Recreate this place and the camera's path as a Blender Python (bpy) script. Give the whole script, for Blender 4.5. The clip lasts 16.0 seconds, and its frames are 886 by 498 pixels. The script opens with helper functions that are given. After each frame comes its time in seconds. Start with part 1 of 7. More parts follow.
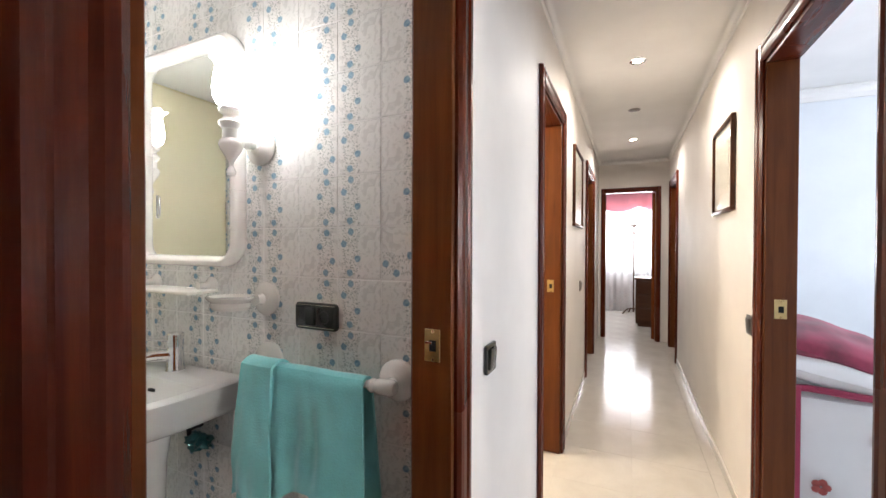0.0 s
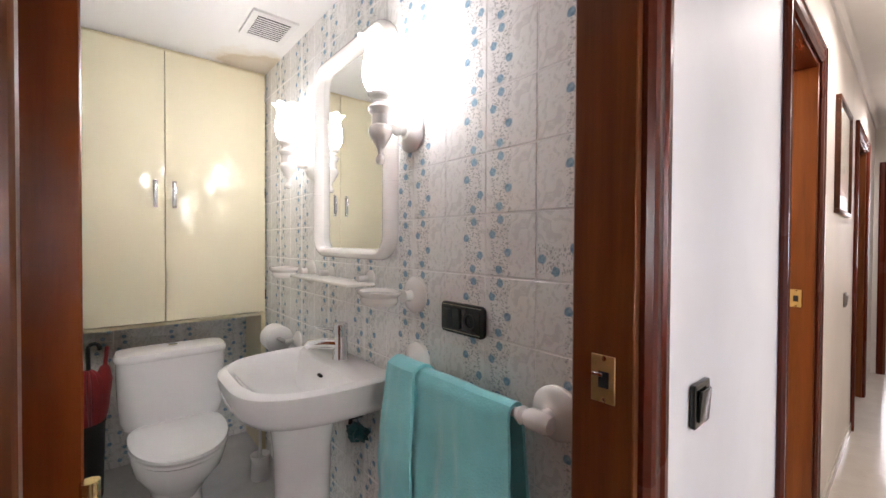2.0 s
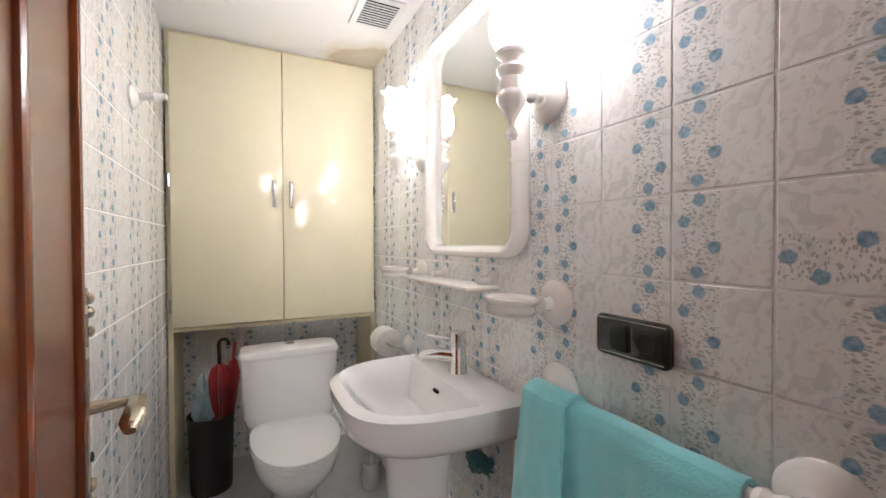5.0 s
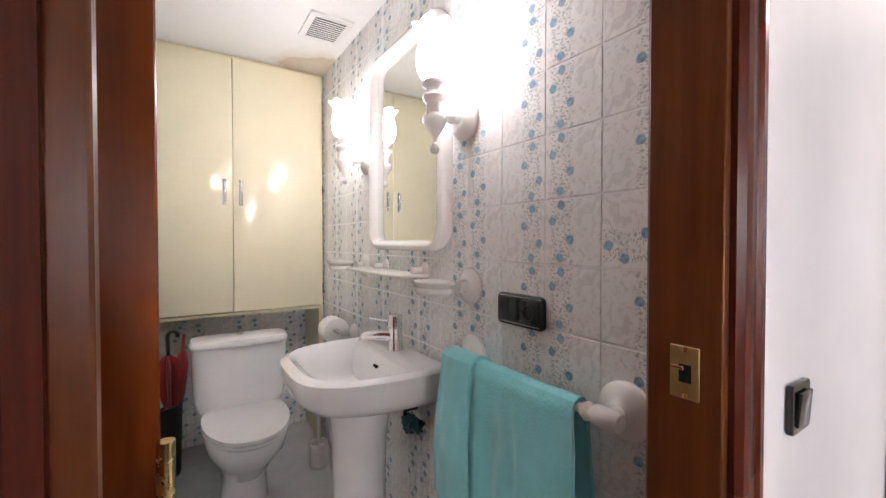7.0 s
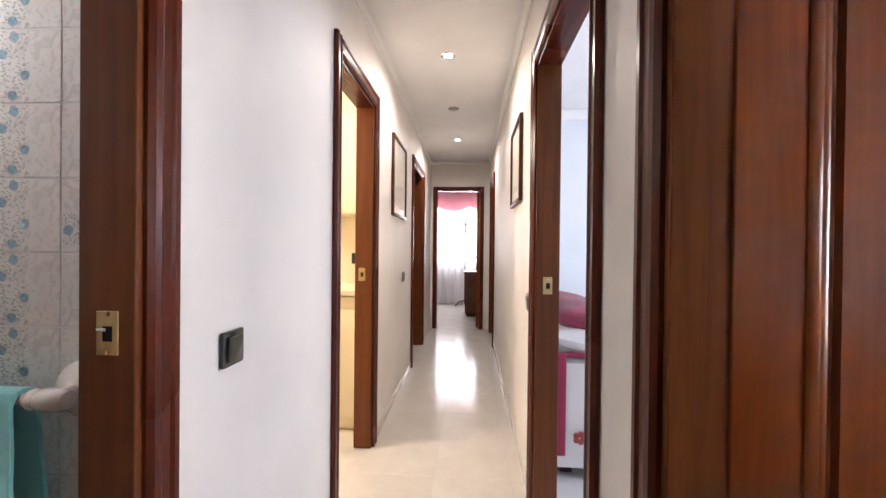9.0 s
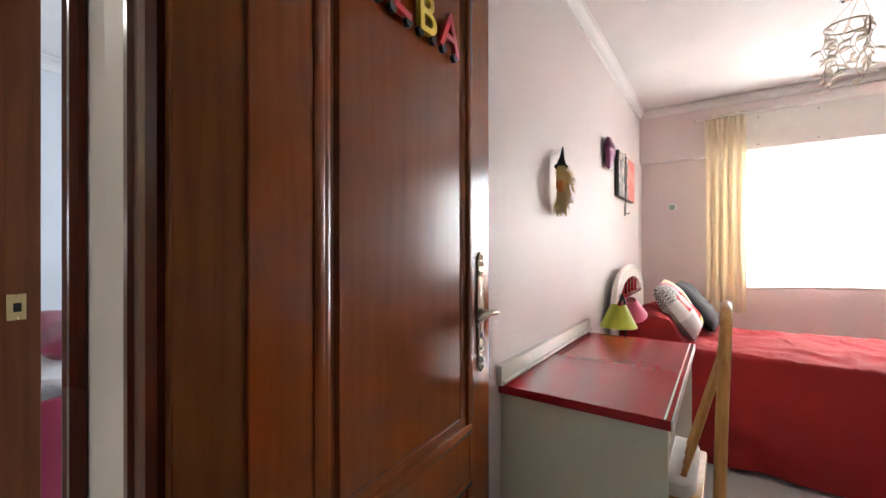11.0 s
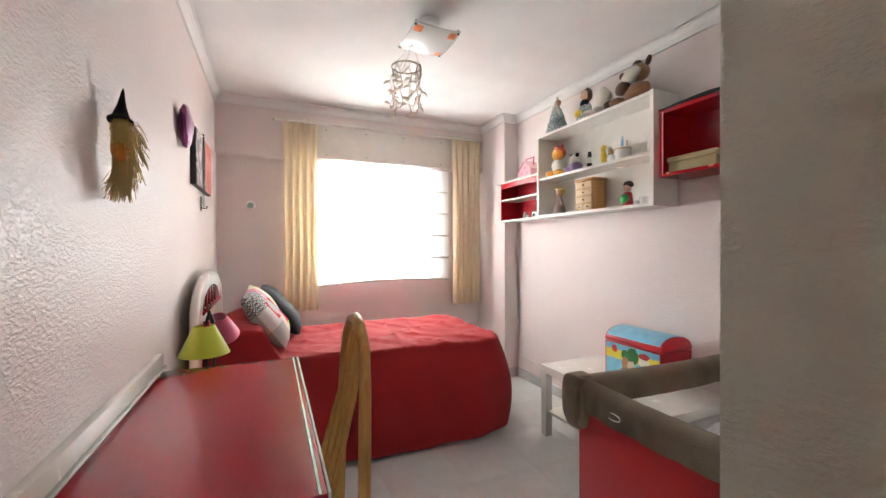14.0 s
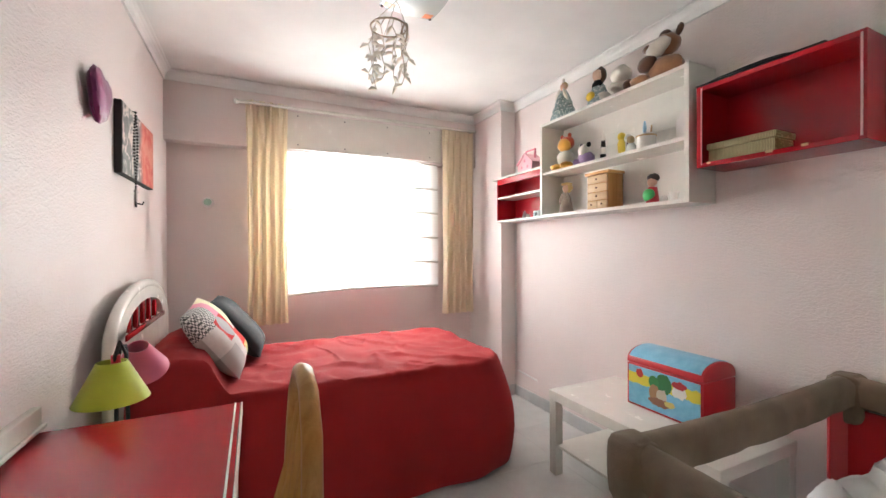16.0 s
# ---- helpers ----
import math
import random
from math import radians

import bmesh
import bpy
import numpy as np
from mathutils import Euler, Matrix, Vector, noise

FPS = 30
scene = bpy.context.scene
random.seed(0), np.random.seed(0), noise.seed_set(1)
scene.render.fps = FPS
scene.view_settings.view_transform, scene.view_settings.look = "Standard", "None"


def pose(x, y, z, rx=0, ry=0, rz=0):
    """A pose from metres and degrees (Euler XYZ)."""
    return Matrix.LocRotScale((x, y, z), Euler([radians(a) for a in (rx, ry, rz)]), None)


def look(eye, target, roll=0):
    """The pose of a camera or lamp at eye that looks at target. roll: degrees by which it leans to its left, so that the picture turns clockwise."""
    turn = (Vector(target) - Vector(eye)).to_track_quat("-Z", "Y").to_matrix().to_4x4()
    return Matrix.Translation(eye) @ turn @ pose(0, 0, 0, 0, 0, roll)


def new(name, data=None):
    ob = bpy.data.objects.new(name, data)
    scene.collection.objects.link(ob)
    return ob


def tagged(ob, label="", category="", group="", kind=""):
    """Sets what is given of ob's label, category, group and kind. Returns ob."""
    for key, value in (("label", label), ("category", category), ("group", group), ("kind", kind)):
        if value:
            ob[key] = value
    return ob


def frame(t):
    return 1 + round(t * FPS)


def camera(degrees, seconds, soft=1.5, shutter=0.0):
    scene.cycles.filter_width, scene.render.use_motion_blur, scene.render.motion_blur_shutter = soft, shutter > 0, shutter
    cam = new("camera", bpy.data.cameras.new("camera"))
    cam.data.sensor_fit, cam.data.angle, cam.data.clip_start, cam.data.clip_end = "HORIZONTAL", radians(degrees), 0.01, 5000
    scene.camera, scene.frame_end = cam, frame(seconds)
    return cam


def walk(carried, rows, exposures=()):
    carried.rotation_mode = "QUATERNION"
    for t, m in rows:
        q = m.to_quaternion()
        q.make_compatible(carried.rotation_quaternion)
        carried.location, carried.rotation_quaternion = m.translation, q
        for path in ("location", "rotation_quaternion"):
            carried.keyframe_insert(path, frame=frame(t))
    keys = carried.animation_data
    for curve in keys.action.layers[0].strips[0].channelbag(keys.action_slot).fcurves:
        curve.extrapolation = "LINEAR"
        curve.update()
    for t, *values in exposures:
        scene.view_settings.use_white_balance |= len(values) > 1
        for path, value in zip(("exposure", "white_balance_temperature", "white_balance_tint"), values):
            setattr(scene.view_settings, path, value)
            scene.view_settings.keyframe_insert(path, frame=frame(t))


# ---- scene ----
cam = camera(95.9, 16.0)
PATH = [
    (0, (0.366, 0.337, 1.28), (-0.47, 2.154, 1.26), 0.2),
    (0.5, (0.376, 0.426, 1.273), (-0.654, 2.14, 1.254), 0.2),
    (1, (0.371, 0.479, 1.271), (-0.858, 2.056, 1.246), 0.3),
    (1.5, (0.34, 0.53, 1.266), (-1.062, 1.956, 1.238), 0.2),
    (2, (0.273, 0.569, 1.26), (-1.254, 1.86, 1.231), 0.3),
    (2.5, (0.222, 0.594, 1.253), (-1.408, 1.753, 1.223), 0.1),
    (3, (0.167, 0.614, 1.259), (-1.533, 1.667, 1.225), 0.0),
    (3.5, (0.108, 0.621, 1.259), (-1.643, 1.587, 1.223), 0.1),
    (4, (0.036, 0.621, 1.251), (-1.743, 1.535, 1.218), 0.1),
    (4.2, (0.008, 0.622, 1.255), (-1.779, 1.52, 1.223), -0.4),
    (6.3, (0.14, 0.601, 1.231), (-1.655, 1.482, 1.207), 0.2),
    (6.5, (0.167, 0.594, 1.232), (-1.609, 1.512, 1.202), 0.1),
    (7, (0.243, 0.571, 1.232), (-1.432, 1.664, 1.199), 0.0),
    (7.5, (0.337, 0.548, 1.225), (-1.135, 1.901, 1.2), 0.2),
    (8, (0.444, 0.523, 1.218), (-0.692, 2.169, 1.194), 0.4),
    (8.5, (0.53, 0.523, 1.198), (-0.132, 2.41, 1.179), 0.5),
    (9, (0.573, 0.529, 1.2), (0.44, 2.525, 1.187), 0.6),
    (9.5, (0.587, 0.555, 1.201), (1.004, 2.511, 1.195), 0.6),
    (10, (0.611, 0.525, 1.194), (1.536, 2.298, 1.192), 0.4),
    (10.2, (0.623, 0.537, 1.192), (1.703, 2.221, 1.194), 0.3),
    (12.3, (0.795, 0.79, 1.217), (2.795, 0.801, 1.196), -0.1),
    (12.5, (0.82, 0.805, 1.219), (2.816, 0.681, 1.198), -0.1),
    (13, (0.903, 0.848, 1.226), (2.858, 0.426, 1.206), -0.1),
    (13.5, (0.989, 0.848, 1.225), (2.888, 0.219, 1.207), -0.2),
    (14, (1.086, 0.844, 1.22), (2.923, 0.054, 1.209), -0.2),
    (14.5, (1.18, 0.818, 1.232), (2.989, -0.034, 1.222), -0.3),
    (15, (1.281, 0.778, 1.231), (3.089, -0.078, 1.223), -0.3),
    (15.5, (1.375, 0.743, 1.237), (3.182, -0.114, 1.231), -0.2),
    (16, (1.48, 0.704, 1.241), (3.288, -0.151, 1.233), -0.2),
]
walk(cam, [(t, look(eye, target, roll)) for t, eye, target, roll in PATH], [(0, 0.93, 6200, 11), (1.5, 0.8, 6200, 16), (2.5, 0.95, 6250, 18), (4, 1.02, 6250, 17), (6.5, 0.92, 6250, 19), (7.2, 0.84, 6200, 20), (8, 0.5, 6200, 20), (8.5, 0.6, 6200, 22), (9, 0.9, 6200, 17), (9.5, 0.9, 6100, 12), (10, 0.76, 6200, 10), (12.3, 0.24, 6150, 8), (13.5, 0.17, 6150, 6), (16, 0.16, 6150, 6)])

# ---- world, daylight and exposure ----
world = bpy.data.worlds.new("sky")
scene.world = world
world.use_nodes = True
wn = world.node_tree
sky = wn.nodes.new("ShaderNodeTexSky")
sky.sky_type, sky.sun_disc = "NISHITA", False
sky.sun_elevation, sky.sun_rotation = radians(48), radians(200)
wn.links.new(sky.outputs[0], wn.nodes["Background"].inputs[0])
wn.nodes["Background"].inputs[1].default_value = 0.12


def lamp(name, kind, m, energy, colour=(1, 1, 1), **more):
    data = bpy.data.lights.new(name, kind)
    data.energy, data.color = energy, colour
    if kind == "AREA":
        data.shape, data.size, data.size_y = "RECTANGLE", more["w"], more["h"]
    elif kind == "SPOT":
        data.spot_size, data.spot_blend, data.shadow_soft_size = radians(more["cone"]), 0.7, more["r"]
    elif kind == "POINT":
        data.shadow_soft_size = more["r"]
    elif kind == "SUN":
        data.angle = radians(more["angle"])
    ob = new(name, data)
    ob.matrix_world = m
    return ob


DAY = (1.0, 0.985, 0.965)
WARM = (1.0, 0.86, 0.68)
SPOT = (1.0, 0.89, 0.77)
lamp("sun", "SUN", look((9, 3, 9), (4, 0, 0)), 2.5, (1, 0.95, 0.88), angle=0.6)
# the sky's light through the three bedroom windows
lamp("window_light_pink_room", "AREA", look((5.05, -0.15, 1.5), (3.0, -0.15, 1.35)), 160, DAY, w=1.3, h=1.1)
lamp("window_light_far_room", "AREA", look((0.3, 9.3, 1.5), (0.3, 6.0, 1.1)), 55, DAY, w=1.5, h=1.3)
lamp("window_light_white_room", "AREA", look((3.55, 2.6, 1.6), (1.2, 2.4, 1.2)), 36, (0.86, 0.92, 1.0), w=1.1, h=1.1)


# the hall's recessed spots, one before and one behind the middle, and the kitchen's and the back hall's lamps
for y in (3.13, 5.17):
    lamp("downlight_beam", "SPOT", look((0.42, y, 2.41), (0.42, y, 0)), 19, SPOT, cone=172, r=0.03)
lamp("kitchen_lamp", "POINT", pose(-1.2, 2.4, 2.2), 45, WARM, r=0.15)


# ---- materials ----
class Nodes:
    def __init__(self, name):
        self.mat = bpy.data.materials.new(name)
        self.mat.use_nodes = True
        self.tree = self.mat.node_tree
        self.bsdf = self.tree.nodes["Principled BSDF"]
        self.coord = None

    def add(self, kind, **values):
        n = self.tree.nodes.new("ShaderNode" + kind)
        for k, v in values.items():
            n.inputs[k.replace("_", " ")].default_value = v
        return n

    def link(self, a, b):
        self.tree.links.new(a, b)

    def place(self, scale=(1, 1, 1), turn=(0, 0, 0)):
        if self.coord is None:
            self.coord = self.add("TexCoord")
        m = self.add("Mapping")
        m.inputs["Scale"].default_value, m.inputs["Rotation"].default_value = scale, turn
        self.link(self.coord.outputs["Object"], m.inputs["Vector"])
        return m.outputs[0]

    def noise(self, scale, detail=4, rough=0.55, warp=0.0, at=None):
        n = self.add("TexNoise", Scale=scale, Detail=detail, Roughness=rough, Distortion=warp)
        self.link(at or self.place(), n.inputs["Vector"])
        return n.outputs["Fac"]

    def ramp(self, fac, *stops):
        r = self.add("ValToRGB")
        e = r.color_ramp.elements
        while len(e) < len(stops):
            e.new(0.5)
        for el, (p, c) in zip(e, stops):
            el.position, el.color = p, (*c, 1)
        self.link(fac, r.inputs[0])
        return r.outputs[0]

    def math(self, op, a, b=0.0, c=0.0):
        n = self.add("Math")
        n.operation = op
        for sock, v in zip(n.inputs, (a, b, c)):
            if isinstance(v, (int, float)):
                sock.default_value = v
            else:
                self.link(v, sock)
        return n.outputs[0]

    def mix(self, fac, a, b, mode="MIX"):
        n = self.add("Mix")
        n.data_type, n.blend_type = "RGBA", mode
        for sock, v in ((n.inputs[0], fac), (n.inputs[6], a), (n.inputs[7], b)):
            if isinstance(v, (int, float)):
                sock.default_value = v
            elif isinstance(v, tuple):
                sock.default_value = (*v, 1)
            else:
                self.link(v, sock)
        return n.outputs[2]

    def bump(self, height, strength=0.3, distance=0.002):
        b = self.add("Bump", Strength=strength, Distance=distance)
        self.link(height, b.inputs["Height"])
        self.link(b.outputs[0], self.bsdf.inputs["Normal"])

    def done(self, colour, rough=0.5, metal=0.0, **more):
        for key, v in (("Base Color", colour), ("Roughness", rough), ("Metallic", metal), *((k.replace("_", " "), x) for k, x in more.items())):
            if isinstance(v, tuple):
                self.bsdf.inputs[key].default_value = (*v, 1)
            elif isinstance(v, (int, float)):
                self.bsdf.inputs[key].default_value = v
            else:
                self.link(v, self.bsdf.inputs[key])
        return self.mat


def shade(c, k):
    return tuple(min(1, v * k) for v in c)


def paint(name, colour, rough=0.5, grain=90, rise=0.25, vary=0.05, dist=0.0015):
    """Painted or lacquered surface with faint blotches and a fine relief."""
    n = Nodes(name)
    blot = n.noise(2.3, 5)
    col = n.ramp(blot, (0.3, shade(colour, 1 - vary)), (0.7, shade(colour, 1 + vary)))
    fine = n.noise(grain, 3)
    n.bump(fine, rise, dist)
    n.bsdf.inputs["Specular IOR Level"].default_value = 0.5 if rough < 0.5 else 0.2
    return n.done(col, n.math("MULTIPLY_ADD", fine, 0.12, rough - 0.06))


def stipple(name, colour):
    """Sprayed drop-texture wall paint with a soft sheen."""
    n = Nodes(name)
    v = n.add("TexNoise", Scale=85, Detail=3, Roughness=0.55, Distortion=0.4)
    n.link(n.place((0.9, 0.9, 1.6)), v.inputs["Vector"])
    drops = n.ramp(v.outputs["Fac"], (0.42, (0, 0, 0)), (0.62, (1, 1, 1)))
    blot = n.noise(1.6, 5)
    col = n.ramp(blot, (0.3, shade(colour, 0.96)), (0.7, shade(colour, 1.03)))
    n.bump(drops, 0.42, 0.0030)
    return n.done(col, 0.36)


def wood(name, dark, light, along="Z", rough=0.25, scale=1.0, coat=0.12):
    n = Nodes(name)
    s = {"X": (1.2, 22, 22), "Y": (22, 1.2, 22), "Z": (22, 22, 1.2)}[along]
    s = tuple(v * scale for v in s)
    grain = n.noise(1.6, 7, 0.62, 0.7, n.place(s))
    pores = n.noise(7, 4, 0.7, 0.2, n.place(tuple(v * 2.4 for v in s)))
    wide = n.noise(1.1, 3)
    col = n.ramp(grain, (0.28, dark), (0.72, light))
    col = n.mix(n.math("MULTIPLY", n.ramp(pores, (0.35, (1, 1, 1)), (0.55, (0, 0, 0))), 0.13), col, shade(dark, 0.55))
    col = n.mix(n.math("MULTIPLY", wide, 0.35), col, shade(dark, 0.85))
    n.bsdf.inputs["Coat Weight"].default_value, n.bsdf.inputs["Coat Roughness"].default_value = coat, 0.2
    n.bsdf.inputs["Specular IOR Level"].default_value = 0.22
    return n.done(col, n.math("MULTIPLY_ADD", wide, 0.08, rough - 0.02))


def cloth(name, colour, weave=420, vary=0.12, rough=0.9, sheen=0.3, folds=0.0):
    n = Nodes(name)
    w1 = n.noise(weave, 2)
    blot = n.noise(6, 5)
    col = n.ramp(blot, (0.3, shade(colour, 1 - vary)), (0.7, shade(colour, 1 + vary)))
    col = n.mix(n.math("MULTIPLY", w1, 0.3), col, shade(colour, 0.7))
    h = n.math("MULTIPLY_ADD", n.noise(9, 4, 0.5, 1.2), folds * 8, w1)
    n.bump(h, 0.4, 0.0012 + 0.02 * folds)
    n.bsdf.inputs["Sheen Weight"].default_value = sheen
    return n.done(col, rough)


def metal(name, colour, rough=0.2):
    n = Nodes(name)
    w = n.noise(40, 4)
    return n.done(n.ramp(w, (0.3, shade(colour, 0.85)), (0.7, colour)), n.math("MULTIPLY_ADD", w, 0.2, rough - 0.05), 1.0)


def plain(name, colour, rough=0.4, vary=0.06, coat=0.0):
    n = Nodes(name)
    w = n.noise(14, 4)
    n.bsdf.inputs["Coat Weight"].default_value = coat
    return n.done(n.ramp(w, (0.3, shade(colour, 1 - vary)), (0.7, shade(colour, 1 + vary))), n.math("MULTIPLY_ADD", w, 0.14, rough - 0.07))


def glow(name, colour, power):
    n = Nodes(name)
    n.bsdf.inputs["Emission Strength"].default_value = power
    n.bsdf.inputs["Emission Color"].default_value = (*colour, 1)
    return n.done(colour, 0.3)


def stone_floor(name, a, b, rough):
    n = Nodes(name)
    cloud = n.noise(5, 8, 0.65, 0.6)
    speck = n.noise(120, 3)
    col = n.ramp(cloud, (0.3, a), (0.7, b))
    col = n.mix(n.math("MULTIPLY", n.ramp(speck, (0.55, (0, 0, 0)), (0.7, (1, 1, 1))), 0.25), col, shade(a, 0.75))
    info = n.add("ObjectInfo")
    col = n.mix(n.math("MULTIPLY", info.outputs["Random"], 0.10), col, shade(a, 0.8))
    wear = n.noise(3, 5)
    n.bump(n.noise(9, 3), 0.03, 0.002)
    n.bsdf.inputs["Specular IOR Level"].default_value = 0.36
    return n.done(col, n.math("MULTIPLY_ADD", wear, 0.16, rough - 0.05))


def tile_glaze(name):
    """Glazed wall tile: pale grey marbling, a band of blue flowers with grey-green leaves along one edge."""
    n = Nodes(name)
    p = n.place()
    marble = n.noise(26, 5, 0.6, 1.4, p)
    col = n.ramp(marble, (0.42, (0.71, 0.705, 0.68)), (0.48, (0.83, 0.825, 0.80)), (0.58, (0.84, 0.835, 0.81)), (0.63, (0.74, 0.735, 0.71)))
    wob = n.add("TexNoise", Scale=95, Detail=3)
    n.link(p, wob.inputs["Vector"])
    off = n.add("VectorMath")
    off.operation = "MULTIPLY_ADD"
    off.inputs[1].default_value = (0.007, 0.007, 0.007)
    n.link(wob.outputs["Color"], off.inputs[0])
    n.link(p, off.inputs[2])
    q = off.outputs[0]
    sep = n.add("SeparateXYZ")
    n.link(q, sep.inputs[0])
    # leaves: small slanted strokes inside the band
    leaf = None
    for turn, seed in ((1.25, 0.0), (-1.1, 3.1), (0.5, 5.7)):
        v = n.add("TexVoronoi", Scale=1.0, Randomness=1.0)
        mp = n.add("Mapping")
        mp.inputs["Rotation"].default_value, mp.inputs["Scale"].default_value = (0, turn, 0), (80, 1, 150)
        mp.inputs["Location"].default_value = (seed, 0, seed)
        n.link(p, mp.inputs["Vector"])
        n.link(mp.outputs[0], v.inputs["Vector"])
        m = n.math("LESS_THAN", v.outputs["Distance"], 0.27)
        leaf = m if leaf is None else n.math("MAXIMUM", leaf, m)
    band = n.math("MULTIPLY", n.math("GREATER_THAN", sep.outputs[0], -0.058), n.math("LESS_THAN", sep.outputs[0], 0.006))
    leaf = n.math("MULTIPLY", n.math("MULTIPLY", leaf, band), 0.6)
    col = n.mix(leaf, col, (0.30, 0.33, 0.31))
    flower = None
    for cx, cz in ((-0.030, 0.062), (-0.056, 0.027), (-0.006, -0.017), (-0.034, -0.060)):
        d = n.add("VectorMath")
        d.operation = "DISTANCE"
        d.inputs[1].default_value = (cx + 0.0035, 0.0035, cz + 0.0035)
        n.link(q, d.inputs[0])
        m = n.add("MapRange")
        m.inputs["From Min"].default_value, m.inputs["From Max"].default_value = 0.0125, 0.0100
        n.link(d.outputs["Value"], m.inputs["Value"])
        flower = m.outputs[0] if flower is None else n.math("MAXIMUM", flower, m.outputs[0])
    petal = n.noise(170, 3, 0.6, 0.5, p)
    blue = n.ramp(petal, (0.35, (0.12, 0.26, 0.40)), (0.65, (0.30, 0.46, 0.58)))
    col = n.mix(n.math("MULTIPLY", flower, 0.9), col, blue)
    n.bump(n.noise(11, 2, 0.5, 0.0, p), 0.12, 0.003)
    return n.done(col, 0.13)


def stained_ceiling(name):
    """White ceiling paint with a brownish damp stain in the corner by the cupboard."""
    n = Nodes(name)
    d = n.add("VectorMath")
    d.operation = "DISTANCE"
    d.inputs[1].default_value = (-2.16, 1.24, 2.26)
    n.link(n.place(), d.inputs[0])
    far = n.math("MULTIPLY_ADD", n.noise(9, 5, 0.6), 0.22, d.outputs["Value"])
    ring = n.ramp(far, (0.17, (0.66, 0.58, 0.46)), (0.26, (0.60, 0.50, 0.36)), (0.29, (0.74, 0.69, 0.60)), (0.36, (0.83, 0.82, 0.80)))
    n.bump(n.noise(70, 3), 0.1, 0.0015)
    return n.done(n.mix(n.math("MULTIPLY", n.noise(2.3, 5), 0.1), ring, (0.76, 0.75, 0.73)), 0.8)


M = {}
M["hall_paint"] = paint("hall_paint", (0.82, 0.782, 0.738), 0.55, 60, 0.12)
M["bath_ceiling"] = stained_ceiling("bath_ceiling")
M["white_paint"] = paint("white_paint", (0.83, 0.82, 0.80), 0.8, 70, 0.1)
M["pink_wall"] = stipple("pink_wall", (0.785, 0.70, 0.675))
M["beige_wall"] = stipple("beige_wall", (0.74, 0.70, 0.61))
M["pale_blue_wall"] = paint("pale_blue_wall", (0.74, 0.77, 0.80), 0.6, 60, 0.1)
M["kitchen_tile"] = paint("kitchen_tile", (0.78, 0.68, 0.50), 0.3, 20, 0.05)
M["door_wood"] = wood("door_wood", (0.165, 0.036, 0.006), (0.235, 0.054, 0.010), "Z", 0.22, 1.0, 0.16)
M["casing_wood"] = wood("casing_wood", (0.070, 0.011, 0.005), (0.15, 0.026, 0.009), "Z", 0.25, 1.0, 0.08)
M["casing_wood_x"] = wood("casing_wood_x", (0.070, 0.011, 0.005), (0.15, 0.026, 0.009), "X", 0.25, 1.0, 0.08)
M["casing_wood_y"] = wood("casing_wood_y", (0.070, 0.011, 0.005), (0.15, 0.026, 0.009), "Y", 0.25, 1.0, 0.08)
M["jamb_wood"] = wood("jamb_wood", (0.12, 0.034, 0.009), (0.22, 0.066, 0.017), "Z", 0.3, 1.0, 0.06)
M["dark_wood"] = wood("dark_wood", (0.05, 0.018, 0.009), (0.12, 0.045, 0.02), "X", 0.3)
M["light_wood"] = wood("light_wood", (0.40, 0.19, 0.055), (0.60, 0.34, 0.12), "Z", 0.35, 1.4)
M["toy_wood"] = wood("toy_wood", (0.50, 0.33, 0.17), (0.66, 0.48, 0.28), "X", 0.45, 1.4, 0.1)
M["hall_floor"] = stone_floor("hall_floor", (0.62, 0.585, 0.53), (0.72, 0.69, 0.63), 0.14)
M["room_floor"] = stone_floor("room_floor", (0.61, 0.60, 0.585), (0.70, 0.69, 0.675), 0.16)
M["bath_floor"] = stone_floor("bath_floor", (0.56, 0.56, 0.555), (0.66, 0.66, 0.65), 0.2)
M["grout"] = paint("grout", (0.80, 0.795, 0.775), 0.85, 200, 0.3)
M["tile"] = tile_glaze("tile")
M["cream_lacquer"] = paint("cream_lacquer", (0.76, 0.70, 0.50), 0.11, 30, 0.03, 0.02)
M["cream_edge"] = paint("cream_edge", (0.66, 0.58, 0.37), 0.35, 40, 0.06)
M["porcelain"] = plain("porcelain", (0.83, 0.82, 0.81), 0.1, 0.01, 0.5)
M["white_ceramic"] = plain("white_ceramic", (0.80, 0.77, 0.73), 0.2, 0.02, 0.3)
M["white_gloss"] = plain("white_gloss", (0.80, 0.77, 0.71), 0.25, 0.02)
M["white_plastic"] = plain("white_plastic", (0.78, 0.77, 0.75), 0.35, 0.03)
M["chrome"] = metal("chrome", (0.82, 0.82, 0.83), 0.08)
M["brass"] = metal("brass", (0.66, 0.50, 0.24), 0.2)
M["strike_brass"] = metal("strike_brass", (0.60, 0.46, 0.22), 0.36)
M["old_brass"] = metal("old_brass", (0.52, 0.46, 0.34), 0.2)
M["cream_panel"] = paint("cream_panel", (0.70, 0.71, 0.58), 0.3, 40, 0.03)
M["black_gloss"] = plain("black_gloss", (0.018, 0.02, 0.017), 0.16, 0.1)
M["black_matt"] = plain("black_matt", (0.02, 0.018, 0.018), 0.6, 0.2)
M["dark_hole"] = plain("dark_hole", (0.006, 0.006, 0.006), 0.8)
n_ = Nodes("mirror_glass")
M["mirror"] = n_.done((0.86, 0.88, 0.86), 0.015, 1.0)
M["towel"] = cloth("towel", (0.24, 0.68, 0.71), 190, 0.10, 0.95, 0.5, 0.14)
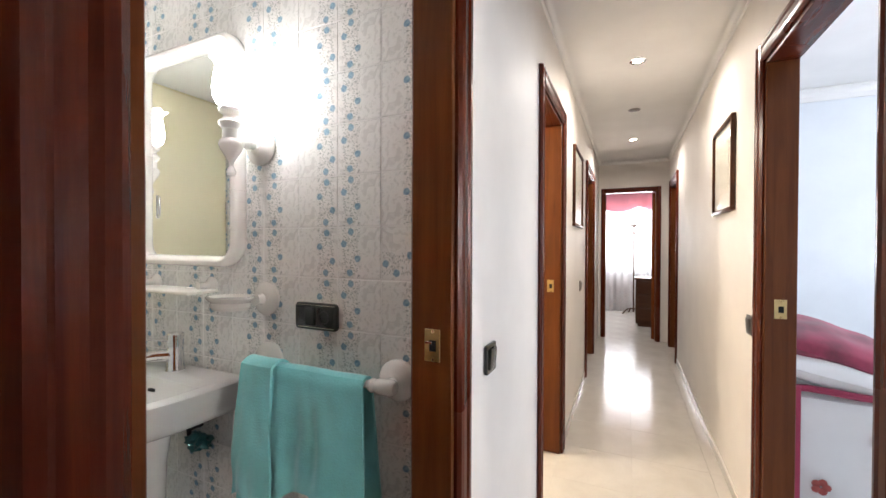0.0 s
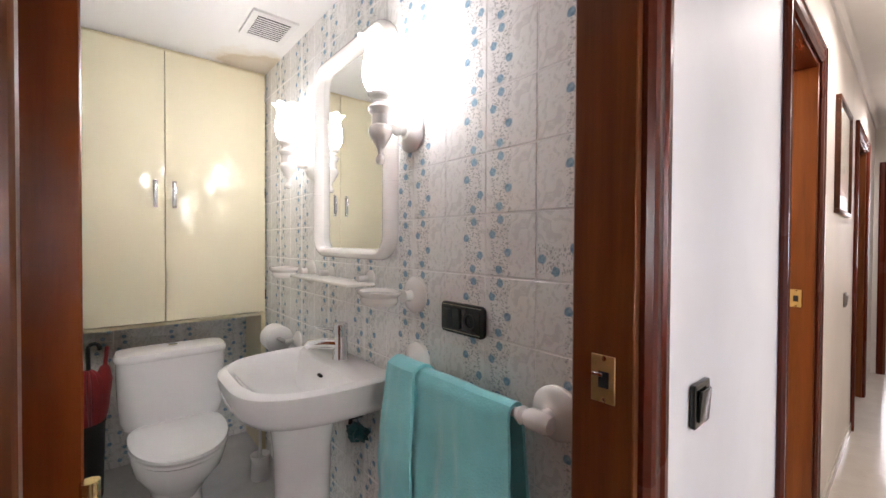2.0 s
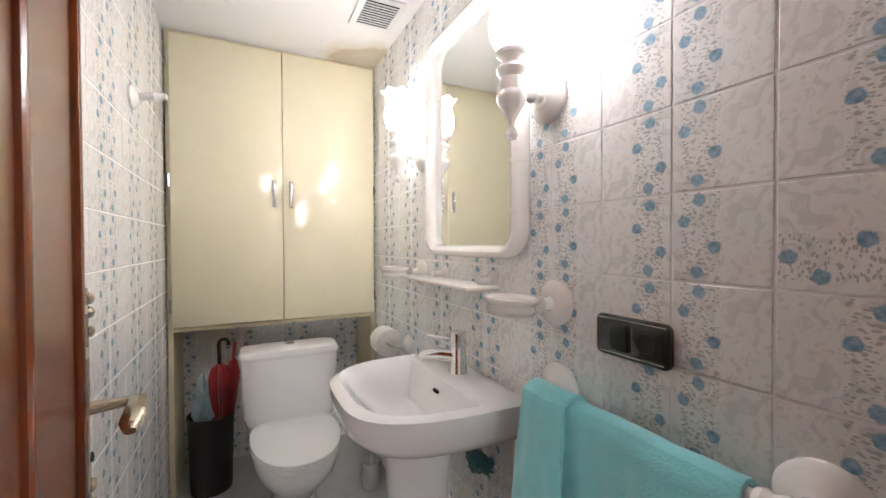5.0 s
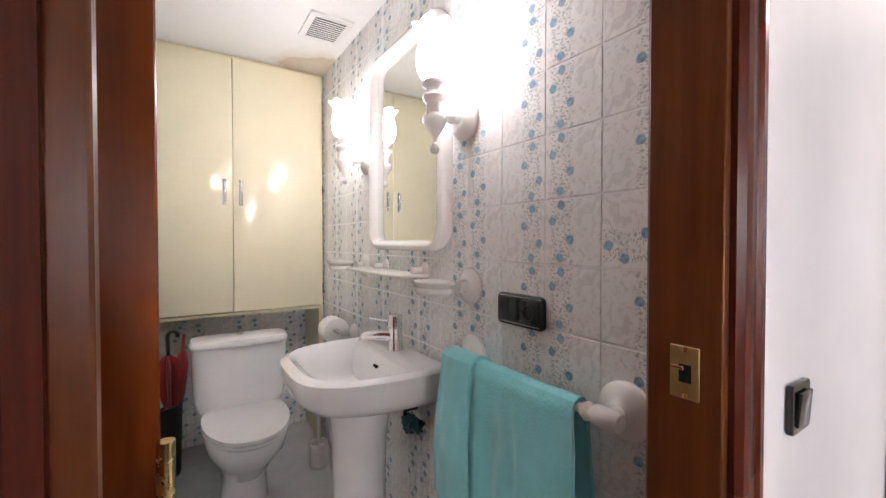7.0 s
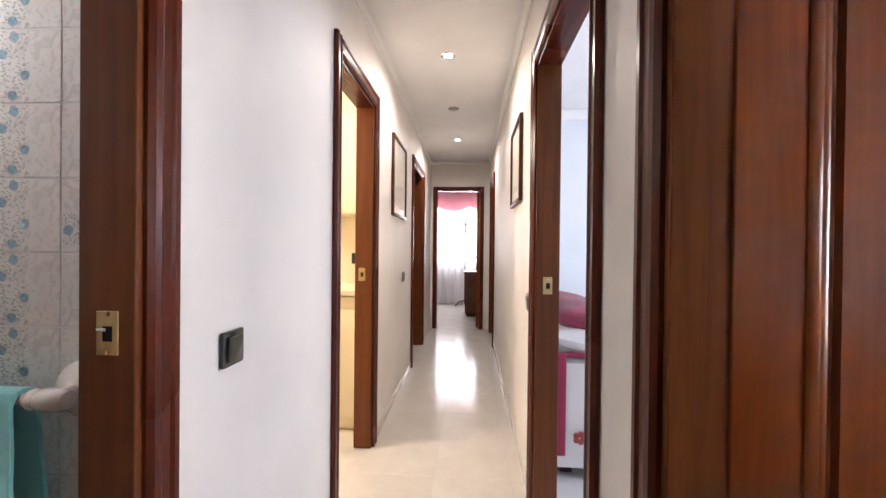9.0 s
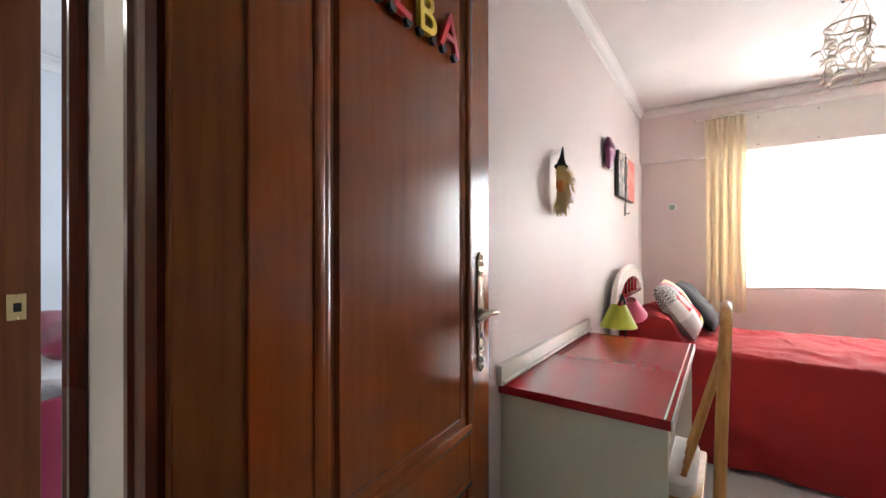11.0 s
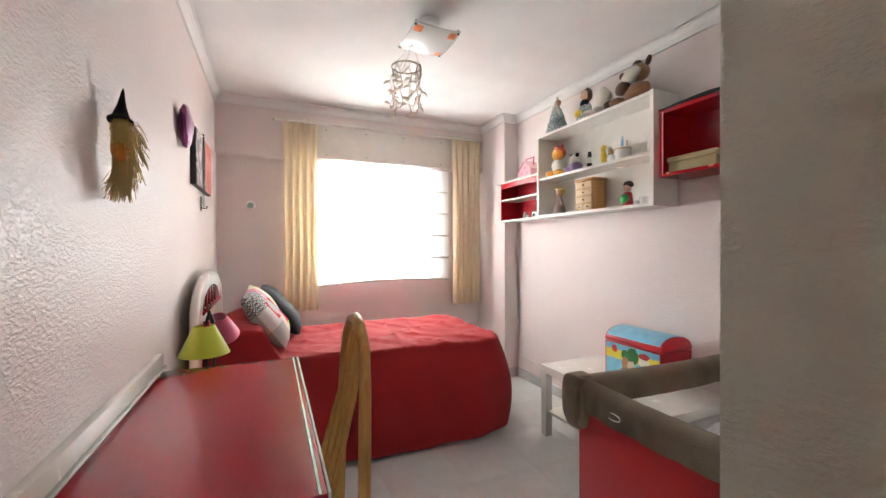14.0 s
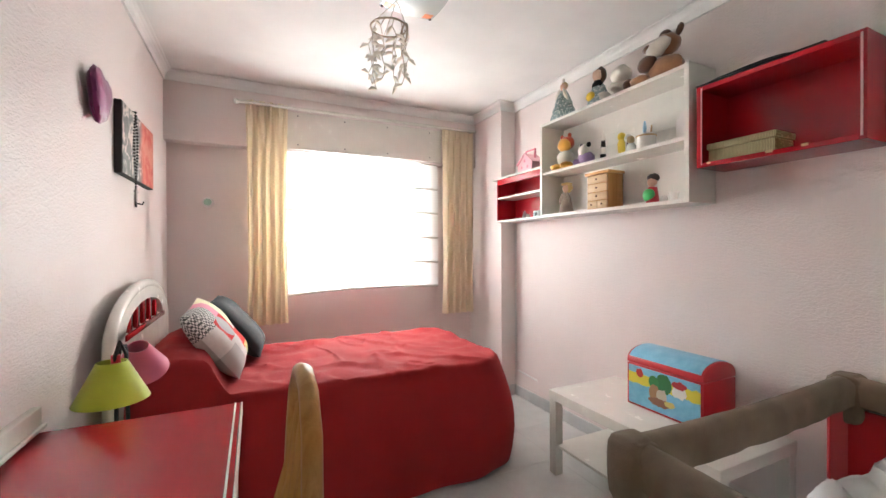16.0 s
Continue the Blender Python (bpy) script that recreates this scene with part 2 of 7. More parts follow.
M["red_lacquer"] = paint("red_lacquer", (0.31, 0.008, 0.014), 0.2, 40, 0.04, 0.05)
M["red_cover"] = cloth("red_cover", (0.32, 0.010, 0.012), 700, 0.10, 0.9, 0.0, 0.12)
M["red_fabric"] = cloth("red_fabric", (0.50, 0.012, 0.018), 300, 0.08, 0.7, 0.2)
M["brown_fabric"] = cloth("brown_fabric", (0.175, 0.130, 0.088), 260, 0.25, 0.85, 0.03, 0.16)
M["white_sheet"] = cloth("white_sheet", (0.80, 0.79, 0.78), 500, 0.03, 0.9, 0.2, 0.1)
M["bulb"] = glow("bulb", (1.0, 0.965, 0.92), 37)
M["frill_glass"] = glow("frill_glass", (0.95, 0.93, 0.90), 1.2)
M["spot_bulb"] = glow("spot_bulb", (1.0, 0.86, 0.66), 30)


def thin_cloth(name, colour, clear, glowthrough):
    """Cloth that lets daylight through: woven, partly see-through."""
    n = Nodes(name)
    weave = n.noise(380, 2)
    col = n.ramp(weave, (0.3, shade(colour, 0.93)), (0.7, colour))
    d, t, c = n.add("BsdfDiffuse"), n.add("BsdfTranslucent"), n.add("BsdfTransparent")
    n.link(col, d.inputs[0])
    n.link(col, t.inputs[0])
    m1, m2 = n.add("MixShader"), n.add("MixShader")
    m1.inputs[0].default_value, m2.inputs[0].default_value = glowthrough, clear
    n.link(d.outputs[0], m1.inputs[1])
    n.link(t.outputs[0], m1.inputs[2])
    n.link(m1.outputs[0], m2.inputs[1])
    n.link(c.outputs[0], m2.inputs[2])
    out = next(x for x in n.tree.nodes if x.type == "OUTPUT_MATERIAL")
    n.link(m2.outputs[0], out.inputs[0])
    return n.mat


M["blind"] = thin_cloth("blind", (0.92, 0.915, 0.895), 0.07, 0.85)
M["sheer"] = thin_cloth("sheer", (0.90, 0.88, 0.90), 0.35, 0.6)
M["curtain"] = thin_cloth("curtain_cloth", (0.92, 0.83, 0.66), 0.0, 0.5)
M["pink_valance"] = thin_cloth("pink_valance", (0.85, 0.50, 0.55), 0.0, 0.5)
n_ = Nodes("pane_glass")
g_, c_, m_ = n_.add("BsdfGlossy", Roughness=0.02), n_.add("BsdfTransparent"), n_.add("MixShader")
m_.inputs[0].default_value = 0.06
n_.link(c_.outputs[0], m_.inputs[1])
n_.link(g_.outputs[0], m_.inputs[2])
n_.link(m_.outputs[0], next(x for x in n_.tree.nodes if x.type == "OUTPUT_MATERIAL").inputs[0])
M["glass"] = n_.mat


# ---- geometry helpers ----
def mesh_ob(name, bm, material, parent=None, smooth=False, label=""):
    me = bpy.data.meshes.new(name)
    bm.to_mesh(me)
    bm.free()
    mats = material if isinstance(material, (list, tuple)) else [material]
    for m in mats:
        me.materials.append(M[m])
    if smooth:
        for p in me.polygons:
            p.use_smooth = True
        me.set_sharp_from_angle(angle=radians(38))
    ob = new(name, me)
    if parent is not None:
        ob.parent = parent
    if label:
        ob["label"] = label
    return ob


def part(name, bm, material, parent, label="", smooth=True):
    """One mesh object under a thing or under a part."""
    return mesh_ob(name, bm, material, parent, smooth, label)


def thing(name, label, category, m=None, group="", kind=""):
    ob = new(name)
    ob.empty_display_size = 0.05
    if m is not None:
        ob.matrix_world = m
    return tagged(ob, label, category, group, kind)


def solo(name, bm, material, label, category, m=None, group="", kind="", smooth=True):
    ob = mesh_ob(name, bm, material, None, smooth)
    if m is not None:
        ob.matrix_world = m
    return tagged(ob, label, category, group, kind)


def box(x0, x1, y0, y1, z0, z1, bevel=0.0, segs=2, bm=None):
    """A box between corners, its edges rounded."""
    tmp = bmesh.new()
    r = bmesh.ops.create_cube(tmp, size=1)
    for v in r["verts"]:
        v.co = Vector(((x0 + x1) / 2 + v.co.x * (x1 - x0), (y0 + y1) / 2 + v.co.y * (y1 - y0), (z0 + z1) / 2 + v.co.z * (z1 - z0)))
    if bevel:
        bmesh.ops.bevel(tmp, geom=tmp.edges[:], offset=bevel, segments=segs, profile=0.5, affect="EDGES")
    return join(bm, tmp)


def join(bm, tmp, m=None):
    if m is not None:
        tmp.transform(m)
    if bm is None:
        return tmp
    me = bpy.data.meshes.new("tmp")
    tmp.to_mesh(me)
    tmp.free()
    bm.from_mesh(me)
    bpy.data.meshes.remove(me)
    return bm


def lathe(profile, segs=24, m=None, bm=None):
    """Turned shape: rows of (radius, height) spun about z, closed where the radius is 0."""
    tmp = bmesh.new()
    rings = []
    for r, z in profile:
        if r < 1e-6:
            rings.append([tmp.verts.new((0, 0, z))])
        else:
            rings.append([tmp.verts.new((r * math.cos(a * math.tau / segs), r * math.sin(a * math.tau / segs), z)) for a in range(segs)])
    for a, b in zip(rings, rings[1:]):
        for i in range(segs):
            j = (i + 1) % segs
            f = [a[i % len(a)], a[j % len(a)], b[j % len(b)], b[i % len(b)]]
            f = list(dict.fromkeys(f))
            if len(f) > 2:
                tmp.faces.new(f)
    bmesh.ops.recalc_face_normals(tmp, faces=tmp.faces[:])
    return join(bm, tmp, m)


def tube(points, radius, segs=10, bm=None, closed=False, flat=1.0):
    """A round bar along points; radius may be a list. flat squeezes it across its second axis."""
    tmp = bmesh.new()
    pts = [Vector(p) for p in points]
    n = len(pts)
    radii = radius if isinstance(radius, (list, tuple)) else [radius] * n
    rings = []
    up = None
    for i, p in enumerate(pts):
        a = pts[(i - 1) % n] if closed or i > 0 else p
        b = pts[(i + 1) % n] if closed or i < n - 1 else p
        d = (b - a).normalized()
        if up is None:
            up = Vector((0, 0, 1)) if abs(d.z) < 0.9 else Vector((1, 0, 0))
        side = d.cross(up).normalized()
        up = side.cross(d).normalized()
        rings.append([tmp.verts.new(p + (side * math.cos(k * math.tau / segs) + up * math.sin(k * math.tau / segs) * flat) * radii[i]) for k in range(segs)])
    pairs = list(zip(rings, rings[1:])) + ([(rings[-1], rings[0])] if closed else [])
    for a, b in pairs:
        for k in range(segs):
            tmp.faces.new((a[k], a[(k + 1) % segs], b[(k + 1) % segs], b[k]))
    if not closed:
        tmp.faces.new(rings[0][::-1])
        tmp.faces.new(rings[-1])
    bmesh.ops.recalc_face_normals(tmp, faces=tmp.faces[:])
    return join(bm, tmp)


def arc(cx, cy, r, a0, a1, n):
    return [(cx + r * math.cos(radians(a0 + (a1 - a0) * i / n)), cy + r * math.sin(radians(a0 + (a1 - a0) * i / n))) for i in range(n + 1)]


def extrude(outline, z0, z1, m=None, bm=None, bevel=0.0):
    """A flat outline of (x, y) raised from z0 to z1."""
    tmp = bmesh.new()
    lo = [tmp.verts.new((x, y, z0)) for x, y in outline]
    hi = [tmp.verts.new((x, y, z1)) for x, y in outline]
    tmp.faces.new(lo[::-1])
    tmp.faces.new(hi)
    for i in range(len(lo)):
        j = (i + 1) % len(lo)
        tmp.faces.new((lo[i], lo[j], hi[j], hi[i]))
    bmesh.ops.recalc_face_normals(tmp, faces=tmp.faces[:])
    if bevel:
        sharp = [e for e in tmp.edges if len(e.link_faces) == 2 and e.calc_face_angle(0) > 0.7]
        bmesh.ops.bevel(tmp, geom=sharp, offset=bevel, segments=2, profile=0.5, affect="EDGES")
    return join(bm, tmp, m)


def blob(rx, ry, rz, m=None, bm=None, lumps=0.0, u=16, v=10, seed=0):
    """A stuffed, slightly uneven rounded body."""
    tmp = bmesh.new()
    bmesh.ops.create_uvsphere(tmp, u_segments=u, v_segments=v, radius=1)
    for w in tmp.verts:
        k = 1 + lumps * noise.noise(w.co * 2.2 + Vector((seed, seed * 1.7, 0)))
        w.co = Vector((w.co.x * rx * k, w.co.y * ry * k, w.co.z * rz * k))
    return join(bm, tmp, m)


def sheet(fn, nu, nv, thick=0.0):
    """A sheet of cloth: fn(u, v) gives a place for u, v in 0..1; thick adds its other side."""
    bm = bmesh.new()
    g = [[bm.verts.new(fn(i / nu, j / nv)) for j in range(nv + 1)] for i in range(nu + 1)]
    for i in range(nu):
        for j in range(nv):
            bm.faces.new((g[i][j], g[i + 1][j], g[i + 1][j + 1], g[i][j + 1]))
    bm.normal_update()
    if thick:
        bmesh.ops.solidify(bm, geom=bm.faces[:], thickness=thick)
    return bm


# ---- walls, floors, ceilings ----
def wall(name, axis, at, thick, a0, a1, z0, z1, holes=(), mats=("hall_paint", "hall_paint"), label=""):
    """An upright wall: axis 'x' stands at x=at..at+thick and runs along y from a0 to a1. holes: (b0, b1, low, high).
    mats: the paint on the side of at, and on the far side."""
    bm = bmesh.new()
    us = sorted({a0, a1, *(h[0] for h in holes), *(h[1] for h in holes)})
    zs = sorted({z0, z1, *(h[2] for h in holes), *(h[3] for h in holes)})

    def solid(i, j):
        if not (0 <= i < len(us) - 1 and 0 <= j < len(zs) - 1):
            return False
        u, z = (us[i] + us[i + 1]) / 2, (zs[j] + zs[j + 1]) / 2
        return not any(h[0] < u < h[1] and h[2] < z < h[3] for h in holes)

    def put(u, d, z):
        return (at + d, u, z) if axis == "x" else (u, at + d, z)

    def quad(ps, mat):
        f = bm.faces.new([bm.verts.new(p) for p in ps])
        f.material_index = mat

    for i in range(len(us) - 1):
        for j in range(len(zs) - 1):
            if not solid(i, j):
                continue
            u, v, z, w = us[i], us[i + 1], zs[j], zs[j + 1]
            quad([put(u, 0, z), put(v, 0, z), put(v, 0, w), put(u, 0, w)], 0)
            quad([put(u, thick, z), put(v, thick, z), put(v, thick, w), put(u, thick, w)], 1)
            for di, dj, a, b in ((-1, 0, (u, z), (u, w)), (1, 0, (v, z), (v, w)), (0, -1, (u, z), (v, z)), (0, 1, (u, w), (v, w))):
                if not solid(i + di, j + dj):
                    quad([put(a[0], 0, a[1]), put(b[0], 0, b[1]), put(b[0], thick, b[1]), put(a[0], thick, a[1])], 0)
    bmesh.ops.remove_doubles(bm, verts=bm.verts[:], dist=1e-5)
    bmesh.ops.recalc_face_normals(bm, faces=bm.faces[:])
    ob = mesh_ob(name, bm, list(mats))
    return tagged(ob, label or "painted plaster wall", "wall", kind="structure")


def slab(name, x0, x1, y0, y1, z0, z1, mat, label, category):
    return tagged(mesh_ob(name, box(x0, x1, y0, y1, z0, z1), mat), label, category, kind="structure")


H = 2.03          # door openings
HALL_H, BATH_H, ROOM_H = 2.44, 2.26, 2.44
# hall: x 0..0.87, y -1..6.36
wall("wall_hall_left", "x", 0.0, -0.10, -1.0, 6.36, 0, 2.6, [(0.503, 1.198, 0, H), (2.228, 2.872, 0, H), (4.488, 5.352, 0, H)], ("hall_paint", "white_paint"), "cream painted hall wall with three doorways")
wall("wall_hall_right", "x", 0.87, 0.10, -1.0, 6.36, 0, 2.6, [(0.378, 1.162, 0, H), (1.513, 2.352, 0, H), (5.388, 6.122, 0, H)], ("hall_paint", "pink_wall"), "cream painted hall wall with three doorways")
wall("wall_hall_end", "y", 6.36, 0.10, -2.0, 2.6, 0, 2.6, [(0.075, 0.735, 0, H)], ("hall_paint", "white_paint"), "cream end wall with a doorway")
wall("wall_hall_back", "y", -1.0, -0.10, -0.1, 0.97, 0, 2.6, (), ("hall_paint", "hall_paint"), "cream wall closing the hall")
slab("ceiling_hall", -0.1, 0.97, -1.1, 6.46, HALL_H, HALL_H + 0.05, "white_paint", "white painted hall ceiling", "ceiling")
# bathroom: x -2.58..-0.1, y 0.29..1.305
wall("wall_bath_right", "y", 1.3082, 0.08, -2.68, -0.1, 0, 2.5, (), ("grout", "kitchen_tile"), "bathroom wall of glazed flowered tiles")
wall("wall_bath_left", "y", 0.2868, -0.08, -2.68, -0.1, 0, 2.5, (), ("grout", "white_paint"), "bathroom wall of glazed flowered tiles")
wall("wall_bath_back", "x", -2.5815, -0.08, 0.2862, 1.3088, 0, 2.5, (), ("grout", "white_paint"), "bathroom back wall of glazed flowered tiles")
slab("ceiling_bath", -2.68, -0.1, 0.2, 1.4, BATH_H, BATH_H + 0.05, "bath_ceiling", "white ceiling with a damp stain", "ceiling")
# kitchen seen through the second doorway on the left
wall("wall_kitchen_far", "y", 3.60, 0.10, -2.4, -0.1, 0, 2.6, (), ("kitchen_tile", "white_paint"), "cream tiled kitchen wall")
wall("wall_kitchen_side", "x", -2.4, -0.1, 1.4, 3.7, 0, 2.6, (), ("kitchen_tile", "white_paint"), "cream tiled kitchen wall")
slab("ceiling_kitchen", -2.5, -0.1, 1.4, 3.7, 2.47, 2.52, "white_paint", "white kitchen ceiling", "ceiling")
# dark room behind the third doorway on the left
wall("wall_left_room_near", "y", 3.70, 0.10, -2.4, -0.1, 0, 2.6, (), ("white_paint", "white_paint"), "white wall")
wall("wall_left_room_side", "x", -2.4, -0.1, 3.7, 6.36, 0, 2.6, (), ("white_paint", "white_paint"), "white wall")
slab("ceiling_left_room", -2.5, -0.1, 3.7, 6.46, 2.47, 2.52, "white_paint", "white ceiling", "ceiling")
# white bedroom on the right: x 0.97..3.5, y 1.35..4.3
wall("wall_white_room_near", "y", 1.35, 0.06, 0.97, 3.5, 0, 2.6, (), ("white_paint", "pale_blue_wall"), "white bedroom wall")
wall("wall_white_room_far", "y", 4.30, 0.10, 0.97, 3.6, 0, 2.6, (), ("pale_blue_wall", "white_paint"), "white bedroom wall")
wall("wall_white_room_window", "x", 3.50, 0.10, 1.35, 4.4, 0, 2.6, [(2.05, 3.15, 1.05, 2.15)], ("pale_blue_wall", "white_paint"), "white bedroom wall with a window opening")
slab("ceiling_white_room", 0.97, 3.6, 1.35, 4.4, 2.47, 2.52, "white_paint", "white bedroom ceiling", "ceiling")
# room behind the last doorway on the right
wall("wall_right_room_side", "x", 2.6, 0.1, 4.4, 6.36, 0, 2.6, (), ("white_paint", "white_paint"), "white wall")
slab("ceiling_right_room", 0.97, 2.7, 4.4, 6.46, 2.47, 2.52, "white_paint", "white ceiling", "ceiling")
# far bedroom: y 6.46..8.95
wall("wall_far_room_window", "y", 8.95, 0.10, -2.0, 2.6, 0, 2.6, [(-0.55, 1.0, 0.85, 2.1)], ("white_paint", "white_paint"), "white wall with a window opening")
wall("wall_far_room_left", "x", -2.0, -0.1, 6.36, 9.05, 0, 2.6, (), ("white_paint", "white_paint"), "white wall")
wall("wall_far_room_right", "x", 1.75, 0.1, 6.46, 8.95, 0, 2.6, (), ("white_paint", "white_paint"), "white wall")
slab("ceiling_far_room", -2.1, 2.7, 6.46, 9.05, 2.47, 2.52, "white_paint", "white bedroom ceiling", "ceiling")
# pink bedroom: x 0.97..4.80, y -1.29..1.25, with a boxed-in corner beside the door
wall("wall_pink_left", "y", 1.25, 0.10, 0.97, 4.9, 0, 2.6, (), ("pink_wall", "white_paint"), "pale pink stippled bedroom wall")
wall("wall_pink_right", "y", -1.29, -0.10, 1.479, 4.9, 0, 2.6, (), ("pink_wall", "pink_wall"), "pale pink stippled bedroom wall")
wall("wall_pink_window", "x", 4.80, 0.12, -1.39, 1.35, 0, 2.6, [(-0.58, 0.45, 0.93, 2.0)], ("pink_wall", "white_paint"), "pale pink wall with a window opening")
slab("wall_pink_beam", 4.70, 4.80, -1.29, 1.25, 1.976, 2.45, "pink_wall", "pink shutter-box beam above the window", "wall")
slab("wall_pink_column", 4.27, 4.80, -1.29, -1.15, 0, 2.45, "pink_wall", "pink painted corner column", "wall")
wall("wall_pink_corner", "x", 1.479, -0.10, -1.39, 0.115, 0, 2.6, (), ("pink_wall", "beige_wall"), "stippled wall of a boxed-in corner")
wall("wall_pink_entry", "y", 0.215, -0.10, 0.97, 1.479, 0, 2.6, (), ("beige_wall", "beige_wall"), "beige stippled wall beside the bedroom door")
slab("ceiling_pink", 0.97, 4.92, -1.39, 1.35, ROOM_H, ROOM_H + 0.05, "white_paint", "white bedroom ceiling", "ceiling")


def crown(name, path, label, size=0.07, mat="white_paint"):
    """Plaster cove along the top of a wall: path of (x, y, top z); the profile leans to the left of the path."""
    bm = bmesh.new()
    prof = [(0, -size * 1.25), (0.012, -size * 1.25), (0.014, -size * 1.05)] + [(size * (1 - math.cos(t)) * 0.8 + 0.014, -size * 1.05 + size * 0.85 * math.sin(t)) for t in (0.4, 0.8, 1.2, 1.57)] + [(size, -0.008), (size, 0), (0, 0)]
    n = len(path)
    rings = []
    for i in range(n):
        p = Vector(path[i])
        d0 = (p - Vector(path[i - 1])).normalized() if i else None
        d1 = (Vector(path[i + 1]) - p).normalized() if i < n - 1 else None
        d0, d1 = d0 or d1, d1 or d0
        n0, n1 = Vector((-d0.y, d0.x, 0)), Vector((-d1.y, d1.x, 0))
        out = (n0 + n1).normalized()
        out /= max(0.3, out.dot(n0))
        rings.append([bm.verts.new(p + out * a + Vector((0, 0, b))) for a, b in prof])
    for a, b in zip(rings, rings[1:]):
        for k in range(len(prof)):
            bm.faces.new((a[k], a[(k + 1) % len(prof)], b[(k + 1) % len(prof)], b[k]))
    bm.faces.new(rings[0])
    bm.faces.new(rings[-1][::-1])
    bmesh.ops.recalc_face_normals(bm, faces=bm.faces[:])
    return tagged(mesh_ob(name, bm, mat), label, "trim", kind="structure")


crown("trim_hall", [(0.87, -1.0, HALL_H - 0.002), (0.87, 6.36, HALL_H - 0.002), (0.0, 6.36, HALL_H - 0.002), (0.0, -1.0, HALL_H - 0.002)], "white plaster cove round the hall ceiling", 0.034)
crown("trim_white_room", [(3.5, 4.3, 2.468), (0.97, 4.3, 2.468)], "white plaster cove in the white bedroom", 0.07)
c_ = ROOM_H - 0.002
crown("trim_pink_room", [(1.479, -1.29, c_), (4.27, -1.29, c_), (4.27, -1.15, c_), (4.70, -1.15, c_), (4.70, 1.25, c_), (0.97, 1.25, c_)], "white plaster cove round the bedroom ceiling", 0.052)


def skirting(name, path, mat, label, high=0.075):
    bm = bmesh.new()
    for (x0, y0), (x1, y1) in zip(path, path[1:]):
        box(min(x0, x1) - 0.006, max(x0, x1) + 0.006, min(y0, y1) - 0.006, max(y0, y1) + 0.006, 0.0, high, 0.003, 1, bm)
    return tagged(mesh_ob(name, bm, mat), label, "baseboard", kind="structure")


skirting("baseboard_hall_right", [(0.867, 2.42), (0.867, 5.33)], "hall_floor", "pale stone skirting along the hall", 0.06)
skirting("baseboard_hall_left", [(0.003, 2.95), (0.003, 4.43)], "hall_floor", "pale stone skirting along the hall", 0.06)
skirting("baseboard_hall_bath", [(0.003, 1.265), (0.003, 2.16)], "hall_floor", "pale stone skirting along the hall", 0.06)
skirting("baseboard_pink_right", [(1.49, -1.287), (4.267, -1.287), (4.267, -1.147), (4.79, -1.147)], "bath_floor", "grey stone skirting in the bedroom", 0.085)
skirting("baseboard_pink_left", [(0.98, 1.247), (4.79, 1.247)], "bath_floor", "grey stone skirting in the bedroom", 0.085)
skirting("baseboard_pink_window", [(4.797, -1.14), (4.797, 1.24)], "bath_floor", "grey stone skirting under the window", 0.085)


slab("floor_hall", -2.5, 0.92, -1.1, 9.05, -0.08, -0.0025, "hall_floor", "glossy cream stone hall floor", "floor")
slab("floor_bath", -2.68, -0.05, 0.2, 1.4, -0.06, 0.003, "bath_floor", "grey mottled bathroom floor", "floor")
slab("floor_rooms_right", 0.92, 3.6, 1.40, 9.05, -0.08, -0.0025, "room_floor", "pale grey stone floor", "floor")
slab("floor_pink_room", 0.92, 4.92, -1.39, 1.40, -0.08, -0.0025, "room_floor", "glossy pale grey stone bedroom floor", "floor")

# ---- doors ----
def casing_bar(length, width, m, bm):
    """A moulded door casing, its profile running along local z from 0 to length, back on y=0."""
    prof = [(0, 0), (width, 0), (width, 0.010), (width - 0.008, 0.019), (width - 0.020, 0.019), (width - 0.026, 0.014), (0.030, 0.014), (0.022, 0.018), (0.010, 0.016), (0.0, 0.008)]
    return extrude(prof, 0, length, m, bm)


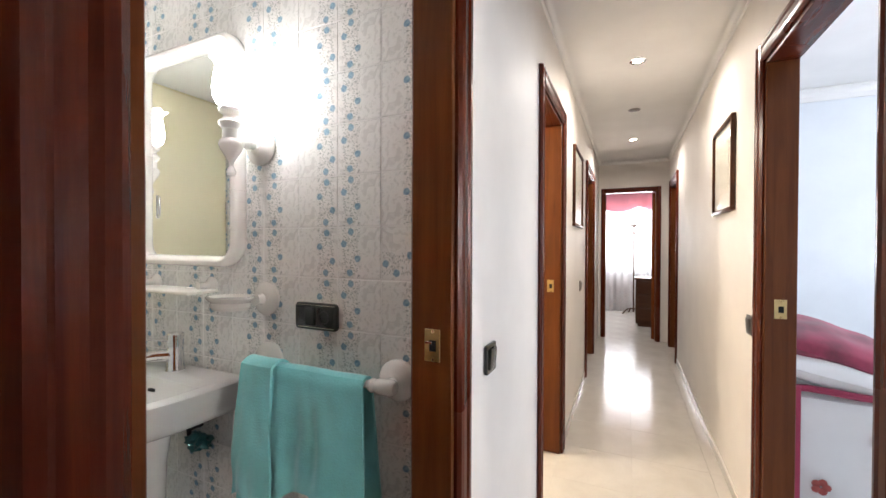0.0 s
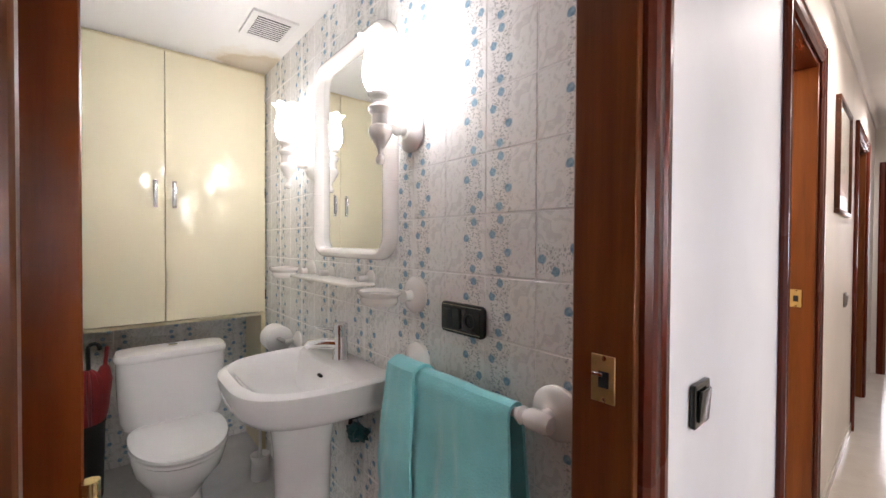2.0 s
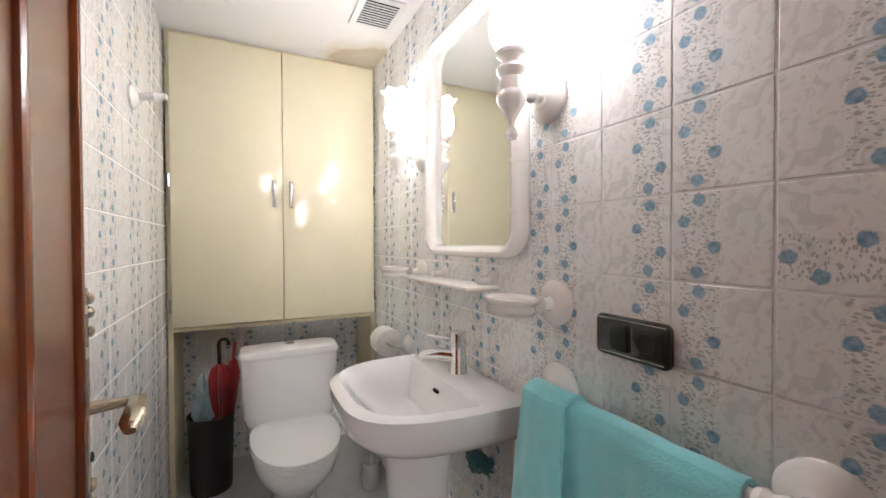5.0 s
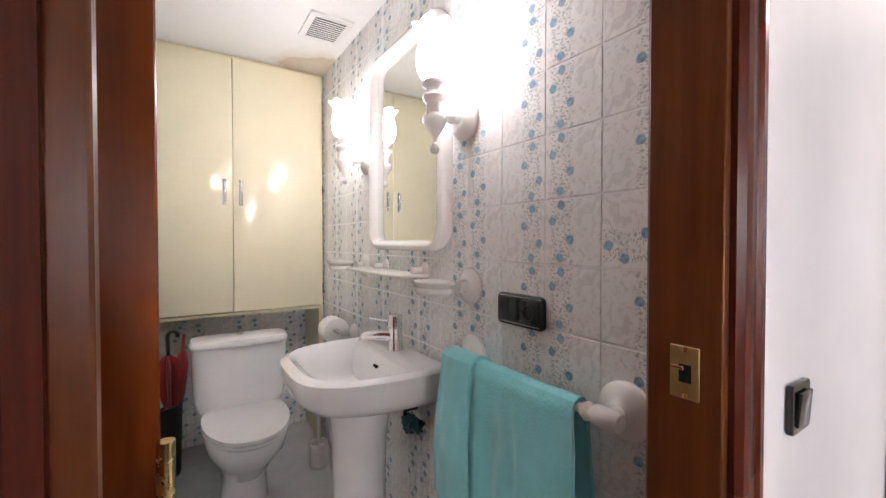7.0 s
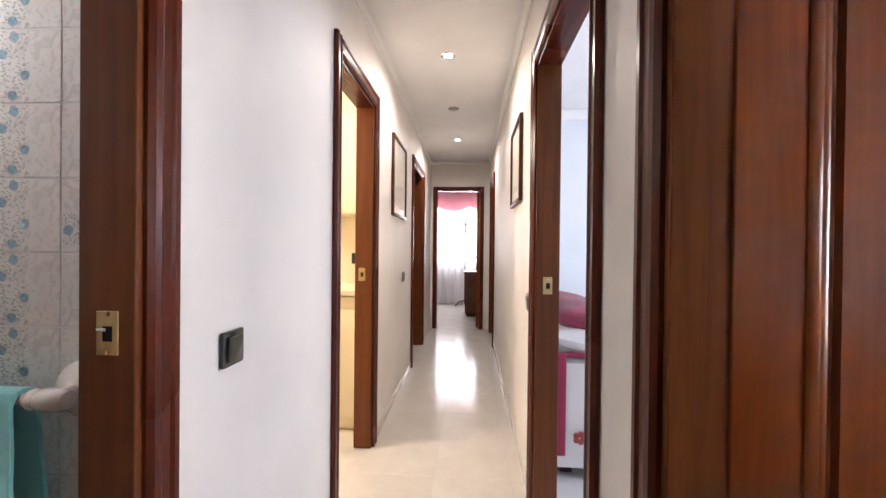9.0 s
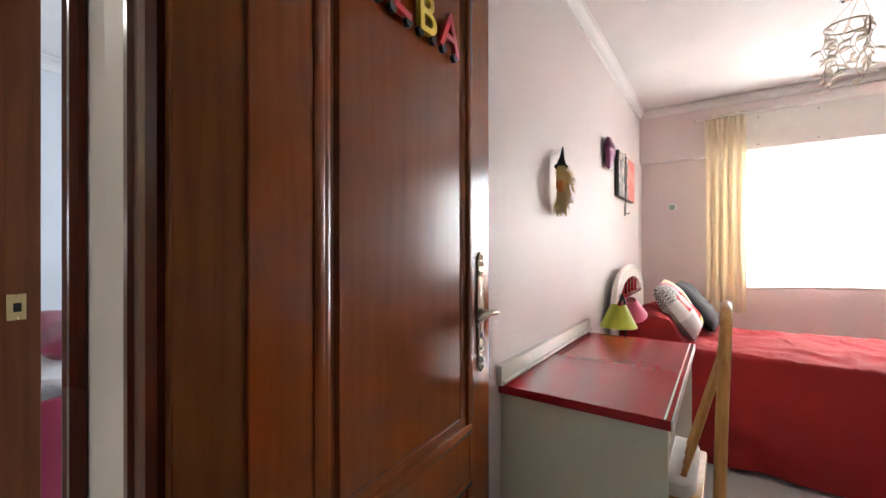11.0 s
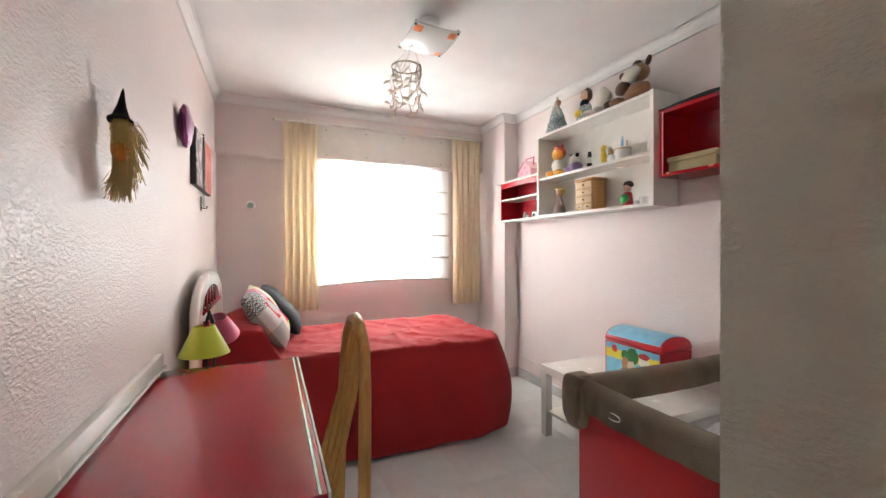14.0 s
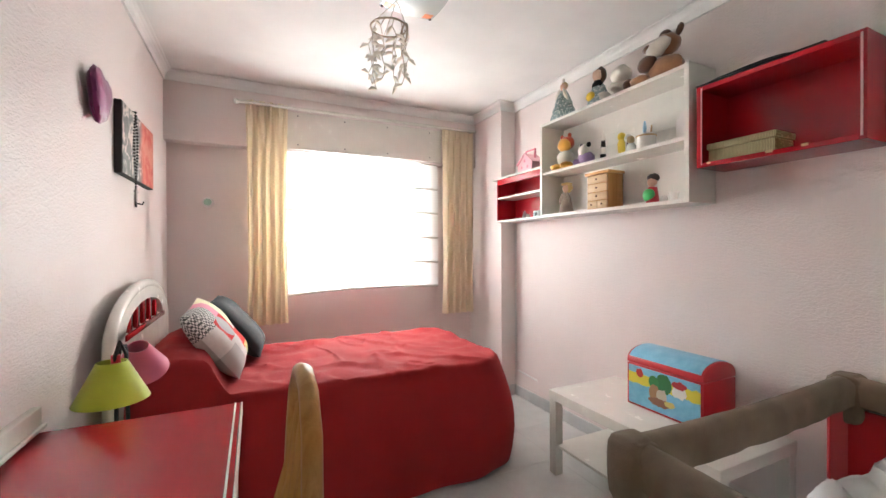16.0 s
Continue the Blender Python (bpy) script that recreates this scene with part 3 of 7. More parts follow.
def frame_of(name, axis, lo, hi, at, deep, faces, label, cw=0.075, lining=0.022, rebate=False):
    """A door frame: lining boards in the opening and casings on the wall. at..at+deep is the wall's thickness."""
    th = thing(name, label, "door frame", kind="structure")
    d0, d1 = (at, at + deep) if deep > 0 else (at + deep, at)
    d0, d1 = d0 - 0.002, d1 + 0.002

    def bx(u0, u1, z0, z1, e0=d0, e1=d1, bev=0.002):
        return box(e0, e1, u0, u1, z0, z1, bev, 1) if axis == "x" else box(u0, u1, e0, e1, z0, z1, bev, 1)

    if rebate:
        # the stop stands at the hall side; the hinge side behind it is cut back for the leaf
        part("stop", bx(lo + 0.012, lo + 0.012 + lining, 0.001, H, d1 - 0.016, d1), "jamb_wood", th)
        part("jamb", bx(lo, lo + 0.010, 0.001, H), "jamb_wood", th)
    else:
        part("jamb", bx(lo, lo + lining, 0.001, H), "jamb_wood", th)
    part("jamb", bx(hi - lining, hi, 0.001, H), "jamb_wood", th)
    part("head", bx(lo + lining, hi - lining, H - lining, H), "casing_wood_y" if axis == "x" else "casing_wood_x", th)
    for f in faces:
        side = d0 if f < 0 else d1
        for u, flip in ((lo + (0.018 if rebate and f > 0 else 0.0135 if rebate else 0.006), -1), (hi - 0.006, 1)):
            # local x runs away from the opening, local y out of the wall
            if axis == "x":
                m = Matrix(((0, f, 0, side), (flip, 0, 0, u), (0, 0, 1, 0.001), (0, 0, 0, 1)))
            else:
                m = Matrix(((flip, 0, 0, u), (0, f, 0, side), (0, 0, 1, 0.001), (0, 0, 0, 1)))
            part("casing", casing_bar(H + cw - 0.006, cw, m, None), "casing_wood", th, smooth=False)
        if axis == "x":
            m = Matrix(((0, f, 0, side), (0, 0, 1, lo + 0.006), (1, 0, 0, H - 0.006), (0, 0, 0, 1)))
            part("casing", casing_bar(hi - lo - 0.012, cw, m, None), "casing_wood_y", th, smooth=False)
        else:
            m = Matrix(((0, 0, 1, lo + 0.006), (0, f, 0, side), (1, 0, 0, H - 0.006), (0, 0, 0, 1)))
            part("casing", casing_bar(hi - lo - 0.012, cw, m, None), "casing_wood_x", th, smooth=False)
    return th


def strike(th, axis, x, y, z, face):
    """Brass strike plate let into a jamb: it faces +y or -y."""
    bm = box(x - 0.020, x + 0.020, y, y + 0.003 * face, z - 0.045, z + 0.045, 0.001, 1) if face > 0 else box(x - 0.020, x + 0.020, y + 0.003 * face, y, z - 0.038, z + 0.038, 0.001, 1)
    p = part("strike_plate", bm, "strike_brass", th, "worn brass strike plate")
    e = 0.004 * face
    part("latch_hole", box(x - 0.007, x + 0.010, min(y + e, y + e * 0.5), max(y + e, y + e * 0.5), z - 0.014, z + 0.012), "dark_hole", p)
    for dz in (-0.033, 0.033):
        part("screw", lathe([(0, 0.0015), (0.004, 0.001), (0.0045, 0)], 10, pose(x + 0.002, y + 0.003 * face, z + dz, -90 * face)), "brass", p)


f_bath = frame_of("door_frame_bath", "x", 0.503, 1.198, 0.0, -0.10, (1, -1), "dark mahogany door frame of the bathroom", 0.075, rebate=True)
strike(f_bath, "x", -0.046, 1.176, 1.045, -1)
part("bolt_tongue", box(-0.064, -0.046, 1.1705, 1.1725, 1.048, 1.054, 0.0006, 1), "chrome", f_bath, "worn bright lip of the strike plate")
f_kitchen = frame_of("door_frame_kitchen", "x", 2.228, 2.872, 0.0, -0.10, (1,), "dark mahogany door frame of the kitchen")
strike(f_kitchen, "x", -0.06, 2.85, 1.03, -1)
f_left = frame_of("door_frame_left_room", "x", 4.488, 5.352, 0.0, -0.10, (1,), "dark mahogany door frame")
f_pink = frame_of("door_frame_pink_room", "x", 0.378, 1.162, 0.87, 0.10, (-1, 1), "dark mahogany door frame of the pink bedroom")
f_white = frame_of("door_frame_white_room", "x", 1.513, 2.352, 0.87, 0.10, (-1,), "dark mahogany door frame of the white bedroom")
strike(f_white, "x", 0.92, 2.33, 1.03, -1)
f_right = frame_of("door_frame_right_room", "x", 5.388, 6.122, 0.87, 0.10, (-1,), "dark mahogany door frame")
f_end = frame_of("door_frame_far_room", "y", 0.075, 0.735, 6.36, 0.10, (-1,), "dark mahogany door frame at the end of the hall", 0.045)


def leaf_door(name, m, width, label, panels, flip=1):
    """A hinged panel door: local x from the hinge, local y through its 3.8 cm, z up."""
    th = thing(name, label, "door", m, kind="structure")
    t, hgt = 0.038, 2.0
    # stiles and rails round the panels
    edge = 0.115
    zs = sorted(panels)
    part("stile", box(0, edge, 0, t, 0.008, hgt, 0.002, 1), "door_wood", th)
    part("stile", box(width - edge, width, 0, t, 0.008, hgt, 0.002, 1), "door_wood", th)
    low = 0.008
    for a, b in zs + [(hgt, hgt)]:
        part("rail", box(edge, width - edge, 0.0005, t - 0.0005, low, a, 0.001, 1), "door_wood", th)
        low = b
    for a, b in zs:
        part("panel", box(edge - 0.004, width - edge + 0.004, 0.010, t - 0.010, a - 0.004, b + 0.004), "door_wood", th)
        for s in (0, 1):
            y0 = -0.004 if s == 0 else t + 0.004
            yc = 0.012 if s == 0 else t - 0.012
            bm = bmesh.new()
            # a raised moulding and a raised field
            for x0, x1, z0, z1 in ((edge - 0.012, width - edge + 0.012, a - 0.012, a + 0.012), (edge - 0.012, width - edge + 0.012, b - 0.012, b + 0.012), (edge - 0.012, edge + 0.012, a + 0.012, b - 0.012), (width - edge - 0.012, width - edge + 0.012, a + 0.012, b - 0.012)):
                box(x0, x1, min(y0, yc), max(y0, yc), z0, z1, 0.006, 2, bm)
            part("moulding", bm, "door_wood", th)
            # the moulding's inner ogee slopes down to the panel
            bm = bmesh.new()
            loops = []
            for inset, lift in ((0.0118, 0.0045), (0.020, 0.0060), (0.026, 0.0035), (0.031, 0.0010), (0.034, 0.0022), (0.037, 0.0)):
                yy = 0.0102 - lift if s == 0 else t - 0.0102 + lift
                loops.append([bm.verts.new((x, yy, z)) for x, z in ((edge + inset, a + inset), (width - edge - inset, a + inset), (width - edge - inset, b - inset), (edge + inset, b - inset))])
            for la_, lb_ in zip(loops, loops[1:]):
                for i in range(4):
                    bm.faces.new((la_[i], la_[(i + 1) % 4], lb_[(i + 1) % 4], lb_[i]))
            bmesh.ops.recalc_face_normals(bm, faces=bm.faces[:])
            if (sum(f.normal.y for f in bm.faces) > 0) == (s == 0):
                bmesh.ops.reverse_faces(bm, faces=bm.faces[:])
            part("inner_moulding", bm, "door_wood", th)
            bm = bmesh.new()
            i0 = [(edge + 0.038, a + 0.038), (width - edge - 0.038, a + 0.038), (width - edge - 0.038, b - 0.038), (edge + 0.038, b - 0.038)]
            i1 = [(edge + 0.046, a + 0.046), (width - edge - 0.046, a + 0.046), (width - edge - 0.046, b - 0.046), (edge + 0.046, b - 0.046)]
            yb, yt = (0.0105, 0.004) if s == 0 else (t - 0.0105, t - 0.004)
            va = [bm.verts.new((x, yb, z)) for x, z in i0]
            vb = [bm.verts.new((x, yt, z)) for x, z in i1]
            for i in range(4):
                bm.faces.new((va[i], va[(i + 1) % 4], vb[(i + 1) % 4], vb[i]))
            bm.faces.new(vb)
            bmesh.ops.recalc_face_normals(bm, faces=bm.faces[:])
            part("field", bm, "door_wood", th, smooth=False)
    part("lock", box(width - 0.0012, width + 0.001, 0.008, t - 0.008, 0.95, 1.15), "brass", th, "brass lock plate on the door's edge")
    for s, y in ((-1, 0.0), (1, t)):
        hold = part("handle_rose", box(width - 0.075, width - 0.045, y - 0.0015, y + 0.0015, 1.01, 1.05), "brass", th)
        x, z = width - 0.06, 1.03
        out = [(0.005, -0.160), (0.013, -0.148), (0.017, -0.125), (0.012, -0.108), (0.018, -0.095), (0.015, -0.06), (0.018, -0.03), (0.018, 0.03), (0.015, 0.06), (0.018, 0.095), (0.012, 0.108), (0.017, 0.125), (0.013, 0.148), (0.005, 0.160)]
        outline = out + [(-a, b) for a, b in out[::-1]]
        part("plate", extrude(outline, 0, 0.005, Matrix.Translation((x, y, z)) @ Matrix(((1, 0, 0, 0), (0, 0, s, 0), (0, 1, 0, 0), (0, 0, 0, 1))), None, 0.0012), "old_brass", hold)
        for dz in (-0.146, -0.128, -0.102, 0.102, 0.128, 0.146):
            part("bead", blob(0.011 if abs(dz) > 0.11 else 0.014, 0.006, 0.008, pose(x, y + 0.006 * s, z + dz)), "old_brass", hold)
        pts = [(x, y, z), (x, y + 0.045 * s, z), (x - 0.015, y + 0.054 * s, z + 0.004), (x - 0.05, y + 0.052 * s, z + 0.006), (x - 0.085, y + 0.047 * s, z), (x - 0.10, y + 0.044 * s, z - 0.006)]
        part("grip", tube(pts, [0.012, 0.009, 0.011, 0.012, 0.014, 0.007], 12, None, False, 0.75), "old_brass", hold)
        part("keyhole", lathe([(0, 0.004), (0.006, 0.003), (0.007, 0)], 12, Matrix.Translation((x, y + 0.005 * s, z - 0.065)) @ pose(0, 0, 0, -90 * s)), "dark_hole", hold)
    for z in (0.25, 1.05, 1.80):
        part("hinge", tube([(-0.004, t + 0.002 if flip > 0 else -0.002, z - 0.04), (-0.004, t + 0.002 if flip > 0 else -0.002, z + 0.04)], 0.006, 10), "brass", th)
    return th


PANELS = [(0.13, 0.60), (0.735, 1.88)]
# bathroom door swung in against the side wall
leaf_door("door_bath", Matrix.Translation((-0.098, 0.520, 0.0)) @ pose(0, 0, 0, 0, 0, 180 + 13) @ Matrix.Translation((0, -0.038, 0)), 0.62, "open dark mahogany bathroom door with a brass lever", PANELS, -1)
# pink bedroom door standing open
d_pink = leaf_door("door_pink_room", Matrix.Translation((0.955, 1.136, 0.0)) @ pose(0, 0, 0, 0, 0, 3.0), 0.72, "open mahogany bedroom door with wooden name letters", PANELS, 1)
# far bedroom door standing open against the wall
leaf_door("door_far_room", Matrix.Translation((0.712, 6.47, 0.0)) @ pose(0, 0, 0, 0, 0, 86), 0.62, "open dark mahogany door of the far bedroom", PANELS, -1)

# ---- bathroom ----
WALL_Y = 1.305


def wall_lamp(m, group):
    th = thing("wall_sconce", "white turned wall sconce with a lit frosted tulip shade", "wall lamp", m, group)
    # the back lies on the wall, the lamp stands out along -y
    part("backplate", lathe([(0, 0.0), (0.062, 0.0), (0.062, 0.008), (0.052, 0.018), (0.034, 0.022), (0.026, 0.030), (0, 0.032)], 28, pose(0, 0, 0, 90)), "white_ceramic", th)
    part("arm", lathe([(0.017, 0.02), (0.014, 0.04), (0.020, 0.055), (0.014, 0.07), (0.016, 0.10), (0, 0.101)], 18, pose(0, 0, 0, 90)), "white_ceramic", th)
    ax = Matrix.Translation((0, -0.115, 0))
    part("stem", lathe([(0, -0.115), (0.011, -0.112), (0.0145, -0.102), (0.011, -0.092), (0.006, -0.084), (0.008, -0.070), (0.020, -0.050), (0.031, -0.032), (0.036, -0.018), (0.033, -0.006), (0.026, 0.0), (0.025, 0.030), (0.034, 0.040), (0.036, 0.050), (0.030, 0.058), (0.023, 0.064), (0.023, 0.072), (0.035, 0.082), (0.037, 0.092), (0.030, 0.099), (0, 0.1)], 28, ax), "white_ceramic", th)
    segs = 48

    def turned(rows):
        bm = bmesh.new()
        rings = []
        for r, z, w in rows:
            wave = [w * math.cos(7 * a * math.tau / segs) for a in range(segs)]
            rings.append([bm.verts.new(((r + q) * math.cos(a * math.tau / segs), -0.115 + (r + q) * math.sin(a * math.tau / segs), z + q * 0.8)) for a, q in enumerate(wave)])
        for a, b in zip(rings, rings[1:]):
            for i in range(segs):
                bm.faces.new((a[i], a[(i + 1) % segs], b[(i + 1) % segs], b[i]))
        return bm

    shade_ = part("shade", turned([(0.026, 0.098, 0), (0.040, 0.107, 0), (0.050, 0.126, 0), (0.053, 0.152, 0), (0.049, 0.188, 0), (0.044, 0.214, 0)]), "bulb", th, "lit frosted glass shade")
    part("frill", turned([(0.044, 0.214, 0), (0.046, 0.226, 0.001), (0.052, 0.240, 0.003), (0.063, 0.250, 0.005)]), "frill_glass", shade_, "clearer frilled glass rim")
    # dim cap added inside the shade's mouth to hold back light going up
    part("lamp_bulb", lathe([(0.042, 0.190), (0.041, 0.204), (0.032, 0.216), (0.016, 0.222), (0, 0.223)], 24, ax), "frill_glass", th)
    return th


wall_lamp(pose(-0.75, WALL_Y, 1.605), "sconces beside the mirror")
wall_lamp(pose(-1.53, WALL_Y, 1.612), "sconces beside the mirror")

# mirror in a white bamboo-like frame with rounded corners
mir = thing("wall_mirror", "wall mirror in a white moulded frame with rounded corners", "mirror", pose(-1.12, WALL_Y, 1.605))
mw, mh, mr = 0.31, 0.415, 0.10


def round_rect(w, h, r, n=7):
    out = []
    for cx, cz, a in ((w - r, h - r, 0), (-w + r, h - r, 90), (-w + r, -h + r, 180), (w - r, -h + r, 270)):
        out += arc(cx, cz, r, a, a + 90, n)
    return out


bm = extrude(round_rect(mw - 0.03, mh - 0.03, mr - 0.03), 0.010, 0.014, Matrix(((1, 0, 0, 0), (0, 0, -1, 0), (0, 1, 0, 0), (0, 0, 0, 1))))
part("glass", bm, "mirror", mir, "clear mirror glass", smooth=False)
loop = [(x, -0.020, z) for x, z in round_rect(mw - 0.03, mh - 0.03, mr - 0.03, 9)]
part("mirror_frame", tube(loop, 0.030, 14, None, True, 0.66), "white_ceramic", mir)
for s in (-1, 1):
    for z in (-0.27, -0.14, 0.03, 0.20):
        part("ring", tube([(s * (mw - 0.03), -0.020, z - 0.003), (s * (mw - 0.03), -0.020, z + 0.003)], 0.032, 14, None, False, 0.70), "white_ceramic", mir)

# shelf under the mirror with two posts
sh = thing("bathroom_shelf", "narrow white shelf on two ceramic posts", "shelf", pose(-1.19, WALL_Y, 1.115))
part("plate", box(-0.29, 0.24, -0.125, -0.012, -0.006, 0.006, 0.004), "white_gloss", sh)
for x in (-0.14, 0.19):
    part("post", lathe([(0, 0), (0.030, 0), (0.030, 0.006), (0.022, 0.014), (0.013, 0.02), (0.011, 0.05), (0.014, 0.056), (0, 0.06)], 18, pose(x, 0, 0.018, 90)), "white_ceramic", sh)


def dish(m, label, tall):
    th = thing("soap_dish", label, "soap dish", m)
    part("backplate", lathe([(0, 0), (0.056, 0), (0.056, 0.008), (0.046, 0.018), (0.024, 0.024), (0, 0.025)], 26, pose(0, 0, 0, 90)), "white_ceramic", th)
    part("arm", lathe([(0.020, 0.02), (0.016, 0.035), (0.020, 0.05), (0, 0.051)], 16, pose(0, 0, 0, 90)), "white_ceramic", th)
    part("bowl", lathe([(0, -0.022), (0.050, -0.022), (0.056, -0.012), (0.054, 0.0), (0.066, 0.012), (0.067, tall), (0.060, tall), (0.056, 0.008), (0, 0.004)], 28, Matrix.Translation((-0.03, -0.115, 0)) @ Matrix.Diagonal((1.25, 0.9, 1, 1))), "white_ceramic", th)


dish(pose(-0.725, WALL_Y, 1.10), "white ceramic soap dish on the tiled wall", 0.018)
dish(pose(-1.55, WALL_Y, 1.125), "white ceramic tumbler holder on the tiled wall", 0.024)

# double socket
so = thing("wall_socket", "black double socket plate on the tiled wall", "socket", pose(-0.507, WALL_Y, 1.057))
part("plate", extrude(round_rect(0.083, 0.042, 0.014, 4), 0.0, 0.012, Matrix(((1, 0, 0, 0), (0, 0, -1, 0), (0, 1, 0, 0), (0, 0, 0, 1)), ), None, 0.003), "black_gloss", so)
part("rocker", box(-0.070, -0.004, -0.018, -0.010, -0.028, 0.028, 0.003), "black_gloss", so)
part("inset", box(0.004, 0.070, -0.016, -0.010, -0.028, 0.028, 0.003), "black_gloss", so)
part("cup", lathe([(0.020, 0.0), (0.020, 0.010), (0.018, 0.010), (0.017, 0.002), (0, 0.002)], 20, Matrix.Translation((0.037, -0.010, 0)) @ pose(0, 0, 0, 90)), "dark_hole", so)
part("trim_line", tube([(-0.076, -0.0125, 0.035), (0.076, -0.0125, 0.035)], 0.0012, 6), "old_brass", so)
part("trim_line", tube([(-0.072, -0.0125, -0.034), (0.072, -0.0125, -0.034)], 0.0012, 6), "old_brass", so)

# towel rail and towel
ra = thing("towel_rail", "white ceramic towel rail with round rosettes", "towel rail", pose(0, WALL_Y, 0.90))
for x in (-0.71, -0.215):
    part("rosette", lathe([(0, 0), (0.058, 0), (0.058, 0.010), (0.050, 0.020), (0.030, 0.026), (0.018, 0.034), (0.018, 0.055), (0, 0.056)], 30, pose(x, 0, 0, 90)), "white_ceramic", ra)
    part("knob", lathe([(0, -0.052), (0.016, -0.050), (0.020, -0.040), (0.017, -0.030), (0.022, -0.018), (0.022, 0.020), (0.017, 0.03), (0, 0.031)], 20, pose(x, -0.068, 0, 0, 90 if x > -0.5 else -90)), "white_ceramic", ra)
part("bar", tube([(-0.70, -0.068, 0), (-0.225, -0.068, 0)], 0.011, 14), "white_ceramic", ra)


def towel_at(u, v):
    x = -0.700 + 0.425 * u
    s = (v - 0.46) * 0.92
    drop_front = 0.375 + 0.035 * math.sin(u * 7 + 1) - 0.12 * max(0, u - 0.35)
    wave = 0.009 * math.sin(u * 14 + 0.6) + 0.003 * math.sin(u * 31 + v * 2) + 0.02 * noise.noise(Vector((u * 3, v * 3, 1.3))) + 0.006 * noise.noise(Vector((u * 10, v * 9, 2.3)))
    wave += 0.010 * math.sin(u * 9.5 + 2.2 * v + 4 * noise.noise(Vector((u * 2, v * 2, 5)))) ** 3
    if u < 0.27:
        wave -= 0.030 * min(1, (0.27 - u) / 0.03) * (1 - 0.5 * (1 - u / 0.27))
        drop_front += 0.02
    r = 0.019
    if s < -0.03:
        d = min(1, -(s + 0.03) / 0.39)
        return Vector((x - 0.035 * d * (0.5 - u) + 0.0 * d, -0.068 - r - 0.010 - 0.02 * d + wave * (0.3 + d), -d * drop_front))
    if s > 0.03:
        d = min(1, (s - 0.03) / 0.46)
        return Vector((x + 0.03 * d, min(-0.012, -0.068 + r + 0.006 + 0.010 * d + wave * 0.2), -d * 0.36))
    a = (s + 0.03) / 0.06 * math.pi
    return Vector((x, -0.068 - math.cos(a) * (r + 0.006) + wave * 0.2, math.sin(a) * (r + 0.002)))




def fold_at(u, v):
    """The towel's turned-over end, lying in front of the rest."""
    x = -0.706 + 0.125 * u
    s = (v - 0.22) * 0.52
    wave = 0.010 * math.sin(u * 3.0) + 0.006 * noise.noise(Vector((u * 4, v * 6, 8)))
    if s > 0.0:
        d = s / 0.41
        return Vector((x - 0.022 * d * (1 - u) + 0.020 * d * u, -0.108 - 0.020 * math.sin(d * 2.2) - wave * (0.4 + d), 0.012 - 0.400 * d + 0.018 * math.sin(u * 5) * d))
    a = min(1.0, -s / 0.11)
    return Vector((x, -0.108 + 0.078 * a - wave * 0.4, 0.012 + 0.018 * math.sin(a * math.pi) - 0.03 * a * a))


bm = join(sheet(towel_at, 100, 70, 0.008), sheet(fold_at, 30, 50, 0.009))
solo("hand_towel", bm, "towel", "turquoise terry hand towel folded over the towel rail", "towel", pose(0, WALL_Y, 0.90))

# washbasin
BX = -1.11
wb = thing("washbasin", "white porcelain pedestal washbasin", "sink", pose(BX, WALL_Y, 0))


def basin_outline(w, d, k=0.0):
    """A D with rounded front corners, the straight back on y=-0.003."""
    pts = []
    n = 40
    for i in range(n + 1):
        a = math.pi * i / n
        c, s = math.cos(a), math.sin(a)
        x = w * math.copysign(abs(c) ** 0.55, c)
        y = -0.003 - k - (d - k) * abs(s) ** 0.62
        pts.append((x, y))
    return pts


bm = bmesh.new()
layers = [(0.275, 0.44, 0.0, 0.825), (0.285, 0.455, 0.0, 0.815), (0.285, 0.455, 0.0, 0.79), (0.278, 0.445, 0.0, 0.745), (0.255, 0.415, 0.0, 0.712), (0.16, 0.30, 0.0, 0.665), (0.10, 0.22, 0.02, 0.655)]
rings = [[bm.verts.new((x, y, z)) for x, y in basin_outline(w, d, k)] for w, d, k, z in layers]
inner = [(0.262, 0.425, 0.10, 0.828), (0.245, 0.405, 0.125, 0.815), (0.215, 0.37, 0.145, 0.765), (0.15, 0.31, 0.175, 0.71), (0.05, 0.25, 0.21, 0.695)]
irings = [[bm.verts.new((x, y, z)) for x, y in basin_outline(w, d, k)] for w, d, k, z in inner]
for a, b in list(zip(rings, rings[1:])) + [(rings[0], irings[0])] + list(zip(irings, irings[1:])):
    for i in range(len(a)):
        j = (i + 1) % len(a)
        bm.faces.new((a[i], a[j], b[j], b[i]))
bm.faces.new(rings[-1])
bm.faces.new(irings[-1])
bmesh.ops.recalc_face_normals(bm, faces=bm.faces[:])
part("bowl", bm, "porcelain", wb)
part("pedestal", lathe([(0, 0), (0.112, 0.0), (0.112, 0.02), (0.104, 0.08), (0.100, 0.35), (0.106, 0.55), (0.122, 0.665), (0, 0.666)], 32, Matrix.Translation((0, -0.21, 0.003)) @ Matrix.Diagonal((1.08, 0.9, 1, 1))), "porcelain", wb)
part("overflow", box(-0.012, 0.018, -0.152, -0.142, 0.776, 0.786, 0.002, 1), "dark_hole", wb)
tap = thing("basin_tap", "chrome single-lever basin mixer tap", "tap", pose(BX + 0.005, WALL_Y - 0.068, 0.824))
part("body", lathe([(0, 0), (0.029, 0), (0.031, 0.006), (0.028, 0.010), (0.026, 0.084), (0.0245, 0.086), (0.0245, 0.089), (0.027, 0.091), (0.027, 0.134), (0.023, 0.139), (0, 0.140)], 24), "chrome", tap)
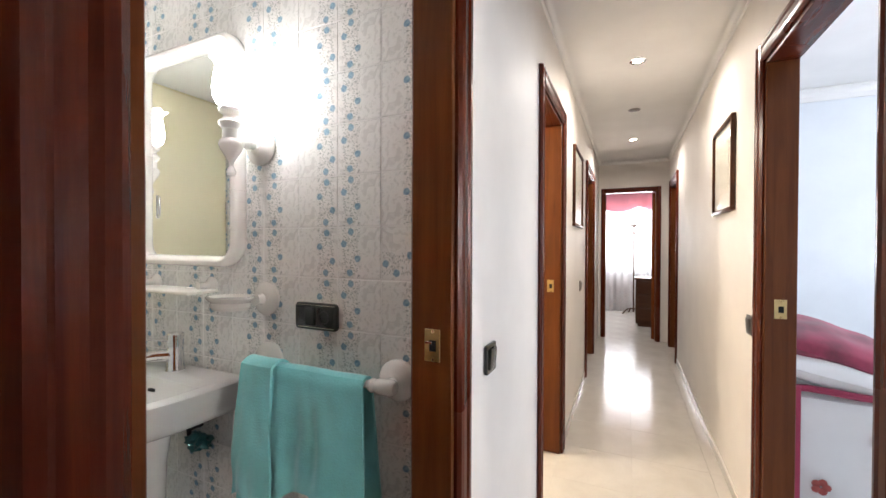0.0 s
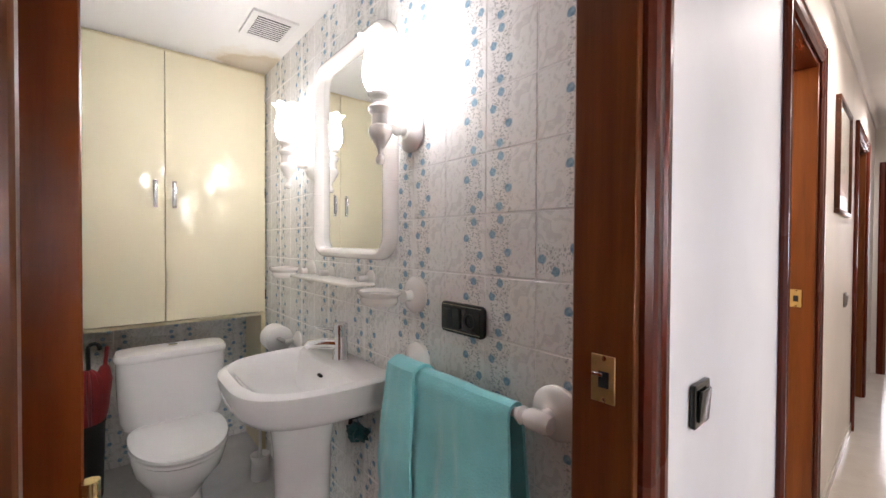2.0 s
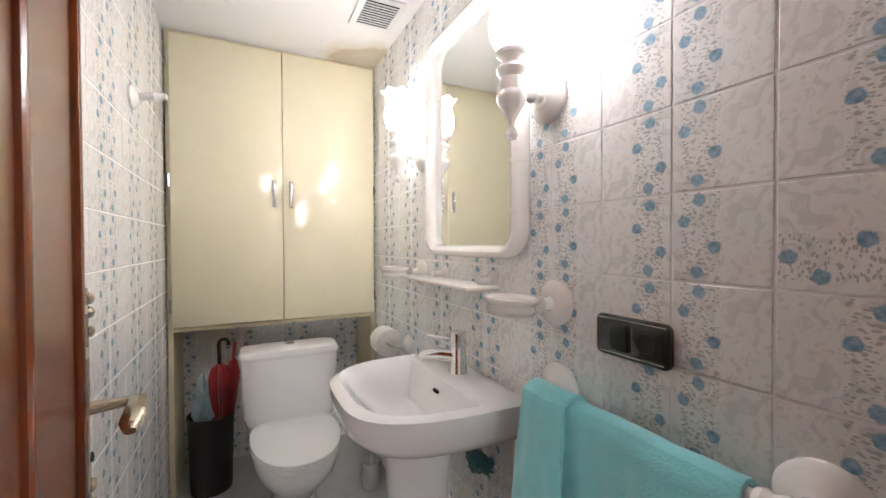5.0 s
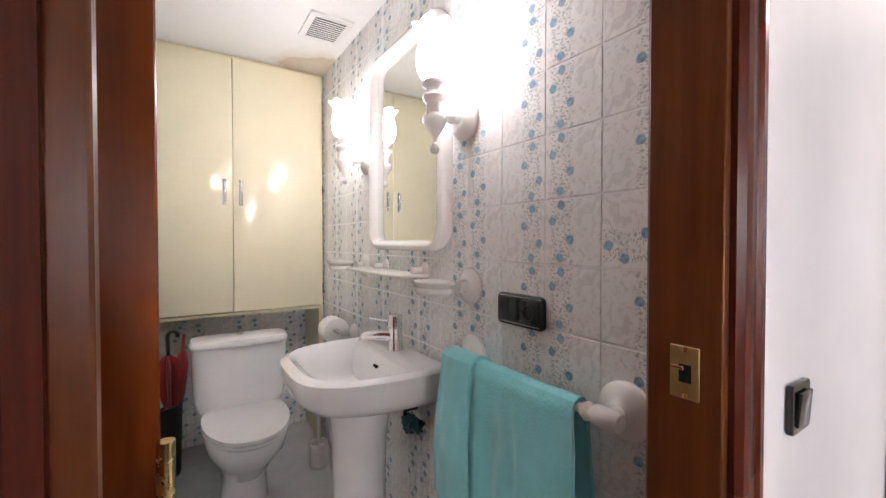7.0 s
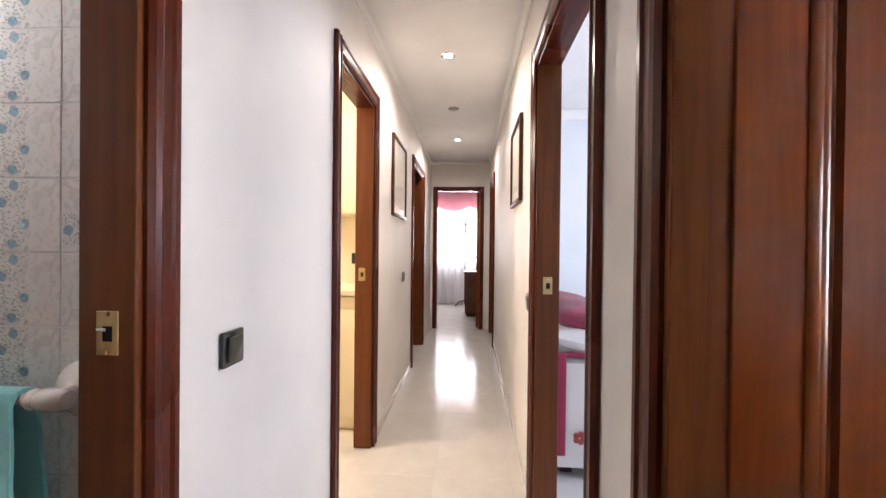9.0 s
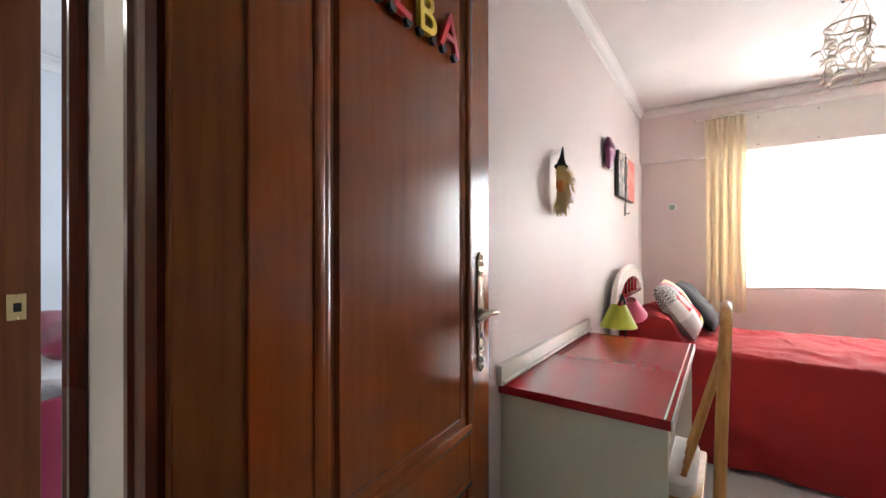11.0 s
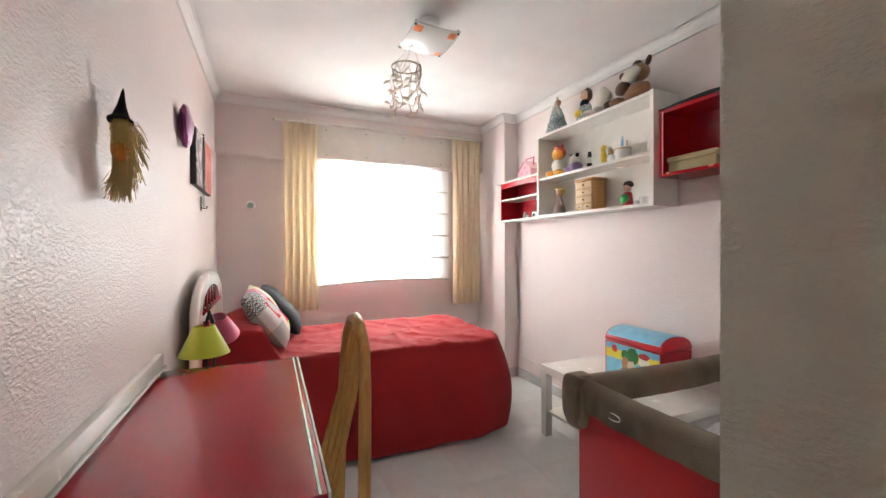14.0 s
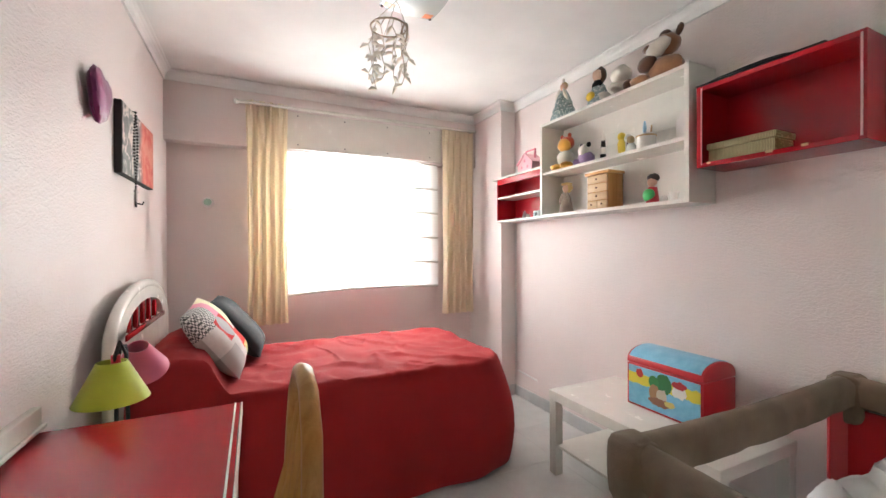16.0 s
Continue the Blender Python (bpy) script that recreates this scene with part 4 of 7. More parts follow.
part("spout", tube([(-0.008, -0.012, 0.060), (-0.035, -0.048, 0.062), (-0.068, -0.090, 0.058), (-0.074, -0.098, 0.046)], [0.022, 0.020, 0.018, 0.016], 14), "chrome", tap)
part("lever", tube([(-0.012, -0.012, 0.112), (-0.035, -0.040, 0.116), (-0.062, -0.075, 0.122)], [0.013, 0.009, 0.008], 10, None, False, 0.5), "chrome", tap)

# waste pipe valve and cloth under the basin
va = thing("stop_valve", "dark teal rag tied to the valve under the basin", "valve", pose(-1.02, WALL_Y, 0.585))
part("pipe", tube([(-0.04, 0.0, 0.03), (-0.04, -0.05, 0.03), (-0.02, -0.06, 0.02)], 0.009, 10), "black_matt", va)
M["teal_rag"] = cloth("teal_rag", (0.015, 0.11, 0.12), 300, 0.25)
bm = bmesh.new()
bmesh.ops.create_icosphere(bm, subdivisions=3, radius=1)
for v in bm.verts:
    k = 1 + 0.5 * noise.noise(v.co * 2.4) + 0.25 * noise.noise(v.co * 6)
    v.co = Vector((v.co.x * 0.055 * k + 0.02, v.co.y * 0.03 * k - 0.055, v.co.z * 0.03 * k))
part("rag", bm, "teal_rag", va, "crumpled dark teal rag")

# toilet
TY = 0.815
wc = thing("toilet", "white close-coupled toilet with the lid down", "toilet", pose(-2.12, TY, 0.003))


def egg(rx, ry, back, n=32):
    pts = []
    for i in range(n):
        a = math.tau * i / n
        c, s = math.cos(a), math.sin(a)
        pts.append((rx * c if c > 0 else back * math.copysign(abs(c) ** 0.7, c), ry * math.copysign(abs(s) ** (0.9 if c > 0 else 0.65), s)))
    return pts


def stack(levels, cx=0.0):
    bm = bmesh.new()
    rings = [[bm.verts.new((cx + off + x, y, z)) for x, y in egg(rx, ry, bk)] for rx, ry, bk, off, z in levels]
    for a, b in zip(rings, rings[1:]):
        for i in range(len(a)):
            j = (i + 1) % len(a)
            bm.faces.new((a[i], a[j], b[j], b[i]))
    bm.faces.new(rings[0])
    bm.faces.new(rings[-1])
    bmesh.ops.recalc_face_normals(bm, faces=bm.faces[:])
    return bm


part("bowl", stack([(0.15, 0.105, 0.22, 0.22, 0.0), (0.15, 0.10, 0.22, 0.22, 0.05), (0.14, 0.095, 0.22, 0.23, 0.14), (0.19, 0.125, 0.20, 0.26, 0.22), (0.27, 0.168, 0.20, 0.29, 0.31), (0.295, 0.178, 0.20, 0.30, 0.37), (0.295, 0.178, 0.20, 0.30, 0.385)]), "porcelain", wc)
part("seat", stack([(0.292, 0.178, 0.17, 0.305, 0.388), (0.298, 0.183, 0.175, 0.305, 0.392), (0.298, 0.183, 0.175, 0.305, 0.402), (0.292, 0.178, 0.17, 0.305, 0.406)]), "porcelain", wc)
part("lid", stack([(0.292, 0.178, 0.17, 0.305, 0.409), (0.299, 0.184, 0.175, 0.305, 0.413), (0.297, 0.182, 0.175, 0.305, 0.424), (0.26, 0.15, 0.15, 0.305, 0.430)]), "porcelain", wc)
bm = bmesh.new()
lv = [(0.05, 0.11, 0.386), (0.074, 0.165, 0.392), (0.086, 0.192, 0.414), (0.091, 0.205, 0.455), (0.093, 0.211, 0.54), (0.094, 0.215, 0.66), (0.094, 0.216, 0.715)]
rings = [[bm.verts.new((0.085 + d * math.copysign(abs(math.cos(a)) ** 0.45, math.cos(a)), w * math.copysign(abs(math.sin(a)) ** 0.4, math.sin(a)), z)) for a in [math.tau * i / 40 for i in range(40)]] for d, w, z in lv]
for a, b in zip(rings, rings[1:]):
    for i in range(40):
        bm.faces.new((a[i], a[(i + 1) % 40], b[(i + 1) % 40], b[i]))
bm.faces.new(rings[0])
bm.faces.new(rings[-1])
bmesh.ops.recalc_face_normals(bm, faces=bm.faces[:])
tank = part("cistern", bm, "porcelain", wc)
bm = bmesh.new()
lv = [(0.098, 0.220, 0.717), (0.101, 0.224, 0.724), (0.101, 0.224, 0.738), (0.095, 0.215, 0.752), (0.06, 0.16, 0.757)]
rings = [[bm.verts.new((0.085 + d * math.copysign(abs(math.cos(a)) ** 0.45, math.cos(a)), w * math.copysign(abs(math.sin(a)) ** 0.4, math.sin(a)), z)) for a in [math.tau * i / 40 for i in range(40)]] for d, w, z in lv]
for a, b in zip(rings, rings[1:]):
    for i in range(40):
        bm.faces.new((a[i], a[(i + 1) % 40], b[(i + 1) % 40], b[i]))
bm.faces.new(rings[0])
bm.faces.new(rings[-1])
bmesh.ops.recalc_face_normals(bm, faces=bm.faces[:])
lid = part("cistern_lid", bm, "porcelain", wc)
part("button", lathe([(0.021, 0), (0.021, 0.006), (0.017, 0.008), (0, 0.008)], 20, Matrix.Translation((0.085, 0, 0.757))), "chrome", lid, "chrome flush button")
part("hose", tube([(0.03, 0.19, 0.45), (0.0, 0.25, 0.42), (-0.05, 0.33, 0.35), (-0.20, 0.36, 0.30)], 0.006, 8), "chrome", wc)

# tall cupboard over the toilet
cb = thing("wall_cupboard", "cream lacquered two-door cupboard built above the toilet", "cupboard", pose(-2.245, 0, 0))
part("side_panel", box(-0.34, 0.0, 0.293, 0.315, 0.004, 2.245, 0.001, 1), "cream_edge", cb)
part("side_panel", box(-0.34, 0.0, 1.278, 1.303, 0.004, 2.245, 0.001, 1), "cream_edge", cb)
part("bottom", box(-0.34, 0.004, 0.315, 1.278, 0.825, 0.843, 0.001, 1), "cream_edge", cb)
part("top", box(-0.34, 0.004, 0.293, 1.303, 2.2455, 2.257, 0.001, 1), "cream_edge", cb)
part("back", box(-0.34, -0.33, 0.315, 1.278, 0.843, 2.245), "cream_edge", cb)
for y0, y1, hy in ((0.313, 0.8035, 0.765), (0.8075, 1.292, 0.846)):
    dr = part("cupboard_door", box(0.0055, 0.024, y0, y1, 0.850, 2.238, 0.0025), "cream_lacquer", cb)
    part("pull", tube([(0.024, hy, 1.445), (0.040, hy, 1.450), (0.044, hy, 1.475), (0.044, hy, 1.535), (0.040, hy, 1.56), (0.024, hy, 1.565)], 0.006, 10), "chrome", dr, "slim chrome pull")
    part("pull_back", box(0.024, 0.027, hy - 0.010, hy + 0.010, 1.435, 1.575, 0.001, 1), "chrome", dr)
for z in (0.95, 1.55, 2.12):
    for y in (0.306, 1.2995):
        part("hinge", tube([(0.012, y, z - 0.03), (0.012, y, z + 0.03)], 0.006, 8), "chrome", cb)

# bin with umbrella
M["umbrella_red"] = cloth("umbrella_red", (0.30, 0.012, 0.012), 300, 0.2, 0.6)
M["plastic_bag"] = plain("plastic_bag", (0.35, 0.50, 0.52), 0.3, 0.2)
solo("waste_bin", lathe([(0, 0.0), (0.092, 0.0), (0.094, 0.006), (0.104, 0.37), (0.108, 0.376), (0.106, 0.384), (0.100, 0.378), (0.089, 0.012), (0, 0.01)], 36), "black_matt", "tall black bin beside the toilet", "bin", pose(-2.315, 0.462, 0.003))
um = thing("umbrella", "folded red umbrella with a black crook handle", "umbrella", pose(-2.31, 0.515, 0.05) @ pose(0, 0, 0, 1, 5, 0))
bm = bmesh.new()
prof = [(0.008, 0.0), (0.014, 0.10), (0.026, 0.30), (0.038, 0.45), (0.040, 0.53), (0.028, 0.58), (0.012, 0.60)]
rings = [[bm.verts.new(((r * (1 + 0.3 * math.cos(8 * a))) * math.cos(a), (r * (1 + 0.3 * math.cos(8 * a))) * math.sin(a), z)) for a in [math.tau * i / 48 for i in range(48)]] for r, z in prof]
for a, b in zip(rings, rings[1:]):
    for i in range(48):
        bm.faces.new((a[i], a[(i + 1) % 48], b[(i + 1) % 48], b[i]))
bm.faces.new(rings[0][::-1])
bm.faces.new(rings[-1])
part("canopy", bm, "umbrella_red", um)
part("crook", tube([(0, 0, 0.58), (0, 0, 0.70)] + [(0.0, 0.022 - 0.022 * math.cos(a), 0.70 + 0.024 * math.sin(a)) for a in (0.5, 1.1, 1.7, 2.3, 2.9, 3.5)], 0.009, 10), "black_gloss", um)
bm = bmesh.new()
bmesh.ops.create_icosphere(bm, subdivisions=3, radius=1)
for v in bm.verts:
    k = 1 + 0.7 * noise.noise(v.co * 2 + Vector((4, 1, 0))) + 0.35 * noise.noise(v.co * 5)
    v.co = Vector((v.co.x * 0.040 * k, v.co.y * 0.045 * k, v.co.z * 0.13 * k))
solo("plastic_bag", bm, "plastic_bag", "crumpled pale teal plastic bag in the bin", "bag", pose(-2.30, 0.432, 0.43))
um2 = solo("folded_umbrella", lathe([(0, 0), (0.016, 0.02), (0.034, 0.20), (0.036, 0.34), (0.02, 0.40), (0.009, 0.41), (0.009, 0.50), (0, 0.505)], 14), "umbrella_red", "short folded dark red umbrella in the bin", "umbrella", pose(-2.345, 0.53, 0.24) @ pose(0, 0, 0, -5, 3, 0))

# toilet brush
tb = thing("toilet_brush", "white plastic toilet brush in its holder", "toilet brush", pose(-1.97, 1.195, 0.003))
part("holder", lathe([(0, 0), (0.045, 0), (0.048, 0.006), (0.042, 0.10), (0.050, 0.125), (0.047, 0.128), (0.036, 0.10), (0, 0.095)], 24), "white_plastic", tb)
part("stick", tube([(0, 0, 0.09), (0, 0, 0.33)], [0.009, 0.008], 10), "white_plastic", tb)

# paper roll
pr = thing("toilet_paper_holder", "white ceramic holder with a toilet paper roll", "paper holder", pose(-1.80, WALL_Y, 0.775))
part("rosette", lathe([(0, 0), (0.045, 0), (0.045, 0.008), (0.030, 0.02), (0.014, 0.028), (0.013, 0.07), (0, 0.071)], 22, pose(0.09, 0, 0.0, 90)), "white_ceramic", pr)
part("rod", tube([(0.09, -0.07, 0), (-0.10, -0.07, 0)], 0.010, 10), "white_ceramic", pr)
M["paper"] = paint("paper", (0.82, 0.80, 0.78), 0.9, 150, 0.2)
part("roll", lathe([(0.018, -0.053), (0.065, -0.053), (0.067, -0.048), (0.067, 0.048), (0.065, 0.053), (0.018, 0.053)], 28, pose(-0.03, -0.07, -0.003, 0, 90)), "paper", pr)

# robe hook on the side wall
hk = thing("robe_hook", "white ceramic robe hook on the tiled wall", "hook", pose(-1.62, 0.290, 1.735))
part("rosette", lathe([(0, 0), (0.040, 0), (0.040, 0.008), (0.028, 0.018), (0.014, 0.024), (0, 0.025)], 24, pose(0, 0, 0, -90)), "white_ceramic", hk)
part("peg", lathe([(0.013, 0.02), (0.011, 0.05), (0.016, 0.066), (0.011, 0.078), (0.013, 0.10), (0, 0.105)], 16, pose(0, 0, 0, -82)), "white_ceramic", hk)

# ceiling vent
ve = thing("ceiling_vent", "white slatted ceiling vent in the bathroom", "vent", pose(-1.685, 1.155, BATH_H))
part("vent_frame", extrude(round_rect(0.125, 0.098, 0.004, 2), -0.012, 0.0), "white_plastic", ve, smooth=False)
part("backing", box(-0.095, 0.095, -0.070, 0.070, -0.014, -0.0125), "dark_hole", ve)
for i in range(10):
    x = -0.0855 + 0.019 * i
    part("slat", box(x - 0.0032, x + 0.0032, -0.070, 0.070, -0.0175, -0.0145), "white_plastic", ve)


# ---- hall ----
def flush_switch(m, label, mat):
    th = thing("light_switch", label, "switch", m)
    # local z is out of the wall
    part("plate", extrude(round_rect(0.042, 0.042, 0.006, 3), 0.0, 0.010, None, None, 0.002), mat, th)
    part("rocker", extrude(round_rect(0.028, 0.030, 0.003, 2), 0.010, 0.016, pose(0, 0, 0, 4), None, 0.002), mat, th)


out_px = Matrix(((0, 0, 1, 0), (1, 0, 0, 0), (0, 1, 0, 0), (0, 0, 0, 1)))
out_nx = Matrix(((0, 0, -1, 0), (-1, 0, 0, 0), (0, 1, 0, 0), (0, 0, 0, 1)))
M["grey_metal"] = metal("grey_metal", (0.32, 0.31, 0.30), 0.35)
flush_switch(Matrix.Translation((0.001, 1.452, 0.952)) @ out_px, "black rocker light switch beside the bathroom door", "black_gloss")
flush_switch(Matrix.Translation((0.869, 2.51, 0.930)) @ out_nx, "grey rocker light switch on the hall wall", "grey_metal")
flush_switch(Matrix.Translation((0.001, 3.94, 0.935)) @ out_px, "grey rocker light switch on the hall wall", "grey_metal")

M["art_paper"] = paint("art_paper", (0.72, 0.70, 0.62), 0.5, 40, 0.05, 0.03)
n_ = Nodes("art_print")
M["art_print"] = n_.done(n_.ramp(n_.noise(14, 6, 0.6, 1.5), (0.35, (0.62, 0.60, 0.50)), (0.5, (0.70, 0.68, 0.60)), (0.7, (0.55, 0.52, 0.40))), 0.4)


def hall_picture(m, w, h, label):
    th = thing("framed_picture", label, "picture", m)
    for x0, x1, y0, y1 in ((-w / 2, w / 2, h / 2 - 0.022, h / 2), (-w / 2, w / 2, -h / 2, -h / 2 + 0.022), (-w / 2, -w / 2 + 0.022, -h / 2 + 0.022, h / 2 - 0.022), (w / 2 - 0.022, w / 2, -h / 2 + 0.022, h / 2 - 0.022)):
        part("frame_bar", box(x0, x1, y0, y1, 0.0, 0.022, 0.003), "dark_wood", th)
    part("mount", box(-w / 2 + 0.02, w / 2 - 0.02, -h / 2 + 0.02, h / 2 - 0.02, 0.002, 0.008), "art_paper", th)
    part("print", box(-w * 0.26, w * 0.26, -h * 0.28, h * 0.28, 0.008, 0.0095), "art_print", th)
    gl = part("glass", box(-w / 2 + 0.02, w / 2 - 0.02, -h / 2 + 0.02, h / 2 - 0.02, 0.011, 0.013), "glass", th)
    gl.visible_shadow = False


hall_picture(Matrix.Translation((0.001, 3.69, 1.725)) @ out_px, 0.58, 0.60, "dark framed picture with a pale mount on the hall wall")
hall_picture(Matrix.Translation((0.869, 3.07, 1.715)) @ out_nx, 0.50, 0.50, "dark framed picture with a pale mount on the hall wall")

for y in (3.13, 5.17):
    dl = thing("downlight", "lit recessed downlight in the hall ceiling", "ceiling lamp", pose(0.42, y, HALL_H), "downlights along the hall")
    part("bezel", lathe([(0.030, -0.004), (0.046, -0.006), (0.050, -0.002), (0.050, 0.0)], 28), "chrome", dl)
    part("lens", lathe([(0.031, -0.003), (0.02, -0.0045), (0, -0.005)], 24), "spot_bulb", dl, "glowing lamp lens")
sm = thing("smoke_detector", "small round unlit fitting in the hall ceiling", "ceiling fitting", pose(0.415, 4.13, HALL_H))
part("bezel", lathe([(0, -0.012), (0.025, -0.012), (0.036, -0.008), (0.048, -0.004), (0.048, 0.0)], 28), "grey_metal", sm)

# ---- pink bedroom ----
def letter_on_door(ch, x, z, mat, tilt):
    cu = bpy.data.curves.new("letter", "FONT")
    cu.body, cu.size, cu.extrude, cu.bevel_depth, cu.align_x = ch, 0.125, 0.005, 0.0012, "CENTER"
    cu.materials.append(M[mat])
    tmp = bpy.data.objects.new("tmp", cu)
    scene.collection.objects.link(tmp)
    me = bpy.data.meshes.new_from_object(tmp.evaluated_get(bpy.context.evaluated_depsgraph_get()))
    bpy.data.objects.remove(tmp)
    ob = new("letter", me)
    ob.parent = d_pink
    ob.matrix_local = Matrix.Translation((x, -0.009, z)) @ pose(0, 0, 0, 90, 0, 0) @ pose(0, 0, 0, 0, 0, tilt)
    ob["label"] = "painted wooden door letter"
    wheels = bmesh.new()
    for dx in (-0.025, 0.025):
        lathe([(0, 0), (0.010, 0), (0.010, 0.010), (0, 0.010)], 14, pose(dx, -0.005, -0.005), wheels)
    w = mesh_ob("letter_wheel", wheels, "black_matt", ob, True)


M["toy_yellow"] = plain("toy_yellow", (0.72, 0.50, 0.04), 0.4)
M["toy_red"] = plain("toy_red", (0.48, 0.02, 0.03), 0.4)
for ch, x, mat, tilt in (("A", 0.235, "toy_yellow", 4), ("L", 0.325, "toy_red", -6), ("B", 0.415, "toy_yellow", 3), ("A", 0.505, "toy_red", -3)):
    letter_on_door(ch, x - 0.02, 1.655, mat, tilt)

# desk
dk = thing("desk", "desk with a glossy dark red top and cream sides", "desk", pose(1.88, 0.745, 0))
part("top", box(0.0, 1.04, 0.0, 0.505, 0.717, 0.745, 0.0015, 1), "red_lacquer", dk)
part("edge_strip", box(0.002, 1.038, -0.006, -0.0005, 0.716, 0.7465, 0.001, 1), "white_plastic", dk, "white plastic edge strip")
part("edge_strip", box(0.002, 1.038, 0.012, 0.017, 0.7455, 0.7465), "white_plastic", dk, "white plastic edge strip")
part("end_panel", box(0.012, 0.032, 0.008, 0.50, 0.001, 0.7165, 0.001, 1), "cream_panel", dk)
part("end_panel", box(1.005, 1.025, 0.008, 0.50, 0.001, 0.7165, 0.001, 1), "white_gloss", dk)
part("modesty_panel", box(0.032, 1.005, 0.45, 0.468, 0.25, 0.7165, 0.001, 1), "white_gloss", dk)
part("drawer_box", box(0.032, 0.40, 0.02, 0.44, 0.56, 0.7165, 0.001, 1), "white_gloss", dk)
rail_ = thing("wall_rail", "white moulded rail along the wall behind the desk", "trim", kind="structure")
part("rail_board", box(1.86, 2.925, 1.226, 1.2495, 0.747, 0.815, 0.004), "white_gloss", rail_)
part("rail_lip", box(1.86, 2.925, 1.215, 1.2255, 0.757, 0.768, 0.003), "white_gloss", rail_)

# bentwood chair pushed up to the desk
ch_ = thing("desk_chair", "light varnished bentwood chair with fanned back slats", "chair", pose(2.23, 0.66, 0))
hoop = [(-0.180, -0.005, 0.002), (-0.180, -0.012, 0.25), (-0.178, -0.018, 0.46), (-0.170, -0.024, 0.70), (-0.150, -0.030, 0.86), (-0.12, -0.034, 0.955), (-0.06, -0.036, 1.005), (0, -0.036, 1.018), (0.06, -0.036, 1.005), (0.12, -0.034, 0.955), (0.150, -0.030, 0.86), (0.170, -0.024, 0.70), (0.178, -0.018, 0.46), (0.180, -0.012, 0.25), (0.180, -0.005, 0.002)]
part("back_hoop", tube(hoop, 0.016, 12), "light_wood", ch_)
for x in (-0.105, -0.035, 0.035, 0.105):
    top = 1.012 - abs(x) * 0.55
    part("slat", tube([(x * 0.7, -0.036, top - 0.012), (x * 0.75, -0.014, 0.82), (x * 1.0, 0.045, 0.60), (x * 1.25, 0.085, 0.455)], [0.008, 0.009, 0.009, 0.008], 8, None, False, 0.7), "light_wood", ch_)
part("seat", extrude([(x * 1.02, y) for x, y in ((-0.20, 0.02), (0.20, 0.02), (0.215, 0.20), (0.205, 0.38), (0.12, 0.41), (-0.12, 0.41), (-0.205, 0.38), (-0.215, 0.20))], 0.425, 0.455, None, None, 0.008), "light_wood", ch_)
for x in (-0.17, 0.17):
    part("leg", tube([(x, 0.36, 0.43), (x * 1.06, 0.375, 0.002)], [0.018, 0.015], 12), "light_wood", ch_)
    part("stretcher", tube([(x * 1.15, 0.0, 0.20), (x * 1.04, 0.365, 0.20)], 0.010, 8), "light_wood", ch_)
M["check_cloth"] = cloth("check_cloth", (0.62, 0.60, 0.58), 200, 0.3)
solo("seat_cushion", extrude(round_rect(0.185, 0.17, 0.05, 5), 0.0, 0.045, pose(2.23, 0.87, 0.455), None, 0.015), "check_cloth", "pale seat cushion on the desk chair", "cushion")

# bed
BX0, BX1, BY0, BY1 = 3.37, 4.33, -0.61, 1.18


def bed_top(x, y):
    k = max(0.0, min(1.0, (y - 0.80) / 0.12))
    bol = (k * k * (3 - 2 * k)) * (0.17 - 0.55 * max(0, y - 1.06) ** 1.2)
    w = 0.010 * noise.noise(Vector((x * 3.5, y * 2.0, 0))) + 0.030 * max(0, 0.16 - abs(noise.noise(Vector((x * 1.6 + y * 0.8, y * 3.2 - x * 2.2, 4))))) * 2.6 + 0.010 * noise.noise(Vector((x * 9, y * 7, 2))) + 0.10 * max(0, 0.09 - abs(noise.noise(Vector((x * 2.4 + y * 1.5, y * 5.5 - x * 1.2, 9)))))
    return 0.618 + bol + w


bm = bmesh.new()
per = []
N = 220
cx, cy, hw, hl, rr = (BX0 + BX1) / 2, (BY0 + BY1) / 2, (BX1 - BX0) / 2, (BY1 - BY0) / 2, 0.17
base_loop = []
for qx, qy, a0 in ((1, 1, 0), (-1, 1, 90), (-1, -1, 180), (1, -1, 270)):
    base_loop += [Vector((cx + qx * (hw - rr) + rr * math.cos(radians(a0 + 90 * i / 10)), cy + qy * (hl - rr) + rr * math.sin(radians(a0 + 90 * i / 10)), 0)) for i in range(11)]
lens = [0.0]
for a, b in zip(base_loop, base_loop[1:] + base_loop[:1]):
    lens.append(lens[-1] + (b - a).length)
for i in range(N):
    d = lens[-1] * i / N
    k = max(j for j in range(len(base_loop)) if lens[j] <= d)
    a, b = base_loop[k], base_loop[(k + 1) % len(base_loop)]
    per.append(a + (b - a) * ((d - lens[k]) / max(1e-9, lens[k + 1] - lens[k])))
rings = []
c0 = Vector((cx, cy, 0))
for s in [0.0225 * i for i in range(1, 42)] + [0.94, 0.955]:
    ring = []
    for p in per:
        q = c0 + (p - c0) * s
        ring.append(bm.verts.new((q.x, q.y, bed_top(q.x, q.y))))
    rings.append(ring)
